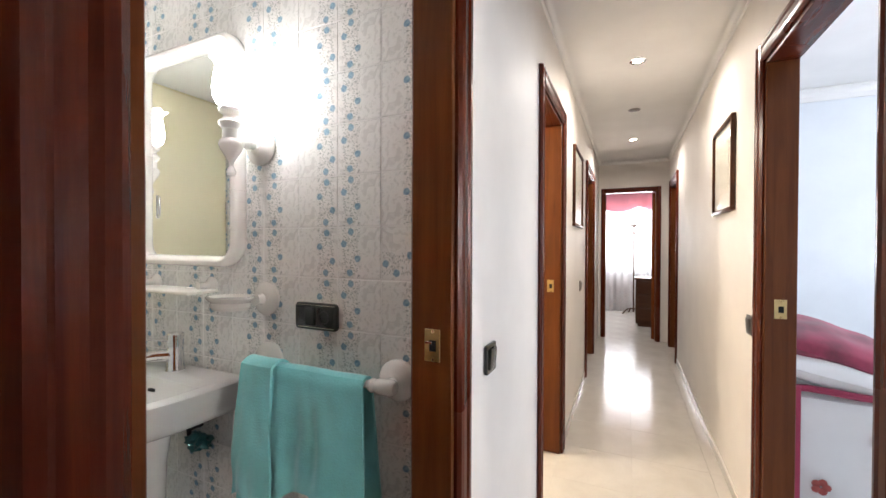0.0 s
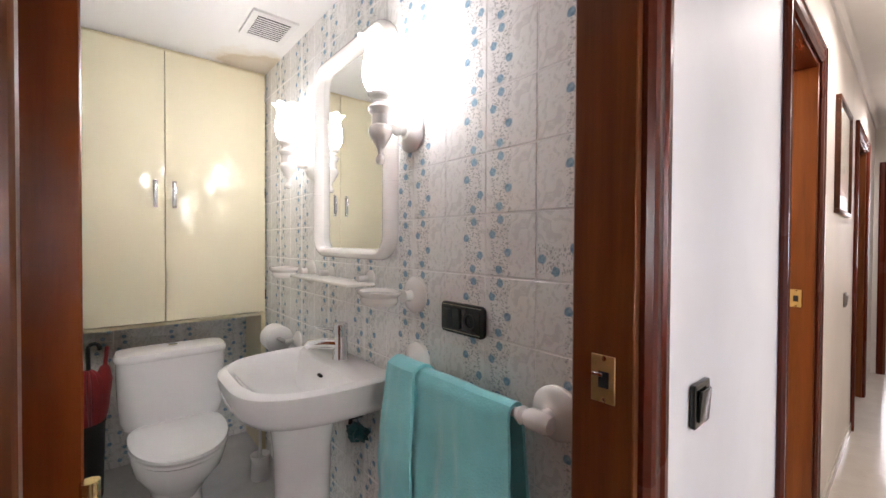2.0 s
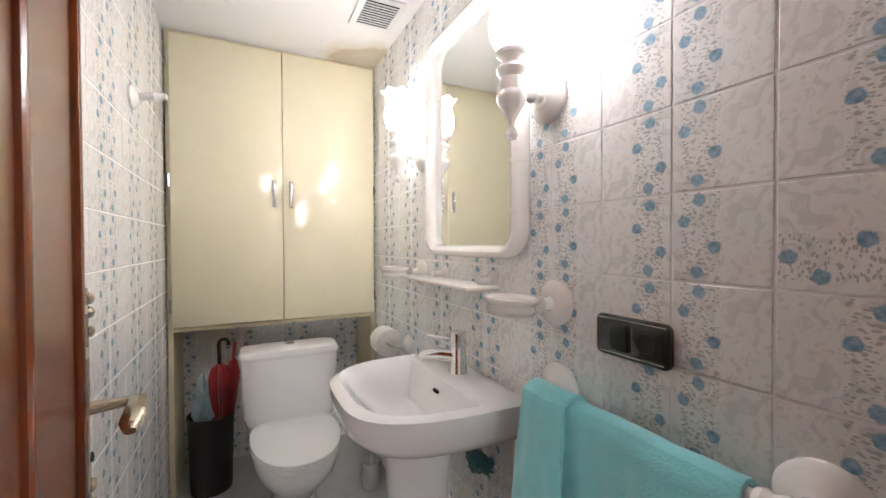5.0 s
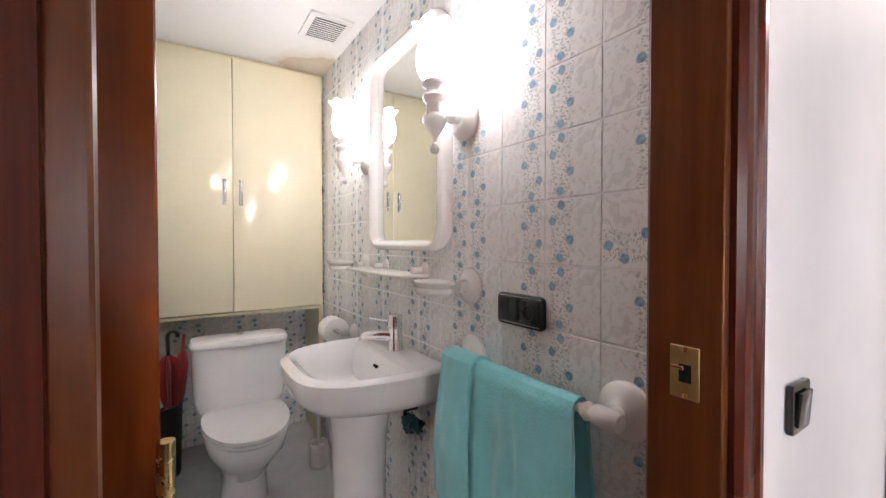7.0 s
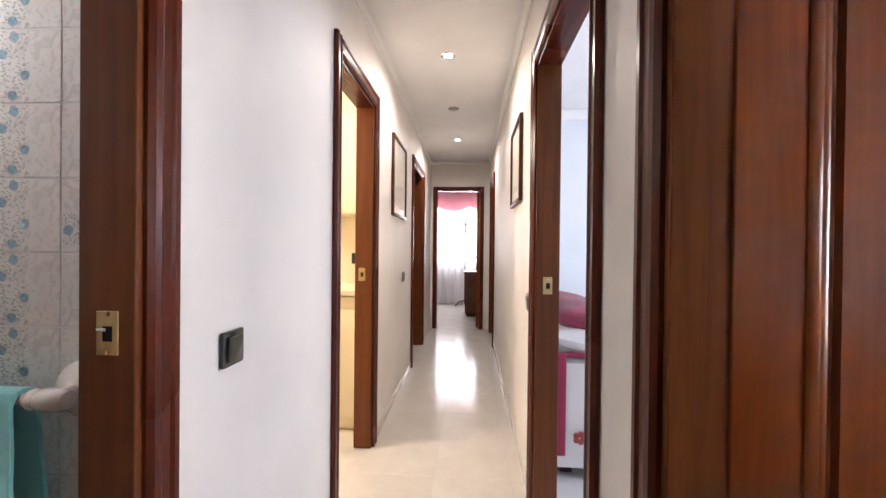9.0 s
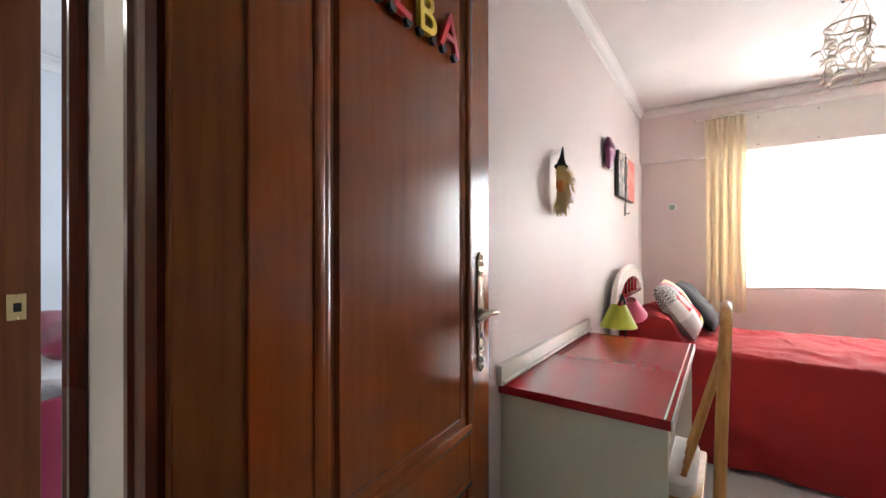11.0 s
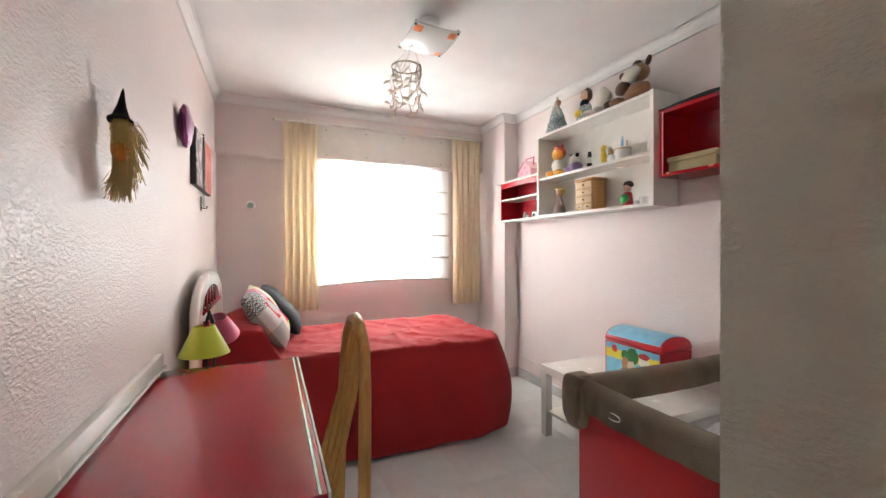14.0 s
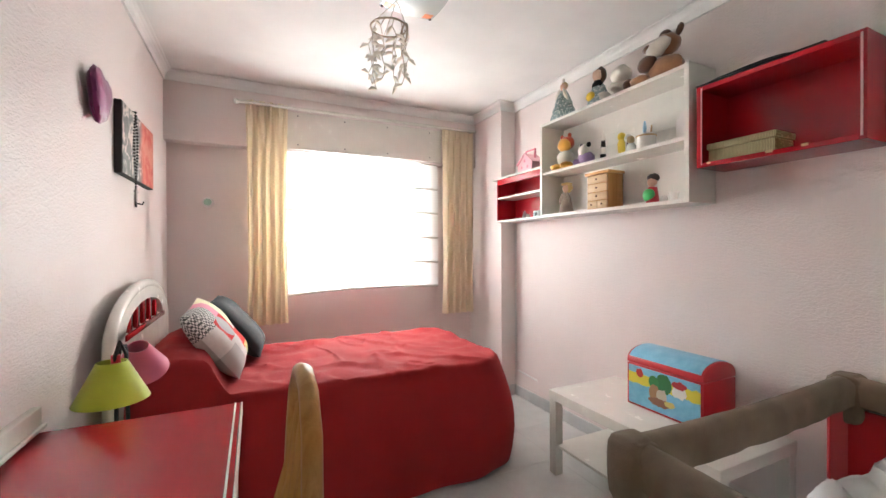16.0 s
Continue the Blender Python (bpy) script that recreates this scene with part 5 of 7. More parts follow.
for j in range(1, 19):
    ring = []
    for i, p in enumerate(per):
        n2 = (p - c0)
        n2 = Vector((n2.x / hw, n2.y / hl, 0)).normalized()
        top = bed_top(p.x, p.y) - 0.03
        f = j / 18
        if j <= 4:
            a = j / 4 * math.pi / 2
            q = c0 + (p - c0) * (0.955 + 0.045 * math.sin(a))
            z = top + 0.03 * math.cos(a)
        else:
            f = (j - 4) / 14
            fall = 0.010 * math.sin(i * 0.50) + 0.014 * math.sin(i * 0.19 + 1) + 0.03 * noise.noise(Vector((i * 0.09, f * 2, 7)))
            foot = max(0.0, min(1.0, (0.75 - p.y) / 0.9))
            q = p + n2 * ((0.045 + 0.075 * foot) * math.sin(min(1, f * 1.35) * math.pi / 2) - 0.05 * foot * f ** 3 + fall * f)
            bottom = 0.025 + 0.02 * noise.noise(Vector((i * 0.05, 3, 1)))
            z = top + (bottom - top) * f
        y = min(q.y, 1.225)
        ring.append(bm.verts.new((q.x, y, z)))
    rings.append(ring)
for a, b in zip(rings, rings[1:]):
    for i in range(N):
        bm.faces.new((a[i], a[(i + 1) % N], b[(i + 1) % N], b[i]))
bm.faces.new(rings[0])
bmesh.ops.recalc_face_normals(bm, faces=bm.faces[:])
bd = thing("bed", "made single bed under a dark red bedspread", "bed")
part("bedspread", bm, "red_cover", bd, "dark red woven bedspread hanging to the floor")
part("mattress", box(BX0 + 0.06, BX1 - 0.06, BY0 + 0.06, BY1 - 0.02, 0.28, 0.55, 0.04), "white_sheet", bd)
for x in (BX0 + 0.1, BX1 - 0.1):
    for y in (BY0 + 0.12, BY1 - 0.1):
        part("leg", box(x - 0.025, x + 0.025, y - 0.025, y + 0.025, 0.001, 0.285, 0.004), "white_gloss", bd)

# headboard: white arch with red slats in an opening
hb = thing("headboard", "white arched headboard with red slats", "headboard", pose(3.83, 1.205, 0))
inner = [(0.36 * -math.cos(a), 0.885 + 0.115 * math.sin(a)) for a in [math.pi * i / 20 for i in range(21)]]
up = Matrix(((1, 0, 0, 0), (0, 0, -1, 0), (0, 1, 0, 0), (0, 0, 0, 1)))
bm = bmesh.new()
# the board is the arch round the opening and the field below it
na = 21
ao = [(0.50 * -math.cos(math.pi * i / (na - 1)), 0.86 + 0.21 * math.sin(math.pi * i / (na - 1))) for i in range(na)]
for i in range(na - 1):
    extrude([ao[i], inner[i], inner[i + 1], ao[i + 1]], 0, 0.035, up, bm)
extrude([(-0.50, 0.30), (-0.50, 0.86), (-0.36, 0.885), (0.36, 0.885), (0.50, 0.86), (0.50, 0.30)], 0, 0.035, up, bm)
bmesh.ops.remove_doubles(bm, verts=bm.verts[:], dist=1e-5)
part("board", bm, "white_gloss", hb)
part("rim", tube([(x, -0.0175, z) for x, z in [(-0.50, 0.30)] + ao + [(0.50, 0.30)]], 0.022, 10), "white_gloss", hb)
part("red_rail", box(-0.37, 0.37, -0.042, -0.030, 0.868, 0.892, 0.004), "red_lacquer", hb)
for x in (-0.24, -0.12, 0.0, 0.12, 0.24):
    zt = 0.885 + 0.115 * math.sqrt(max(0.05, 1 - (x / 0.36) ** 2))
    part("slat", box(x - 0.022, x + 0.022, -0.026, -0.010, 0.880, zt, 0.004), "red_lacquer", hb)
part("backing", extrude(inner, 0.001, 0.006, up), "red_lacquer", hb)
for x in (-0.49, 0.49):
    part("post", box(x - 0.03, x + 0.03, -0.036, 0.0, 0.001, 0.32, 0.004), "white_gloss", hb)


def pillow(w, h, t, seed=0):
    bm = bmesh.new()
    n = 22
    vs = {}
    for s in (1, -1):
        for i in range(n + 1):
            for j in range(n + 1):
                u, v = 2 * i / n - 1, 2 * j / n - 1
                edge = abs(u) == 1 or abs(v) == 1
                if edge and s == -1:
                    vs[s, i, j] = vs[1, i, j]
                    continue
                k = (1 - u ** 4) * (1 - v ** 4)
                pinch = 1 - 0.07 * (1 - abs(u * v)) * (abs(u) ** 3 + abs(v) ** 3) / 2
                z = s * t / 2 * k ** 0.55 * (1 + 0.18 * noise.noise(Vector((u * 1.7, v * 1.7, seed + s))))
                vs[s, i, j] = bm.verts.new((u * w / 2 * pinch, v * h / 2 * pinch, z))
    for s in (1, -1):
        for i in range(n):
            for j in range(n):
                f = [vs[s, i, j], vs[s, i + 1, j], vs[s, i + 1, j + 1], vs[s, i, j + 1]]
                bm.faces.new(f if s > 0 else f[::-1])
    return bm


def patchwork(name):
    """Cushion cover of printed patches: houndstooth, red, pink, lime, grey flowers."""
    n = Nodes(name)
    sep = n.add("SeparateXYZ")
    n.link(n.place(), sep.inputs[0])
    x, y = sep.outputs[0], sep.outputs[1]

    def rect(x0, x1, y0, y1):
        return n.math("MULTIPLY", n.math("MULTIPLY", n.math("GREATER_THAN", x, x0), n.math("LESS_THAN", x, x1)), n.math("MULTIPLY", n.math("GREATER_THAN", y, y0), n.math("LESS_THAN", y, y1)))

    chk = n.add("TexChecker", Scale=90.0)
    n.link(n.place(), chk.inputs["Vector"])
    col = n.ramp(n.noise(30, 4), (0.3, (0.60, 0.56, 0.53)), (0.7, (0.70, 0.67, 0.63)))
    fine = n.mix(chk.outputs["Fac"], (0.08, 0.08, 0.08), (0.75, 0.73, 0.70))
    for box_, c in (((-0.2, -0.03, 0.06, 0.2), fine), ((-0.03, 0.06, 0.08, 0.2), (0.70, 0.30, 0.38)), ((0.06, 0.2, 0.0, 0.2), (0.75, 0.74, 0.50)), ((-0.10, 0.06, -0.04, 0.08), (0.52, 0.03, 0.03)), ((0.0, 0.12, -0.13, -0.03), (0.60, 0.03, 0.02)), ((0.04, 0.2, -0.2, -0.12), (0.55, 0.55, 0.20)), ((0.12, 0.2, -0.12, 0.0), (0.72, 0.55, 0.52)), ((-0.2, -0.08, -0.2, -0.06), (0.45, 0.43, 0.41))):
        col = n.mix(rect(*box_), col, c)
    d = n.add("VectorMath")
    d.operation = "DISTANCE"
    d.inputs[1].default_value = (-0.02, 0.02, 0.05)
    n.link(n.place(), d.inputs[0])
    col = n.mix(n.math("LESS_THAN", d.outputs["Value"], 0.065), col, (0.42, 0.42, 0.42))
    n.bump(n.noise(400, 2), 0.3, 0.001)
    return n.done(col, 0.9)


M["patchwork"] = patchwork("patchwork")
M["black_satin"] = cloth("black_satin", (0.009, 0.009, 0.011), 500, 0.2, 0.85, 0.0)
solo("patchwork_cushion", pillow(0.38, 0.38, 0.13, 1), "patchwork", "patchwork cushion in pink, red and grey on the bed", "cushion", Matrix.Translation((3.72, 0.87, 0.81)) @ pose(0, 0, 0, 0, 0, -8) @ pose(0, 0, 0, 54, 0, 0) @ pose(0, 0, 0, 0, 0, 8))
solo("black_cushion", pillow(0.40, 0.40, 0.12, 3), "black_satin", "black satin cushion leaning behind the patchwork one", "cushion", Matrix.Translation((4.06, 0.79, 0.80)) @ pose(0, 0, 0, 0, 0, -4) @ pose(0, 0, 0, 50, 0, 0))

# two-shade lamp between desk and bed
M["lime_shade"] = cloth("lime_shade", (0.50, 0.56, 0.04), 300, 0.05, 0.7)
M["pink_shade"] = cloth("pink_shade", (0.62, 0.10, 0.20), 300, 0.05, 0.7)
la = thing("two_shade_lamp", "standing lamp with lime green and pink fabric shades", "lamp", pose(3.06, 1.10, 0))
part("base", lathe([(0, 0), (0.095, 0), (0.095, 0.012), (0.07, 0.02), (0.012, 0.03), (0, 0.031)], 26, Matrix.Translation((0, 0, 0.001))), "black_matt", la)
part("stem", tube([(0, 0, 0.02), (0, 0, 0.55), (0.006, 0, 0.86), (0.03, -0.005, 0.93), (0.06, -0.01, 0.92), (0.075, -0.01, 0.885)], 0.006, 8), "black_matt", la)
part("stem", tube([(0.02, -0.02, 0.02), (0.03, -0.025, 0.6), (0.03, -0.02, 0.90), (0.0, -0.01, 0.945), (-0.01, 0, 0.90), (0, 0, 0.86)], 0.006, 8), "black_matt", la)


def cone_shade(r0, r1, h, m):
    return lathe([(r0, 0), (r1, h), (r1 - 0.002, h), (r0 - 0.002, 0.002), (r0, 0)], 30, m)


part("shade", cone_shade(0.098, 0.040, 0.120, pose(-0.01, 0.007, 0.768)), "lime_shade", la, "lime green cone shade")
part("shade", cone_shade(0.082, 0.032, 0.105, Matrix.Translation((0.150, -0.035, 0.815)) @ pose(0, 0, 0, 0, -30, 0)), "pink_shade", la, "pink cone shade")
part("socket", tube([(-0.0, 0, 0.84), (0, 0, 0.905)], 0.013, 10), "toy_red", la)

# curtains, rod, window
rod = thing("curtain_rod", "white curtain rod with round ends above the window", "curtain rod", pose(4.60, 0, 2.262))
part("pole", tube([(0, 0.80, 0), (0, -1.10, 0.012)], 0.012, 12), "white_gloss", rod)
part("finial", lathe([(0, -0.018), (0.012, -0.014), (0.020, 0), (0.012, 0.016), (0, 0.02)], 16, pose(0, 0.81, 0, -90)), "white_gloss", rod)
for y in (0.70, -1.05):
    part("bracket", tube([(0, y, 0.003), (0.055, y, 0.003), (0.0995, y, 0.0)], 0.007, 8), "white_gloss", rod)
for k in (0.52, 0.02, -0.45):
    part("runner", tube([(0.03, k, -0.0), (0.03, k, -0.012)], 0.004, 6), "white_gloss", rod)


def curtain_at(y0, y1, folds, seed, bottom):
    def fn(u, v):
        y = y0 + (y1 - y0) * u
        z = 2.285 + (bottom - 2.285) * v
        gather = math.exp(-v * 14)
        amp = 0.017 * (0.55 + 0.6 * v) + 0.004
        x = 4.615 + amp * math.sin(u * math.tau * folds + seed + 0.5 * noise.noise(Vector((u * 3, v * 2, seed)))) + 0.012 * gather * math.sin(u * math.tau * folds * 2.5)
        y += 0.018 * noise.noise(Vector((u * 4, v * 3, seed))) * v + 0.03 * (u - 0.5) * math.sin(v * 2.6)
        return Vector((x, y, z))
    return fn


solo("curtain", sheet(curtain_at(0.755, 0.475, 4.5, 0.4, 0.69), 90, 40, 0.002), "curtain", "pale yellow gathered curtain hanging from the rod", "curtain", group="curtains at the bedroom window")
solo("curtain", sheet(curtain_at(-0.775, -1.075, 4.5, 2.1, 0.665), 90, 40, 0.002), "curtain", "pale yellow gathered curtain hanging from the rod", "curtain", group="curtains at the bedroom window")

wi = thing("window_1", "white framed window behind a Roman blind", "window", kind="structure")
for y0, y1, z0, z1 in ((-0.578, 0.448, 0.932, 0.98), (-0.578, 0.448, 1.95, 1.998), (-0.578, -0.53, 0.98, 1.95), (0.40, 0.448, 0.98, 1.95), (-0.09, -0.04, 0.98, 1.95)):
    part("window_frame", box(4.83, 4.88, y0, y1, z0, z1, 0.004), "white_gloss", wi)
for y0, y1 in ((-0.53, -0.09), (-0.04, 0.40)):
    pn = part("pane", box(4.853, 4.857, y0 - 0.005, y1 + 0.005, 0.975, 1.955), "glass", wi)
    pn.visible_shadow = False
part("window_sill", box(4.775, 4.83, -0.78, 0.48, 0.90, 0.9295, 0.004), "white_gloss", wi)
# shutter-box cover above the blind
sb = thing("shutter_box_cover", "white painted shutter-box cover with screws", "shutter box", kind="structure")
part("panel", box(4.672, 4.6985, -0.79, 0.50, 1.985, 2.262, 0.003), "white_gloss", sb)
for y in (0.40, 0.05, -0.30, -0.68):
    for z in (2.02, 2.235):
        part("screw", lathe([(0, 0.002), (0.005, 0.0015), (0.006, 0)], 8, pose(4.6718, y, z, 0, -90)), "grey_metal", sb)


def blind_at(u, v):
    y = 0.470 - 1.255 * u
    k = v * 5.0
    fold = k - math.floor(k)
    x = 4.742 - 0.018 * math.sin(fold * math.pi) * (0.3 + 0.7 * v) - 0.006 * noise.noise(Vector((u * 4, v * 5, 1)))
    sag = 0.03 * math.sin(u * math.pi) * v - 0.025 * (1 - u) * v
    return Vector((x, y, 1.972 - 1.075 * v + sag * 0.8))


bl = thing("roman_blind", "white Roman blind glowing with daylight", "blind")
part("cloth", sheet(blind_at, 40, 60), "blind", bl)
part("headrail", box(4.725, 4.755, -0.785, 0.472, 1.974, 1.984, 0.002, 1), "white_gloss", bl)
M["blind_seam"] = cloth("blind_seam", (0.66, 0.63, 0.57), 300)
for j in range(1, 6):
    pts = [blind_at(i / 20, j / 5.0) + Vector((-0.004, 0, 0)) for i in range(21)]
    part("batten", tube(pts, 0.008 if j < 5 else 0.010, 8), "blind_seam", bl)

# knob on the window wall and pipe in the corner
kn = thing("blind_strap_box", "small white strap winder on the wall beside the window", "winder", pose(4.799, 1.000, 1.569) @ Matrix.Scale(1.35, 4))
part("body", lathe([(0, 0), (0.026, 0), (0.028, 0.010), (0.022, 0.024), (0.010, 0.030), (0, 0.031)], 24, pose(0, 0, 0, 0, -90)), "white_plastic", kn)
M["pale_green"] = plain("pale_green", (0.35, 0.52, 0.42), 0.4)
part("face", lathe([(0.018, 0), (0.018, 0.004), (0.012, 0.006), (0, 0.006)], 18, pose(-0.029, 0, 0, 0, -90)), "pale_green", kn)
solo("wall_cable", tube([(4.255, -1.284, 0.19), (4.255, -1.284, 1.44)], 0.006, 8), "white_plastic", "white cable run down the wall beside the column", "cable")
solo("cable_duct", tube([(4.235, -1.283, 0.215), (4.05, -1.283, 0.205), (3.98, -1.283, 0.20)], 0.007, 8), "white_plastic", "short white cable duct above the skirting", "cable")

# ceiling lamp and shell mobile
n_ = Nodes("frosted_glass")
n_.bsdf.inputs["Transmission Weight"].default_value = 0.35
M["frosted_glass"] = n_.done((0.86, 0.90, 0.88), 0.25)
M["orange_print"] = plain("orange_print", (0.72, 0.20, 0.06), 0.35, 0.5)
cl = thing("ceiling_lamp", "square frosted glass ceiling lamp with orange corner prints", "ceiling lamp", pose(3.11, 0.055, ROOM_H) @ pose(0, 0, 0, 0, 0, 2))


def plate_at(u, v):
    x, y = (u - 0.5) * 0.26, (v - 0.5) * 0.26
    return Vector((x, y, -0.115 + 0.8 * (x * x) - 0.05 * x + 0.5 * y * y))


part("glass_plate", sheet(plate_at, 16, 16, 0.006), "frosted_glass", cl)
part("mount", lathe([(0, 0), (0.06, 0), (0.06, -0.03), (0.05, -0.04), (0, -0.04)], 24), "white_plastic", cl)
part("bulb_holder", tube([(0, 0, -0.03), (0, 0, -0.085)], 0.02, 12), "white_plastic", cl)
for u, v in ((0.13, 0.13), (0.87, 0.13), (0.13, 0.87), (0.87, 0.87)):
    part("corner_print", sheet(lambda a, b: plate_at(u + (a - 0.5) * 0.17, v + (b - 0.5) * 0.17) + Vector((0, 0, -0.0075)), 4, 4), "orange_print", cl, "orange printed patch")
for u, v in ((0.04, 0.04), (0.96, 0.04), (0.04, 0.96), (0.96, 0.96)):
    p = plate_at(u, v)
    part("clip", tube([p + Vector((0, 0, -0.012)), p + Vector((0, 0, 0.01))], 0.006, 8), "black_matt", cl)

M["shell"] = paint("shell", (0.82, 0.76, 0.66), 0.4, 80, 0.3, 0.2)
M["twine"] = cloth("twine", (0.48, 0.40, 0.30), 200)
mo = thing("shell_mobile", "hanging mobile of pale shells on twine rings", "mobile", pose(3.09, 0.19, 2.22))
part("ring", tube([(0.075 * math.cos(a), 0.075 * math.sin(a), -0.06) for a in [math.tau * i / 24 for i in range(24)]], 0.004, 6, None, True), "twine", mo)
part("ring", tube([(0.04 * math.cos(a) - 0.05, -0.05, -0.10 + 0.04 * math.sin(a)) for a in [math.tau * i / 24 for i in range(24)]], 0.004, 6, None, True), "twine", mo)
for s in range(3):
    a = s * math.tau / 3
    part("cord", tube([(0.04, -0.05, 0.09), (0.075 * math.cos(a), 0.075 * math.sin(a), -0.06)], 0.0012, 5), "twine", mo)
rng = random.Random(4)
for s in range(10):
    a = s * math.tau / 10
    x0, y0 = 0.075 * math.cos(a), 0.075 * math.sin(a)
    low = -0.22 - 0.13 * rng.random()
    pts = [(x0 + 0.012 * math.sin(k * 1.7 + s), y0 + 0.012 * math.cos(k * 2.1 + s), -0.06 + (low + 0.06) * k / 6) for k in range(7)]
    part("cord", tube(pts, 0.0014, 5), "twine", mo)
    for k in range(1, 7):
        bm = None
        x, y, z = pts[k]
        b = rng.random() * math.tau
        d = Vector((math.cos(b), math.sin(b), -0.6 + rng.random()))
        bm = tube([Vector((x, y, z)), Vector((x, y, z)) + d * 0.020, Vector((x, y, z)) + d * 0.036 + Vector((0, 0, -0.010))], [0.004, 0.008, 0.0015], 6)
        part("shell", bm, "shell", mo)

# things hung on the left wall
M["straw"] = paint("straw", (0.58, 0.41, 0.17), 0.8, 80, 0.3, 0.3)
M["witch_black"] = cloth("witch_black", (0.010, 0.009, 0.010), 300, 0.12, 0.95, 0.0)
M["orange_cloth"] = cloth("orange_cloth", (0.66, 0.22, 0.02), 300)
wt = thing("witch_broom_doll", "straw witch ornament with a black hat hanging on the wall", "ornament", pose(2.40, 1.228, 1.512) @ Matrix.Scale(0.84, 4) @ Matrix.Translation((0, 0, -1.53)))
part("hat", lathe([(0, 1.705), (0.006, 1.69), (0.016, 1.64), (0.03, 1.605), (0.034, 1.595), (0.048, 1.587), (0.047, 1.582), (0.03, 1.584), (0, 1.586)], 20, Matrix.Translation((0.006, -0.02, 1.586)) @ pose(0, 0, 0, 0, 14, 0) @ Matrix.Diagonal((0.8, 0.72, 1.0, 1)) @ Matrix.Translation((0, 0, -1.586))), "witch_black", wt)
part("head", blob(0.022, 0.020, 0.026, pose(0, -0.02, 1.567), None, 0.4), "straw", wt)
part("pouch", blob(0.026, 0.022, 0.030, pose(-0.034, -0.030, 1.478), None, 0.4, 14, 10, 2), "orange_cloth", wt, "orange cloth pouch")
part("straw_body", lathe([(0.010, 1.56), (0.018, 1.53), (0.020, 1.49), (0.012, 1.45), (0.020, 1.41), (0.028, 1.385), (0, 1.38)], 14, pose(0, -0.015, 0)), "straw", wt)
bm = bmesh.new()
rng = random.Random(7)
for k in range(520):
    if k % 5 < 3:
        # hair flowing out from the wall and down
        x0, z0 = rng.uniform(-0.03, 0.03), rng.uniform(1.53, 1.585)
        x1, z1 = x0 + rng.uniform(-0.035, 0.05), z0 - rng.uniform(0.03, 0.17)
        bow, y1 = 0.022, -0.015 - min(0.075, abs(rng.gauss(0.0, 0.032)))
    else:
        x0, z0 = rng.uniform(-0.014, 0.014), rng.uniform(1.43, 1.47)
        x1, z1 = x0 + rng.uniform(-0.04, 0.05), 1.345 + rng.uniform(-0.02, 0.05)
        bow, y1 = 0.004, min(0.018, rng.uniform(-0.05, 0.02))
    y0 = rng.uniform(-0.035, 0.0)
    tube([(x0, y0, z0), ((x0 + x1) / 2 + rng.uniform(-0.012, 0.012), (y0 + y1) / 2 - 0.008, (z0 + z1) / 2 + bow), (x1, y1, z1)], 0.0011, 4, bm)
part("straw", bm, "straw", wt)

M["purple_satin"] = cloth("purple_satin", (0.22, 0.015, 0.13), 300, 0.2, 0.35)
bm = bmesh.new()
bmesh.ops.create_uvsphere(bm, u_segments=28, v_segments=16, radius=1)
for v in bm.verts:
    x, z = v.co.x, v.co.z
    heart = 0.35 * abs(x) ** 0.7 if z > -0.4 else 0.0
    v.co = Vector((x * 0.10 * (1 - 0.45 * max(0, -z)), v.co.y * 0.028, z * 0.095 + heart * 0.10 - 0.02 * (1 - abs(x)) * max(0, z))) * (1 + 0.10 * noise.noise(v.co * 3.5))
solo("heart_cushion", bm, "purple_satin", "small purple satin heart cushion hung on the wall", "ornament", pose(3.37, 1.220, 1.80) @ pose(0, 0, 0, 0, 8, 0))


def canvas(name):
    n = Nodes(name)
    sep = n.add("SeparateXYZ")
    n.link(n.place(), sep.inputs[0])
    blot = n.noise(16, 3, 0.5, 0.8)
    col = n.ramp(blot, (0.40, (0.10, 0.10, 0.10)), (0.52, (0.20, 0.19, 0.18)), (0.58, (0.60, 0.50, 0.46)))
    red = n.ramp(n.noise(13, 3, 0.5, 0.6), (0.4, (0.50, 0.06, 0.04)), (0.6, (0.60, 0.22, 0.16)))
    k = n.add("MapRange")
    k.inputs["From Min"].default_value, k.inputs["From Max"].default_value = 0.06, 0.14
    n.link(n.math("ADD", sep.outputs[0], n.math("MULTIPLY", n.noise(8, 2), 0.15)), k.inputs["Value"])
    col = n.mix(k.outputs[0], col, red)
    return n.done(col, 0.45)


M["canvas_print"] = canvas("canvas_print")
cv = thing("canvas_picture", "black-edged canvas print in grey and red", "picture", pose(3.94, 1.249, 1.73))
part("canvas", box(-0.295, 0.295, -0.028, 0.0, -0.16, 0.16, 0.002, 1), "black_matt", cv)
part("print", box(-0.290, 0.290, -0.0305, -0.0285, -0.155, 0.155), "canvas_print", cv)
ro = thing("rosary", "dark bead rosary with a cross hanging on the picture", "rosary", pose(3.80, 1.205, 1.88))
bm = bmesh.new()
loop = [(-0.03 * math.sin(t * math.pi) * (1 if s else -1), 0, -0.30 * t) for s in (0, 1) for t in [i / 20 for i in range(21)]]
for x, y, z in loop + [(0, 0, -0.30 - 0.012 * i) for i in range(1, 5)]:
    blob(0.0055, 0.0055, 0.0055, pose(x, y, z), bm, 0, 8, 6)
part("beads", bm, "black_gloss", ro)
bm = tube([(0, 0, -0.35), (0, 0, -0.42)], 0.005, 6)
tube([(-0.022, 0, -0.372), (0.022, 0, -0.372)], 0.005, 6, bm)
part("cross", bm, "grey_metal", ro)
part("hook", tube([(0, 0.04, 0.0), (0, 0.0, 0.004)], 0.003, 6), "grey_metal", ro)
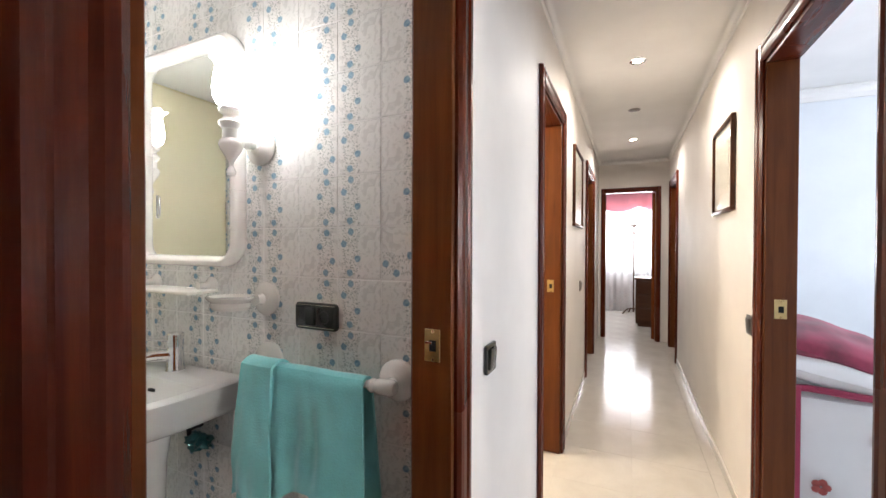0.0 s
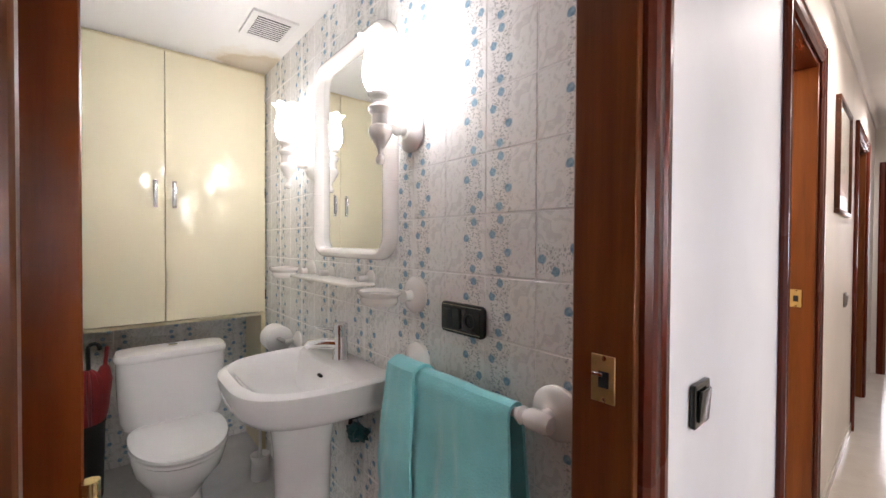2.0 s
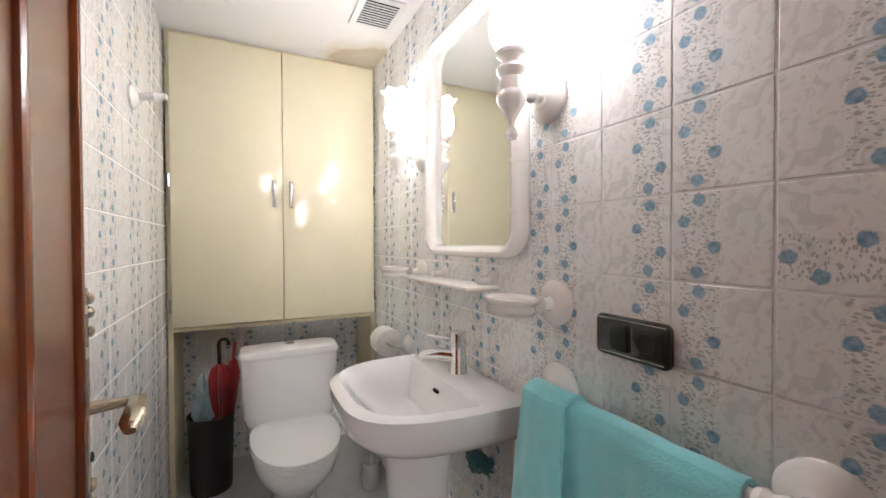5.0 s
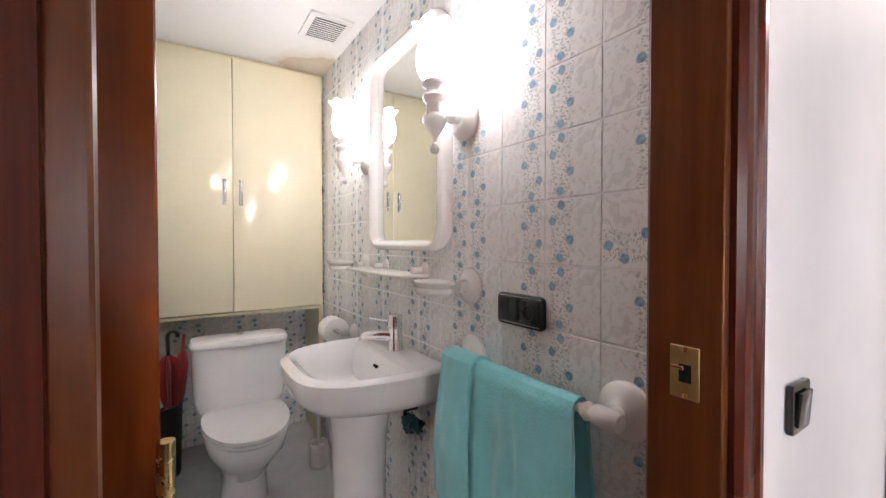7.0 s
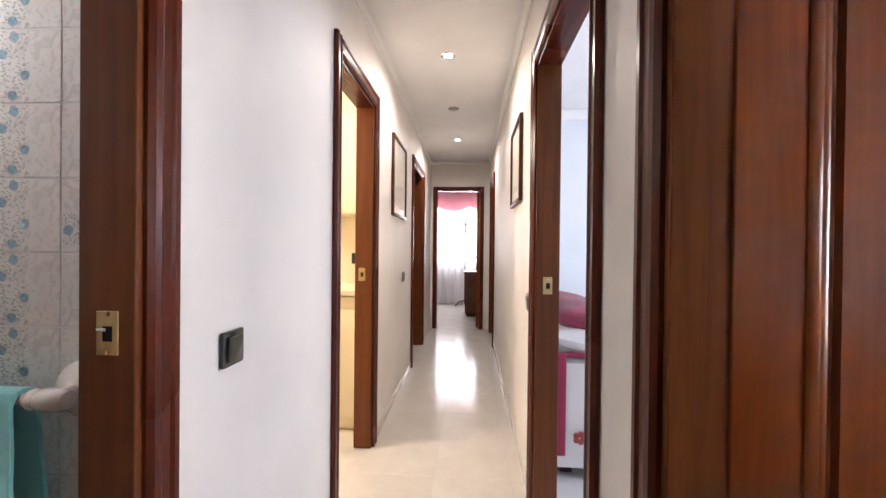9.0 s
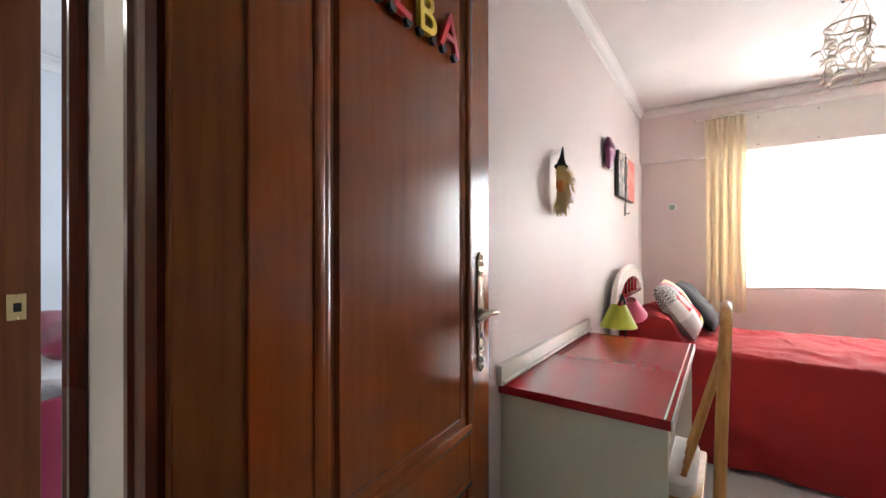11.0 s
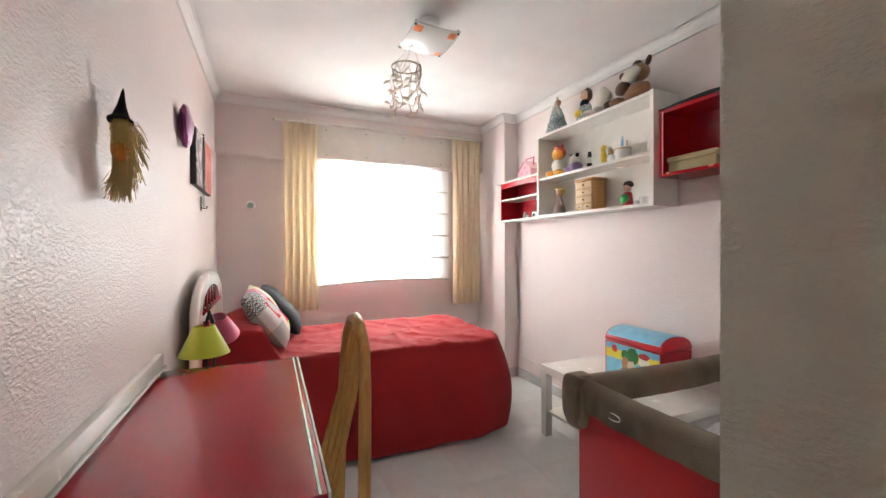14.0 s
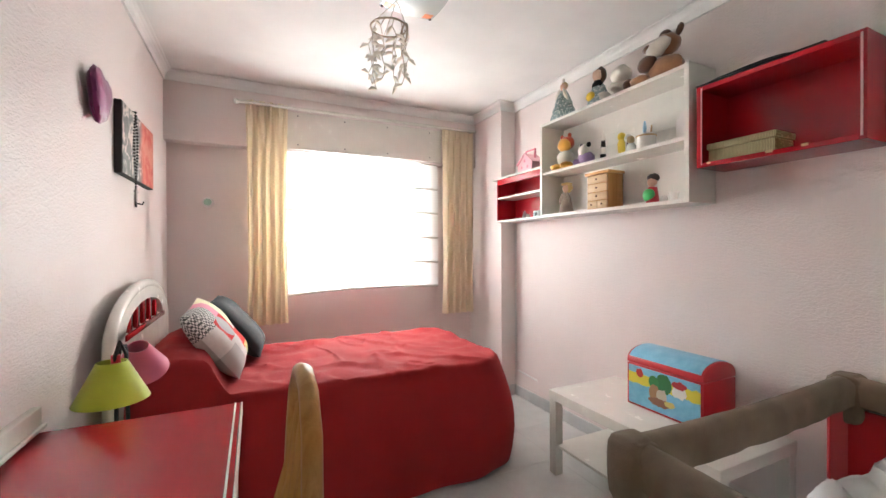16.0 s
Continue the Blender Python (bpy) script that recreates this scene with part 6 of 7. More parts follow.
kh = thing("wall_hook", "small dark metal wall hook below the picture", "hook", pose(3.98, 1.247, 1.50))
part("plate", box(-0.012, 0.012, -0.006, 0.0, -0.05, 0.04, 0.002), "black_matt", kh)
part("peg", tube([(0, -0.004, -0.03), (0, -0.03, -0.035), (0, -0.035, -0.02)], 0.004, 8), "black_matt", kh)


# ---- shelves and toys on the right wall ----
us = thing("wall_shelf_unit", "white open wall shelf filled with toys", "shelf", pose(0, -1.285, 0))
SD = 0.20
part("side", box(3.672, 3.69, 0, SD, 1.443, 2.085, 0.001, 1), "white_gloss", us)
part("side", box(2.645, 2.668, 0, SD, 1.443, 2.085, 0.001, 1), "white_gloss", us)
part("shelf_top", box(2.668, 3.672, 0, SD, 2.062, 2.080, 0.001, 1), "white_gloss", us)
part("shelf_middle", box(2.668, 3.672, 0.006, SD - 0.008, 1.732, 1.750, 0.001, 1), "white_gloss", us)
part("shelf_bottom", box(2.668, 3.672, 0, SD, 1.443, 1.462, 0.001, 1), "white_gloss", us)
part("back", box(2.668, 3.672, 0, 0.006, 1.462, 2.062), "white_gloss", us)
part("back_batten", box(2.668, 3.672, 0.006, 0.010, 1.862, 1.930, 0.001, 1), "white_gloss", us)
ru = thing("corner_shelf", "small red and white open corner shelf", "shelf", pose(0, -1.285, 0))
part("top", box(3.695, 4.33, 0, 0.185, 1.79, 1.806, 0.002, 1), "white_gloss", ru)
part("middle", box(3.695, 4.262, 0.006, 0.180, 1.630, 1.645, 0.002, 1), "white_gloss", ru)
part("bottom", box(3.695, 4.262, 0, 0.185, 1.443, 1.458, 0.002, 1), "white_gloss", ru)
part("back", box(3.695, 4.262, 0, 0.006, 1.458, 1.79), "red_lacquer", ru)
part("side", box(3.693, 3.705, 0.006, 0.18, 1.458, 1.79), "red_lacquer", ru)
part("side", box(4.25, 4.262, 0.006, 0.18, 1.458, 1.79), "red_lacquer", ru)
part("fascia", box(3.705, 4.25, 0.172, 0.18, 1.745, 1.7895), "red_lacquer", ru)
rb = thing("red_wall_box", "red lacquered open wall box with a chipped front edge", "shelf", pose(0, -1.285, 0))
for x0, x1, y0, y1, z0, z1, nm in ((2.058, 2.078, 0, 0.205, 1.588, 1.945, "side"), (2.588, 2.608, 0, 0.205, 1.588, 1.945, "side"), (2.078, 2.588, 0, 0.205, 1.925, 1.945, "top"), (2.078, 2.588, 0, 0.205, 1.588, 1.608, "bottom"), (2.078, 2.588, 0, 0.008, 1.608, 1.925, "back")):
    part(nm, box(x0, x1, y0, y1, z0, z1, 0.001, 1), "red_lacquer", rb)
M["pink_edge"] = paint("pink_edge", (0.62, 0.33, 0.33), 0.4, 60, 0.1, 0.2)
for x in (2.078, 2.588):
    part("edge_strip", box(x - 0.006 if x > 2.3 else x - 0.010, x - 0.001 if x > 2.3 else x - 0.004, 0.2055, 0.2075, 1.60, 1.935), "pink_edge", rb, "worn pale edge strip")
M["chip_wood"] = paint("chip_wood", (0.66, 0.46, 0.25), 0.8, 200, 0.3, 0.2)
for x, w in ((2.555, 0.008), (2.33, 0.012), (2.22, 0.010)):
    part("chip", box(x - w, x + w, 0.203, 0.2062, 1.600, 1.6095), "chip_wood", rb, "chip of bare wood")


def wicker(name):
    n = Nodes(name)
    w = n.add("TexWave", Scale=60, Distortion=3.0, Detail=2.0)
    n.link(n.place((1, 1, 2.5)), w.inputs["Vector"])
    n.bump(w.outputs["Fac"], 0.7, 0.003)
    return n.done(n.ramp(w.outputs["Fac"], (0.2, (0.28, 0.21, 0.09)), (0.8, (0.55, 0.46, 0.24))), 0.7)


M["wicker"] = wicker("wicker")
wbx = thing("wicker_box", "flat woven straw box with a lid", "box", pose(2.45, -1.17, 1.608))
part("body", box(-0.125, 0.125, -0.08, 0.06, 0.0, 0.055, 0.006), "wicker", wbx)
part("lid", box(-0.130, 0.130, -0.085, 0.066, 0.056, 0.083, 0.006), "wicker", wbx)


def cloth_strip(u, v):
    x = 2.615 - 0.45 * u
    lump = 0.050 * math.sin(min(1, u * 1.25) * math.pi) ** 0.8 * (0.35 + 0.65 * u) + 0.010 * noise.noise(Vector((u * 5, v * 3, 2)))
    return Vector((x, -1.27 + 0.185 * v, 1.949 + max(0.0, lump) * math.sin(max(0.05, v) * math.pi) ** 0.4))


solo("folded_black_cloth", sheet(cloth_strip, 30, 14, 0.006), "witch_black", "folded black cloth lying on the red wall box", "cloth")
M["plush_white"] = cloth("plush_white", (0.66, 0.61, 0.53), 160, 0.12, 1, 0.6)
M["plush_brown"] = cloth("plush_brown", (0.11, 0.045, 0.02), 160, 0.3, 1, 0.6)
M["plush_spot"] = cloth("plush_spot", (0.34, 0.16, 0.07), 60, 0.5, 1, 0.6)
M["plush_yellow"] = cloth("plush_yellow", (0.75, 0.36, 0.05), 200, 0.15, 1, 0.5)
M["plush_red"] = cloth("plush_red", (0.55, 0.07, 0.02), 200, 0.2, 1, 0.5)
M["plush_purple"] = cloth("plush_purple", (0.33, 0.22, 0.40), 200, 0.2, 1, 0.5)
M["skin"] = plain("skin", (0.62, 0.38, 0.27), 0.5)
M["dark_hair"] = plain("dark_hair", (0.03, 0.015, 0.01), 0.6)
n_ = Nodes("grey_knit")
v_ = n_.add("TexVoronoi", Scale=75.0, Randomness=0.35)
n_.link(n_.place(), v_.inputs["Vector"])
n_.bump(v_.outputs["Distance"], 0.6, 0.004)
M["grey_knit"] = n_.done(n_.ramp(v_.outputs["Distance"], (0.25, (0.66, 0.68, 0.64)), (0.45, (0.26, 0.32, 0.32))), 0.95)
M["green_toy"] = plain("green_toy", (0.04, 0.36, 0.08), 0.35)
M["pink_toy"] = plain("pink_toy", (0.70, 0.36, 0.40), 0.4)
M["dress"] = cloth("dress", (0.30, 0.22, 0.18), 120, 0.4)
M["blue_toy"] = plain("blue_toy", (0.30, 0.52, 0.68), 0.3)


def figure(name, label, category, x, y, z, shapes):
    """One plain mesh for a toy or doll: shapes of (kind, size, place, turn, colour)."""
    bm = bmesh.new()
    mats = []
    for kind, size, at, turn, mat in shapes:
        if mat not in mats:
            mats.append(mat)
        before = len(bm.faces)
        m = pose(*at, *turn)
        if kind == "blob":
            blob(*size, m, bm, 0.12, 14, 10, len(bm.faces))
        elif kind == "lathe":
            lathe(size, 18, m, bm)
        else:
            box(*size, 0.003, 1, bm)
        bm.faces.ensure_lookup_table()
        for f in bm.faces[before:]:
            f.material_index = mats.index(mat)
    return solo(name, bm, mats, label, category, pose(x, y, z))


Z0 = (0, 0, 0)
figure("crochet_doll", "grey crochet cone doll standing on the shelf", "doll", 3.55, -1.17, 2.081, [("lathe", [(0, 0), (0.085, 0), (0.088, 0.012), (0.07, 0.06), (0.074, 0.066), (0.055, 0.11), (0.058, 0.116), (0.036, 0.17), (0.02, 0.20), (0, 0.205)], Z0, Z0, "grey_knit"), ("blob", (0.022, 0.022, 0.028), (0, 0, 0.225), Z0, "skin"), ("blob", (0.024, 0.022, 0.024), (0, -0.008, 0.237), Z0, "toy_wood"), ("lathe", [(0, 0.25), (0.012, 0.255), (0.008, 0.28), (0, 0.285)], Z0, Z0, "plush_white"), ("blob", (0.012, 0.012, 0.045), (0.035, 0.02, 0.17), (0, -25, 0), "plush_white"), ("blob", (0.012, 0.012, 0.045), (-0.035, 0.02, 0.17), (0, 25, 0), "plush_white")])
figure("dark_haired_doll", "dark-haired doll in a green dress sitting on the shelf", "doll", 3.25, -1.17, 2.081, [("lathe", [(0, 0), (0.07, 0), (0.06, 0.05), (0.036, 0.12), (0.02, 0.14), (0, 0.14)], Z0, Z0, "grey_knit"), ("blob", (0.035, 0.03, 0.04), (0, 0.01, 0.12), Z0, "witch_black"), ("blob", (0.03, 0.028, 0.036), (0, 0.01, 0.185), Z0, "skin"), ("blob", (0.038, 0.034, 0.05), (0, -0.014, 0.19), Z0, "plush_brown"), ("blob", (0.032, 0.03, 0.028), (0.01, 0.05, 0.055), Z0, "toy_yellow")])
figure("white_plush_dog", "fluffy white plush dog lying on the shelf", "plush toy", 3.09, -1.165, 2.081, [("blob", (0.075, 0.055, 0.055), (0, 0, 0.05), Z0, "plush_white"), ("blob", (0.06, 0.05, 0.055), (-0.02, 0.015, 0.115), Z0, "plush_white"), ("blob", (0.022, 0.05, 0.020), (0.05, 0.06, 0.02), Z0, "plush_white"), ("blob", (0.022, 0.05, 0.020), (-0.03, 0.06, 0.02), Z0, "plush_white"), ("blob", (0.03, 0.02, 0.022), (0.0, -0.01, 0.165), Z0, "grey_knit")])
figure("plush_giraffe", "brown spotted plush giraffe with a white muzzle", "plush toy", 2.83, -1.165, 2.081, [("blob", (0.100, 0.062, 0.058), (-0.01, 0, 0.056), Z0, "plush_spot"), ("blob", (0.058, 0.036, 0.026), (0.10, 0.045, 0.026), Z0, "plush_spot"), ("blob", (0.034, 0.032, 0.028), (0.160, 0.05, 0.028), Z0, "plush_brown"), ("blob", (0.052, 0.036, 0.040), (0.050, 0.050, 0.090), (0, 18, 0), "plush_brown"), ("blob", (0.060, 0.054, 0.052), (-0.030, 0.005, 0.165), Z0, "plush_spot"), ("blob", (0.066, 0.040, 0.038), (-0.012, 0.048, 0.150), (0, 16, 0), "plush_white"), ("blob", (0.026, 0.022, 0.018), (0.052, 0.045, 0.168), (0, 20, 0), "plush_brown"), ("blob", (0.018, 0.012, 0.030), (-0.088, 0.0, 0.214), (0, -24, 0), "plush_brown"), ("blob", (0.030, 0.024, 0.024), (-0.022, 0.01, 0.214), Z0, "plush_brown")])
figure("plush_bear", "plush bear with a red hood and white shirt", "plush toy", 3.53, -1.17, 1.750, [("blob", (0.062, 0.05, 0.058), (0, 0, 0.075), Z0, "plush_white"), ("blob", (0.040, 0.05, 0.024), (0.05, 0.03, 0.024), Z0, "plush_yellow"), ("blob", (0.040, 0.05, 0.024), (-0.04, 0.03, 0.024), Z0, "plush_yellow"), ("blob", (0.048, 0.042, 0.044), (0, 0.01, 0.165), Z0, "plush_yellow"), ("blob", (0.052, 0.042, 0.046), (0, -0.012, 0.18), Z0, "plush_red"), ("blob", (0.014, 0.012, 0.015), (0.035, 0, 0.225), Z0, "plush_red"), ("blob", (0.014, 0.012, 0.015), (-0.035, 0, 0.225), Z0, "plush_red")])
figure("purple_plush", "small purple and white plush animal", "plush toy", 3.34, -1.16, 1.750, [("blob", (0.055, 0.045, 0.042), (0, 0, 0.04), Z0, "plush_purple"), ("blob", (0.036, 0.034, 0.036), (0.0, 0.02, 0.085), Z0, "plush_white"), ("blob", (0.014, 0.012, 0.016), (0.03, 0.01, 0.118), Z0, "witch_black"), ("blob", (0.014, 0.012, 0.016), (-0.03, 0.01, 0.118), Z0, "witch_black"), ("blob", (0.03, 0.02, 0.022), (0.05, 0.03, 0.022), Z0, "plush_purple")])
figure("lighthouse_figurine", "slim black and white lighthouse figurine", "figurine", 3.235, -1.19, 1.750, [("lathe", [(0, 0), (0.02, 0), (0.017, 0.045), (0, 0.045)], Z0, Z0, "black_gloss"), ("lathe", [(0.017, 0.045), (0.014, 0.085), (0, 0.085)], Z0, Z0, "white_gloss"), ("lathe", [(0.015, 0.085), (0.012, 0.125), (0, 0.125)], Z0, Z0, "black_gloss"), ("lathe", [(0.014, 0.125), (0.010, 0.155), (0.004, 0.18), (0, 0.20)], Z0, Z0, "white_gloss")])
figure("yellow_figurines", "pair of small yellow and brown figurines", "figurine", 3.07, -1.18, 1.750, [("blob", (0.022, 0.02, 0.055), (0.025, 0, 0.055), Z0, "toy_yellow"), ("blob", (0.018, 0.018, 0.05), (-0.03, 0, 0.05), Z0, "plush_brown"), ("blob", (0.024, 0.02, 0.022), (0.025, 0.0, 0.115), Z0, "toy_yellow"), ("blob", (0.02, 0.02, 0.02), (-0.03, 0.01, 0.095), Z0, "plush_white")])
figure("ceramic_mug", "cream mug with pens and a small figure", "mug", 2.93, -1.17, 1.750, [("lathe", [(0, 0), (0.045, 0), (0.048, 0.01), (0.046, 0.075), (0.050, 0.082), (0.044, 0.082), (0.040, 0.012), (0, 0.012)], Z0, Z0, "white_ceramic"), ("lathe", [(0.050, 0.068), (0.051, 0.072), (0.050, 0.076)], Z0, Z0, "toy_wood"), ("lathe", [(0, 0.03), (0.008, 0.03), (0.009, 0.13), (0.005, 0.16), (0, 0.165)], (0.01, 0.0, 0), (6, 4, 0), "blue_toy"), ("lathe", [(0, 0.03), (0.004, 0.03), (0.004, 0.12), (0, 0.125)], (-0.02, 0.0, 0), (-4, -9, 0), "toy_wood"), ("blob", (0.026, 0.026, 0.03), (0.085, 0.01, 0.03), Z0, "white_ceramic"), ("blob", (0.02, 0.02, 0.022), (0.085, 0.012, 0.075), Z0, "toy_wood")])
solo("paper_star", extrude([(0, 0.0), (0.055, 0.02), (0.05, 0.14), (-0.005, 0.19), (-0.075, 0.10), (-0.06, 0.0)], 0, 0.012, Matrix(((1, 0, 0, 0), (0, 0, -1, 0), (0, 1, 0, 0), (0, 0, 0, 1))), None, 0.002), "white_ceramic", "white folded paper sculpture leaning on the shelf back", "ornament", pose(2.76, -1.24, 1.750))
figure("cloth_doll", "old doll in a brown patterned dress and hat", "doll", 3.525, -1.17, 1.4625, [("lathe", [(0, 0), (0.05, 0), (0.045, 0.03), (0.026, 0.11), (0.018, 0.135), (0, 0.136)], Z0, Z0, "dress"), ("blob", (0.025, 0.023, 0.03), (0, 0.004, 0.165), Z0, "skin"), ("blob", (0.034, 0.028, 0.035), (0, -0.012, 0.17), Z0, "straw"), ("blob", (0.040, 0.034, 0.010), (0, 0, 0.195), Z0, "straw"), ("blob", (0.012, 0.012, 0.04), (0.036, 0.012, 0.10), (0, -22, 0), "dress"), ("blob", (0.012, 0.012, 0.04), (-0.036, 0.012, 0.10), (0, 22, 0), "dress")])
mc = thing("toy_drawer_chest", "miniature wooden chest of five drawers", "toy chest", pose(3.225, -1.19, 1.4625))
part("carcass", box(-0.082, 0.082, -0.06, 0.055, 0.0, 0.205, 0.003), "light_wood", mc)
part("top", box(-0.09, 0.09, -0.065, 0.068, 0.206, 0.222, 0.003), "light_wood", mc)
for x0, x1, z0, z1 in ((-0.075, 0.075, 0.155, 0.200), (-0.075, 0.075, 0.105, 0.150), (-0.075, 0.075, 0.055, 0.100), (-0.075, -0.002, 0.008, 0.050), (0.002, 0.075, 0.008, 0.050)):
    d = part("drawer", box(x0, x1, 0.0555, 0.064, z0, z1, 0.003), "toy_wood", mc)
    part("knob", lathe([(0, 0), (0.004, 0), (0.006, 0.006), (0, 0.009)], 10, pose((x0 + x1) / 2, 0.064, (z0 + z1) / 2, -90)), "dark_wood", d)
figure("green_figurine", "dark-haired figurine with a green apron", "figurine", 2.885, -1.16, 1.4625, [("lathe", [(0, 0), (0.032, 0), (0.030, 0.03), (0.022, 0.085), (0, 0.09)], Z0, Z0, "toy_red"), ("blob", (0.034, 0.024, 0.034), (0.008, 0.018, 0.045), Z0, "green_toy"), ("blob", (0.024, 0.022, 0.026), (0, 0.004, 0.112), Z0, "skin"), ("blob", (0.032, 0.028, 0.022), (0, -0.006, 0.135), Z0, "dark_hair")])
figure("tiny_white_figure", "tiny white china figure at the shelf end", "figurine", 2.77, -1.16, 1.4625, [("lathe", [(0, 0), (0.022, 0), (0.018, 0.02), (0.026, 0.045), (0, 0.046)], Z0, Z0, "white_ceramic"), ("blob", (0.016, 0.016, 0.018), (0.05, 0, 0.017), Z0, "white_ceramic")])
ph = thing("toy_house", "small pink toy house with a carry handle", "toy house", pose(3.93, -1.19, 1.8065))
part("walls", extrude([(-0.085, 0), (0.085, 0), (0.085, 0.065), (0.0, 0.13), (-0.085, 0.065)], -0.055, 0.055, Matrix(((1, 0, 0, 0), (0, 0, -1, 0), (0, 1, 0, 0), (0, 0, 0, 1))), None, 0.003), "pink_toy", ph)
M["rose_toy"] = plain("rose_toy", (0.55, 0.14, 0.20), 0.35)
for s in (-1, 1):
    part("roof", extrude([(s * 0.098, 0.062), (s * 0.092, 0.056), (0.0, 0.128), (0.0, 0.138)], -0.064, 0.064, Matrix(((1, 0, 0, 0), (0, 0, -1, 0), (0, 1, 0, 0), (0, 0, 0, 1)))), "pink_toy", ph, smooth=False)
part("handle", tube([(-0.05, 0, 0.10), (-0.055, 0, 0.165), (0.055, 0, 0.165), (0.05, 0, 0.10)], 0.008, 8), "rose_toy", ph, "rose pink handle")
for x, z in ((-0.035, 0.035), (0.035, 0.035), (0.0, 0.08)):
    part("window", box(x - 0.010, x + 0.010, 0.0555, 0.058, z - 0.010, z + 0.010, 0.001, 1), "rose_toy", ph)
figure("grey_figurine", "tiny grey and white figurine on the corner shelf", "figurine", 3.99, -1.18, 1.4585, [("lathe", [(0, 0), (0.02, 0), (0.016, 0.03), (0.008, 0.06), (0, 0.065)], Z0, Z0, "grey_metal"), ("blob", (0.015, 0.015, 0.016), (-0.05, 0.01, 0.016), Z0, "plush_white")])
figure("toy_camera", "little white and black toy camera", "toy", 3.80, -1.15, 1.4585, [("box", (-0.03, 0.03, -0.015, 0.015, 0.0, 0.045), Z0, Z0, "white_plastic"), ("lathe", [(0, 0), (0.014, 0), (0.013, 0.014), (0, 0.014)], (0.0, 0.015, 0.022), (-90, 0, 0), "black_gloss"), ("box", (-0.075, -0.04, -0.012, 0.012, 0.0, 0.035), Z0, Z0, "black_matt")])

# low table, toy chest
lt = thing("low_table", "low white square-legged table with a lower shelf", "table", pose(0, 0, 0))
part("tabletop", box(2.325, 3.225, -1.275, -0.765, 0.405, 0.455, 0.002, 1), "white_gloss", lt)
for x in (2.327, 3.173):
    for y in (-1.273, -0.817):
        part("leg", box(x, x + 0.05, y, y + 0.05, 0.001, 0.4048, 0.0015, 1), "white_gloss", lt)
part("lower_shelf", box(2.350, 3.200, -1.255, -0.785, 0.150, 0.165, 0.002, 1), "white_gloss", lt)


def chest_print(name):
    """Painted chest panel: sky blue over water blue with a yellow field band, dark tree, white house and small boat."""
    n = Nodes(name)
    sep = n.add("SeparateXYZ")
    n.link(n.place(), sep.inputs[0])
    x, z = sep.outputs[0], sep.outputs[2]
    wob = n.math("MULTIPLY", n.math("SUBTRACT", n.noise(40, 3), 0.5), 0.03)
    zz = n.math("ADD", z, wob)
    col = n.ramp(n.noise(25, 4), (0.3, (0.16, 0.42, 0.62)), (0.7, (0.24, 0.52, 0.70)))

    def spot(cx, cz, rx, rz, c, col):
        d = n.math("ADD", n.math("POWER", n.math("DIVIDE", n.math("SUBTRACT", x, cx), rx), 2.0), n.math("POWER", n.math("DIVIDE", n.math("SUBTRACT", zz, cz), rz), 2.0))
        return n.mix(n.math("LESS_THAN", d, 1.0), col, c)

    band = n.math("MULTIPLY", n.math("GREATER_THAN", zz, 0.115), n.math("LESS_THAN", zz, 0.165))
    col = n.mix(band, col, (0.74, 0.62, 0.06))
    for a in ((0.115, 0.168, 0.020, 0.022, (0.55, 0.04, 0.03)), (-0.01, 0.15, 0.040, 0.045, (0.04, 0.16, 0.05)), (0.04, 0.145, 0.026, 0.030, (0.05, 0.20, 0.06)), (-0.085, 0.135, 0.034, 0.028, (0.80, 0.76, 0.70)), (-0.085, 0.165, 0.036, 0.016, (0.45, 0.03, 0.04)), (0.035, 0.095, 0.030, 0.038, (0.42, 0.20, 0.10)), (0.0, 0.09, 0.026, 0.034, (0.60, 0.48, 0.38)), (0.01, 0.058, 0.060, 0.020, (0.30, 0.12, 0.07)), (-0.04, 0.062, 0.026, 0.014, (0.66, 0.50, 0.16))):
        col = spot(*a, col)
    return n.done(col, 0.35)


M["chest_print"] = chest_print("chest_print")
tc = thing("toy_chest", "painted red and blue toy chest with a rounded lid", "toy chest", pose(2.718, -1.115, 0.456))
W, D, HH = 0.19, 0.115, 0.205
part("body", box(-W, W, -D, D, 0.0, HH, 0.004), "toy_red", tc)
part("front_print", box(-W + 0.012, W - 0.012, D + 0.0002, D + 0.003, 0.012, HH - 0.006), "chest_print", tc, "painted front picture")
prof = [(D, 0), (D, 0.02)] + [(D * math.cos(a) * 0.98, 0.02 + 0.055 * math.sin(a)) for a in [math.pi * i / 14 for i in range(1, 14)]] + [(-D, 0.02), (-D, 0)]
part("lid", extrude(prof, -W, W, Matrix.Translation((0, 0, HH + 0.004)) @ Matrix(((0, 0, 1, 0), (1, 0, 0, 0), (0, 1, 0, 0), (0, 0, 0, 1))), None, 0.003), "toy_red", tc)
prof2 = [(D * math.cos(a) * 0.98 * 1.012, 0.02 + 0.056 * math.sin(a)) for a in [math.pi * i / 20 for i in range(1, 20)]]
prof2 += [(x * 0.97, z * 0.95) for x, z in prof2[::-1]]
part("lid_print", extrude(prof2, -W + 0.012, W - 0.012, Matrix.Translation((0, 0, HH + 0.006)) @ Matrix(((0, 0, 1, 0), (1, 0, 0, 0), (0, 1, 0, 0), (0, 0, 0, 1)))), "chest_print", tc, "painted lid picture")

# travel cot
co = thing("travel_cot", "red travel cot with padded brown rails", "cot", pose(0, 0, 0))
CX0, CX1, CY0, CY1, CZ = 1.53, 2.165, -1.245, -0.134, 0.742


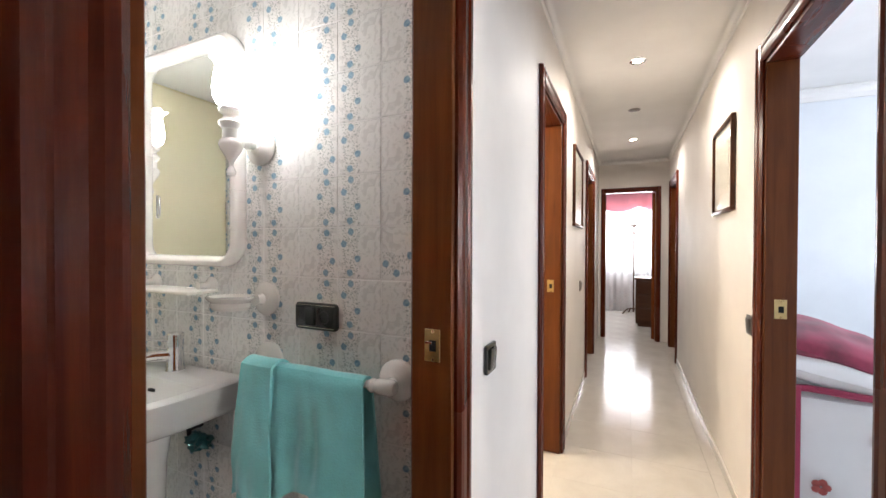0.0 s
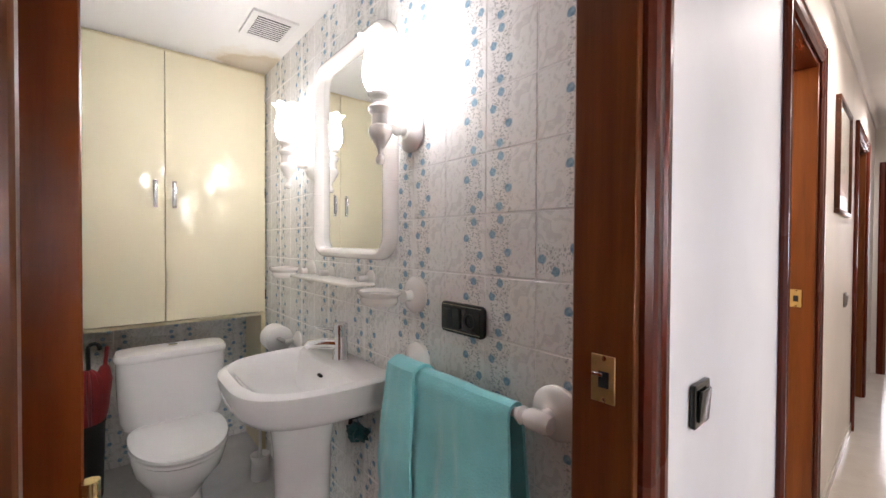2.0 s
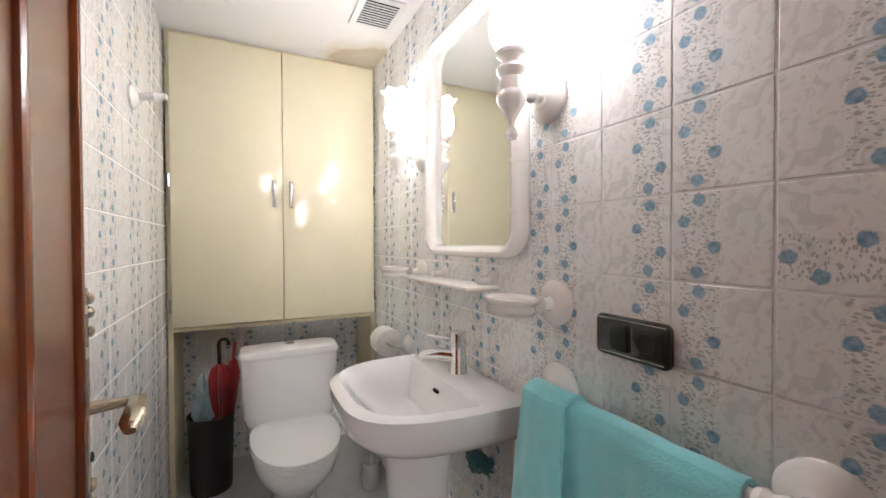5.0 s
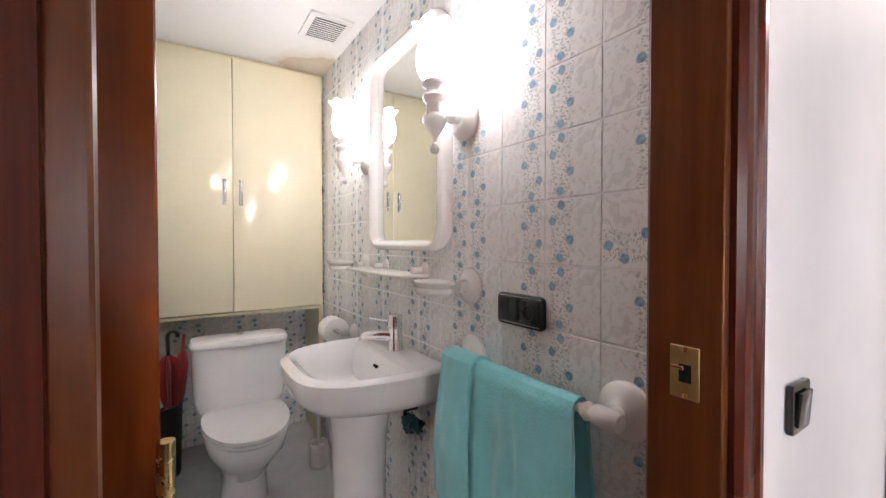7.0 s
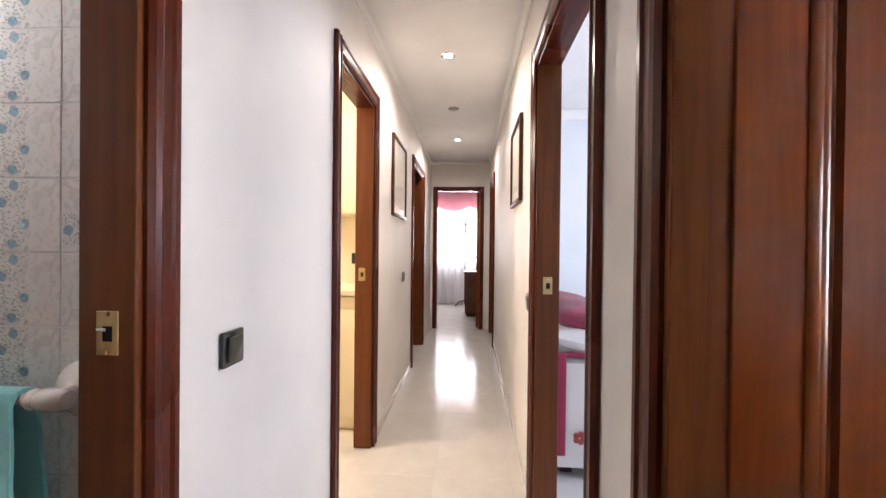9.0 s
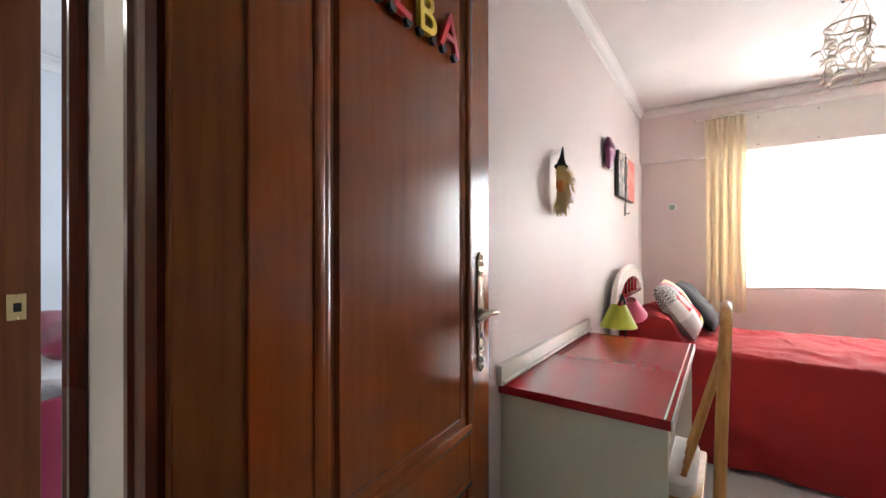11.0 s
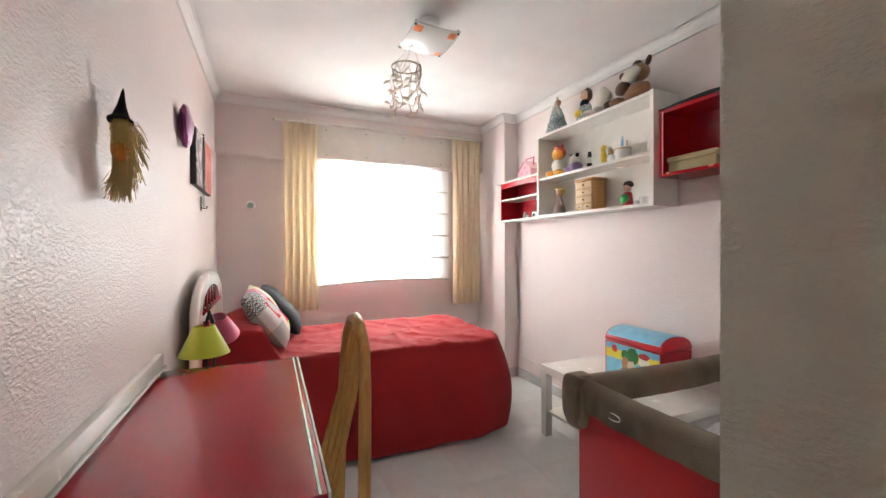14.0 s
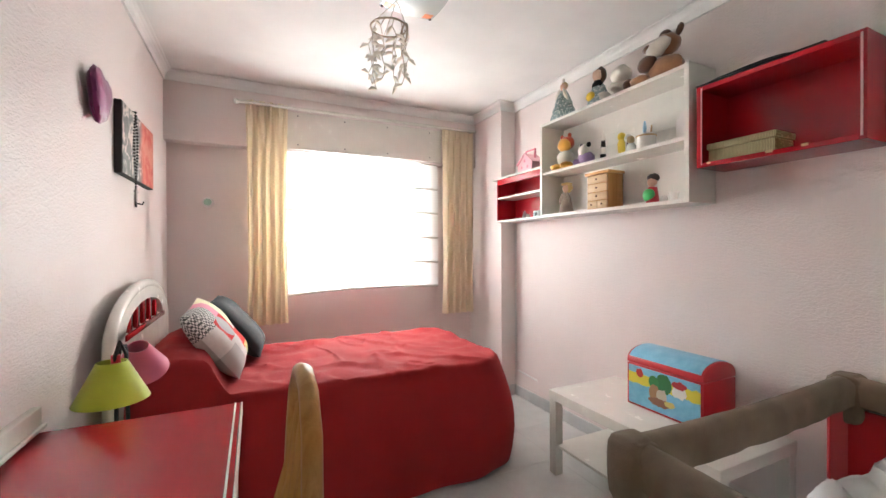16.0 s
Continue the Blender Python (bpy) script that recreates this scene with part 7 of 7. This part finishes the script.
def padded(a, b, r=0.036, drop=0.062):
    """A padded rail: a fat rounded bar with cloth hanging below it."""
    a, b = Vector(a), Vector(b)
    d = (b - a).normalized()
    side = Vector((-d.y, d.x, 0))
    bm = bmesh.new()
    prof = [(r * math.cos(t), r * 0.9 * math.sin(t)) for t in [math.pi * i / 10 for i in range(11)]] + [(-r * 0.95, -drop), (-r * 0.3, -drop - 0.012), (r * 0.3, -drop - 0.012), (r * 0.95, -drop)]
    rings = []
    for i in range(41):
        k = i / 40
        wr = 1 + 0.10 * noise.noise(Vector((k * 22, a.x, a.y))) + 0.04 * math.sin(k * 60)
        rings.append([bm.verts.new(a + (b - a) * k + side * u * wr + Vector((0, 0, v * (1 if v > 0 else 1 + 0.06 * noise.noise(Vector((k * 9, 1, 2)))) - 0.012 * math.sin(math.pi * k)))) for u, v in prof])
    for p, q in zip(rings, rings[1:]):
        for i in range(len(prof)):
            bm.faces.new((p[i], p[(i + 1) % len(prof)], q[(i + 1) % len(prof)], q[i]))
    bm.faces.new(rings[0])
    bm.faces.new(rings[-1])
    bmesh.ops.recalc_face_normals(bm, faces=bm.faces[:])
    return bm


for a, b in (((CX1, CY1, CZ), (CX1, CY0, CZ)), ((CX0, CY1, CZ), (CX0, CY0, CZ)), ((CX0, CY1, CZ), (CX1, CY1, CZ)), ((CX0, CY0, CZ), (CX1, CY0, CZ))):
    part("padded_rail", padded(a, b), "brown_fabric", co, "wrinkled brown padded rail")
for x in (CX0, CX1):
    for y in (CY0, CY1):
        pad = blob(0.050, 0.050, 0.090, None, None, 0.0, 32, 24)
        for v in pad.verts:
            k = 1 + 0.10 * noise.noise(v.co * 26 + Vector((x * 5, y * 7, 0))) + 0.05 * noise.noise(v.co * 60)
            sq = [math.copysign(abs(c / r) ** 0.45 * r, c) for c, r in zip(v.co, (0.050, 0.050, 0.090))]
            v.co = Vector((x + sq[0] * 0.95 * k, y + sq[1] * 0.95 * k, CZ - 0.050 + sq[2] * k))
        part("corner_pad", pad, "brown_fabric", co)
        part("leg", tube([(x, y, 0.002), (x, y, 0.13)], 0.018, 10), "grey_metal", co)
zl = CZ - 0.085
M["mesh_net"] = thin_cloth("mesh_net", (0.80, 0.78, 0.76), 0.84, 0.4)
part("end_wall", box(CX0, CX1, CY1 - 0.006, CY1 + 0.006, 0.10, zl, 0.003), "red_fabric", co)
part("end_wall", box(CX0, CX1, CY0 - 0.006, CY0 + 0.006, 0.10, zl, 0.003), "red_fabric", co)
for x in (CX0, CX1):
    part("side_net", sheet(lambda u, v: Vector((x, CY0 + 0.14 + (CY1 - CY0 - 0.28) * u, 0.22 + (zl - 0.22) * v)), 4, 4), "mesh_net", co, "see-through net side")
    for y0, y1 in ((CY0, CY0 + 0.14), (CY1 - 0.14, CY1)):
        part("side_panel", box(x - 0.005, x + 0.005, y0, y1, 0.10, zl, 0.002, 1), "red_fabric", co)
    part("side_panel", box(x - 0.005, x + 0.005, CY0 + 0.14, CY1 - 0.14, 0.10, 0.22, 0.002, 1), "red_fabric", co)
part("floor_pad", box(CX0 + 0.01, CX1 - 0.01, CY0 + 0.01, CY1 - 0.01, 0.22, 0.26, 0.01), "brown_fabric", co)
part("logo_mark", tube([(1.985 + 0.026 * math.cos(a), CY1 + 0.0365, CZ - 0.036 + 0.010 * math.sin(a)) for a in [math.tau * i / 24 for i in range(24)]], 0.0016, 6, None, True), "white_plastic", co, "small pale woven mark")


def bedding(u, v):
    x, y = CX0 + 0.03 + (CX1 - CX0 - 0.06) * u, CY0 + 0.03 + (CY1 - CY0 - 0.10) * v
    k = math.sin(math.pi * min(1, max(0, u))) * math.sin(math.pi * min(1, max(0, v)))
    z = 0.27 + 0.39 * k ** 0.45 + 0.08 * noise.noise(Vector((x * 6, y * 6, 1))) * k + 0.30 * max(0, 0.16 - abs(noise.noise(Vector((x * 7 + y * 3, y * 6, 5))))) * k
    return Vector((x, y, z))


solo("white_bedding", sheet(bedding, 90, 120), "white_sheet", "crumpled white bedding heaped in the travel cot", "bedding")

# ---- rooms seen through the doorways ----
# kitchen units
M["kitchen_front"] = paint("kitchen_front", (0.76, 0.66, 0.46), 0.3, 30, 0.05, 0.03)
kc = thing("kitchen_unit", "cream kitchen base unit with drawers", "cabinet", pose(0, 3.02, 0))
part("carcass", box(-1.10, -0.102, 0.02, 0.57, 0.10, 0.88, 0.002, 1), "kitchen_front", kc)
part("plinth", box(-1.10, -0.102, 0.06, 0.56, 0.001, 0.10), "kitchen_front", kc)
for x0, x1 in ((-0.598, -0.106), (-1.096, -0.604)):
    part("drawer_front", box(x0, x1, 0.0, 0.018, 0.795, 0.872, 0.003), "kitchen_front", kc)
    part("door_front", box(x0, x1, 0.0, 0.018, 0.105, 0.788, 0.003), "kitchen_front", kc)
solo("worktop", box(-1.12, -0.102, 2.99, 3.595, 0.881, 0.918, 0.005), "kitchen_front", "cream laminate kitchen worktop on the base units", "worktop")
ks = thing("kitchen_socket", "black socket on the tiled kitchen wall", "socket", pose(-0.30, 3.597, 1.10))
part("plate", box(-0.045, 0.045, -0.010, 0.0, -0.042, 0.042, 0.004), "black_gloss", ks)
part("cup", lathe([(0.02, 0), (0.02, 0.004), (0.016, 0.004), (0, 0.001)], 16, pose(0, -0.0095, 0, 90)), "dark_hole", ks)
ku = thing("kitchen_wall_unit", "cream kitchen wall unit", "cabinet", pose(0, 3.28, 0))
part("carcass", box(-1.10, -0.102, 0.02, 0.31, 1.42, 2.12, 0.002, 1), "kitchen_front", ku)
for x0, x1 in ((-0.598, -0.106), (-1.096, -0.604)):
    part("door_front", box(x0, x1, 0.0, 0.018, 1.425, 2.115, 0.003), "kitchen_front", ku)

# bed in the white bedroom
M["flower_print"] = plain("flower_print", (0.34, 0.07, 0.06), 0.8, 0.4)
M["maroon"] = cloth("maroon", (0.28, 0.018, 0.06), 300, 0.15)
wb2 = thing("white_bed", "bed with a white flowered quilt and maroon blanket", "bed", pose(0, 0, 0))


def quilt(u, v):
    # down the near side, then over the top
    x = 1.005 + 1.75 * u
    s = v * 1.5
    wob = 0.012 * noise.noise(Vector((u * 9, v * 5, 3)))
    if s < 0.52:
        return Vector((x, 2.63 + wob, 0.06 + s))
    if s < 0.58:
        a = (s - 0.52) / 0.06 * math.pi / 2
        return Vector((x, 2.63 + 0.04 * (1 - math.cos(a)) + wob, 0.58 + 0.04 * math.sin(a)))
    return Vector((x, 2.67 + (s - 0.58), 0.62 + wob))


part("quilt", sheet(quilt, 40, 50, 0.012), "white_sheet", wb2)
part("mattress", box(1.01, 2.75, 2.66, 3.55, 0.30, 0.60, 0.03), "white_sheet", wb2)
part("base", box(1.02, 2.74, 2.68, 3.54, 0.06, 0.30, 0.01), "dark_wood", wb2)
for x in (1.10, 2.65):
    part("foot", box(x - 0.03, x + 0.03, 2.70, 2.76, 0.001, 0.06), "dark_wood", wb2)
part("blanket", box(1.008, 1.075, 2.606, 2.622, 0.13, 0.66, 0.006), "maroon", wb2, "maroon blanket edge hanging down")
part("blanket_fold", tube([(1.01 + 0.09 * i, 2.625 + 0.006 * math.sin(i * 1.9), 0.640 + 0.008 * math.sin(i * 1.3)) for i in range(9)], 0.016, 8), "maroon", wb2, "maroon blanket edge folded under the pillow")
rng = random.Random(11)
for k in range(9):
    x, z = 1.15 + 0.16 * k + rng.uniform(-0.04, 0.04), (0.22, 0.46)[k % 2] + rng.uniform(-0.04, 0.04)
    b = bmesh.new()
    for q in range(5):
        lathe([(0, 0.002), (0.013, 0.0015), (0.017, 0)], 8, Matrix.Translation((x + 0.02 * math.cos(q * 1.256), 2.612, z + 0.02 * math.sin(q * 1.256))) @ pose(0, 0, 0, 90), b)
    part("printed_flower", b, "flower_print", wb2)
solo("white_pillow", pillow(0.55, 0.40, 0.16, 5), "white_sheet", "plump white pillow at the head of the bed", "pillow", Matrix.Translation((1.28, 2.80, 0.72)) @ pose(0, 0, 0, 10, 12, 0))
M["maroon_print"] = cloth("maroon_print", (0.21, 0.014, 0.045), 12, 0.7)
solo("maroon_cushion", pillow(0.46, 0.42, 0.13, 8), "maroon_print", "maroon printed cushion on top of the pillow", "cushion", Matrix.Translation((1.25, 2.82, 0.815)) @ pose(0, 0, 0, 14, 17, 0))
w2 = thing("window_2", "white framed bedroom window", "window", kind="structure")
for y0, y1, z0, z1 in ((2.052, 3.148, 1.052, 1.10), (2.052, 3.148, 2.10, 2.148), (2.052, 2.10, 1.10, 2.10), (3.10, 3.148, 1.10, 2.10), (2.575, 2.625, 1.10, 2.10)):
    part("window_frame", box(3.52, 3.57, y0, y1, z0, z1, 0.004), "white_gloss", w2)

# far bedroom: window with sheer curtains and a pink valance, dressing table, coat stand
w3 = thing("window_3", "white framed far bedroom window", "window", kind="structure")
for x0, x1, z0, z1 in ((-0.548, 0.998, 0.852, 0.90), (-0.548, 0.998, 2.05, 2.098), (-0.548, -0.50, 0.90, 2.05), (0.95, 0.998, 0.90, 2.05), (0.20, 0.25, 0.90, 2.05)):
    part("window_frame", box(x0, x1, 8.97, 9.02, z0, z1, 0.004), "white_gloss", w3)


def sheer_at(u, v):
    x = -0.75 + 1.95 * u
    return Vector((x, 8.846 + 0.018 * math.sin(u * 95) + 0.006 * math.sin(u * 41 + v), 2.316 - 2.312 * v))


solo("sheer_curtain", sheet(sheer_at, 160, 8), "sheer", "white sheer curtain to the floor before the far window", "curtain")


def valance_at(u, v):
    x = -0.80 + 2.05 * u
    drop = 0.30 + 0.10 * abs(math.sin(u * math.pi * 3))
    return Vector((x, 8.822 + 0.006 * math.sin(u * 70), 2.33 - drop * v))


solo("pink_valance", sheet(valance_at, 140, 8, 0.003), "pink_valance", "pink scalloped valance over the far window", "valance")
solo("far_curtain_rod", tube([(-0.85, 8.84, 2.325), (1.30, 8.84, 2.325)], 0.014, 10), "dark_wood", "dark curtain rod over the far window", "curtain rod")
dt = thing("dressing_table", "dark wooden dressing table with drawers and a mirror", "dressing table", pose(0, 0, 0))
part("carcass", box(0.50, 1.30, 7.36, 7.80, 0.05, 0.74, 0.004), "dark_wood", dt)
part("top", box(0.48, 1.32, 7.34, 7.82, 0.741, 0.770, 0.005), "dark_wood", dt)
part("plinth", box(0.53, 1.27, 7.39, 7.78, 0.001, 0.05), "dark_wood", dt)
for z in (0.08, 0.30, 0.52):
    d = part("drawer", box(0.53, 1.27, 7.348, 7.3595, z, z + 0.20, 0.004), "dark_wood", dt)
    part("knob", lathe([(0, 0), (0.008, 0), (0.014, 0.012), (0, 0.02)], 12, pose(0.90, 7.348, z + 0.1, 90)), "brass", d)
cs = thing("coat_stand", "dark metal coat stand with curled hooks", "coat stand", pose(0.485, 8.55, 0))
part("pole", tube([(0, 0, 0.05), (0, 0, 1.70)], 0.014, 10), "dark_wood", cs)
for k in range(4):
    a = k * math.pi / 2 + 0.4
    c, s = math.cos(a), math.sin(a)
    part("foot", tube([(0, 0, 0.12), (0.12 * c, 0.12 * s, 0.10), (0.20 * c, 0.20 * s, 0.015)], 0.011, 8), "dark_wood", cs)
    part("hook", tube([(0, 0, 1.52), (0.10 * c, 0.10 * s, 1.50), (0.20 * c, 0.20 * s, 1.57), (0.18 * c, 0.18 * s, 1.64)], 0.010, 8), "dark_wood", cs)
    part("upper_hook", tube([(0, 0, 1.62), (0.08 * c, 0.08 * s, 1.67), (0.16 * c, 0.16 * s, 1.74)], 0.009, 8), "dark_wood", cs)

# ---- wall tiles of the bathroom, one by one ----
P = 0.1555


def tile_mesh(name):
    bm = box(-P / 2 + 0.0015, P / 2 - 0.0015, -0.004, 0.004, -P / 2 + 0.0015, P / 2 - 0.0015)
    front = [e for e in bm.edges if all(v.co.y < 0 for v in e.verts)]
    bmesh.ops.bevel(bm, geom=front, offset=0.0018, segments=1, affect="EDGES")
    me = bpy.data.meshes.new(name)
    bm.to_mesh(me)
    bm.free()
    me.materials.append(M["tile"])
    return me


tile_me = tile_mesh("tile")
walls_ = {o.name: o for o in scene.objects}


def lay(parent, origin, along, turn, n, rows, z_line, odd=0, across=()):
    rng = random.Random(parent.name)
    for i in range(n):
        for j in range(rows):
            ob = new("wall_tile", tile_me)
            ob.parent = parent
            p = Vector(origin) + Vector(along) * (P * (i + 0.5)) + Vector((0, 0, z_line + P * (j + 0.5)))
            flip = -90 if (i, j) in across else 180 if (i + odd) % 2 else 0
            ob.matrix_world = Matrix.Translation(p) @ pose(0, 0, 0, 0, 0, turn) @ pose(0, 0, 0, 0, flip, 0) @ pose(0, 0, 0, rng.uniform(-0.12, 0.12), 0, rng.uniform(-0.12, 0.12))


# the joints fall on x = -0.276 and z = 1.178
lay(walls_["wall_bath_right"], (-0.276 + P, 1.311, 0), (-1, 0, 0), 0, 16, 15, 1.178 - 8 * P, 1, ((0, 8),))
lay(walls_["wall_bath_left"], (-0.12, 0.284, 0), (-1, 0, 0), 180, 16, 15, 1.178 - 8 * P)
lay(walls_["wall_bath_back"], (-2.584, 0.292, 0), (0, 1, 0), 90, 7, 6, 1.178 - 8 * P)


# ---- floor tiles ----
def floor_tiles(parent, x0, x1, y0, y1, size, mat):
    meshes = {}
    rng = random.Random(parent.name)
    nx, ny = math.ceil((x1 - x0) / size - 1e-6), math.ceil((y1 - y0) / size - 1e-6)
    for i in range(nx):
        for j in range(ny):
            a, b = x0 + i * size, y0 + j * size
            w, h = min(size, x1 - a), min(size, y1 - b)
            key = (round(w, 3), round(h, 3))
            if key not in meshes:
                bm = box(-w / 2 + 0.0004, w / 2 - 0.0004, -h / 2 + 0.0004, h / 2 - 0.0004, -0.004, 0.0)
                edge = [e for e in bm.edges if all(v.co.z > -0.001 for v in e.verts)]
                bmesh.ops.bevel(bm, geom=edge, offset=0.0006, segments=1, affect="EDGES")
                me = bpy.data.meshes.new("floor_tile")
                bm.to_mesh(me)
                bm.free()
                me.materials.append(M[mat])
                meshes[key] = me
            ob = new("floor_tile", meshes[key])
            ob.parent = parent
            ob.matrix_world = Matrix.Translation((a + w / 2, b + h / 2, 0)) @ pose(0, 0, 0, rng.uniform(-0.06, 0.06), rng.uniform(-0.06, 0.06), 0)


floor_tiles(walls_["floor_hall"], 0.0, 0.92, -1.0, 6.40, 0.40, "hall_floor")
floor_tiles(walls_["floor_hall"], -0.8, 0.92, 6.40, 8.94, 0.40, "hall_floor")
floor_tiles(walls_["floor_pink_room"], 0.92, 4.80, -1.29, 1.25, 0.40, "room_floor")
floor_tiles(walls_["floor_rooms_right"], 0.92, 3.5, 1.41, 4.3, 0.40, "room_floor")
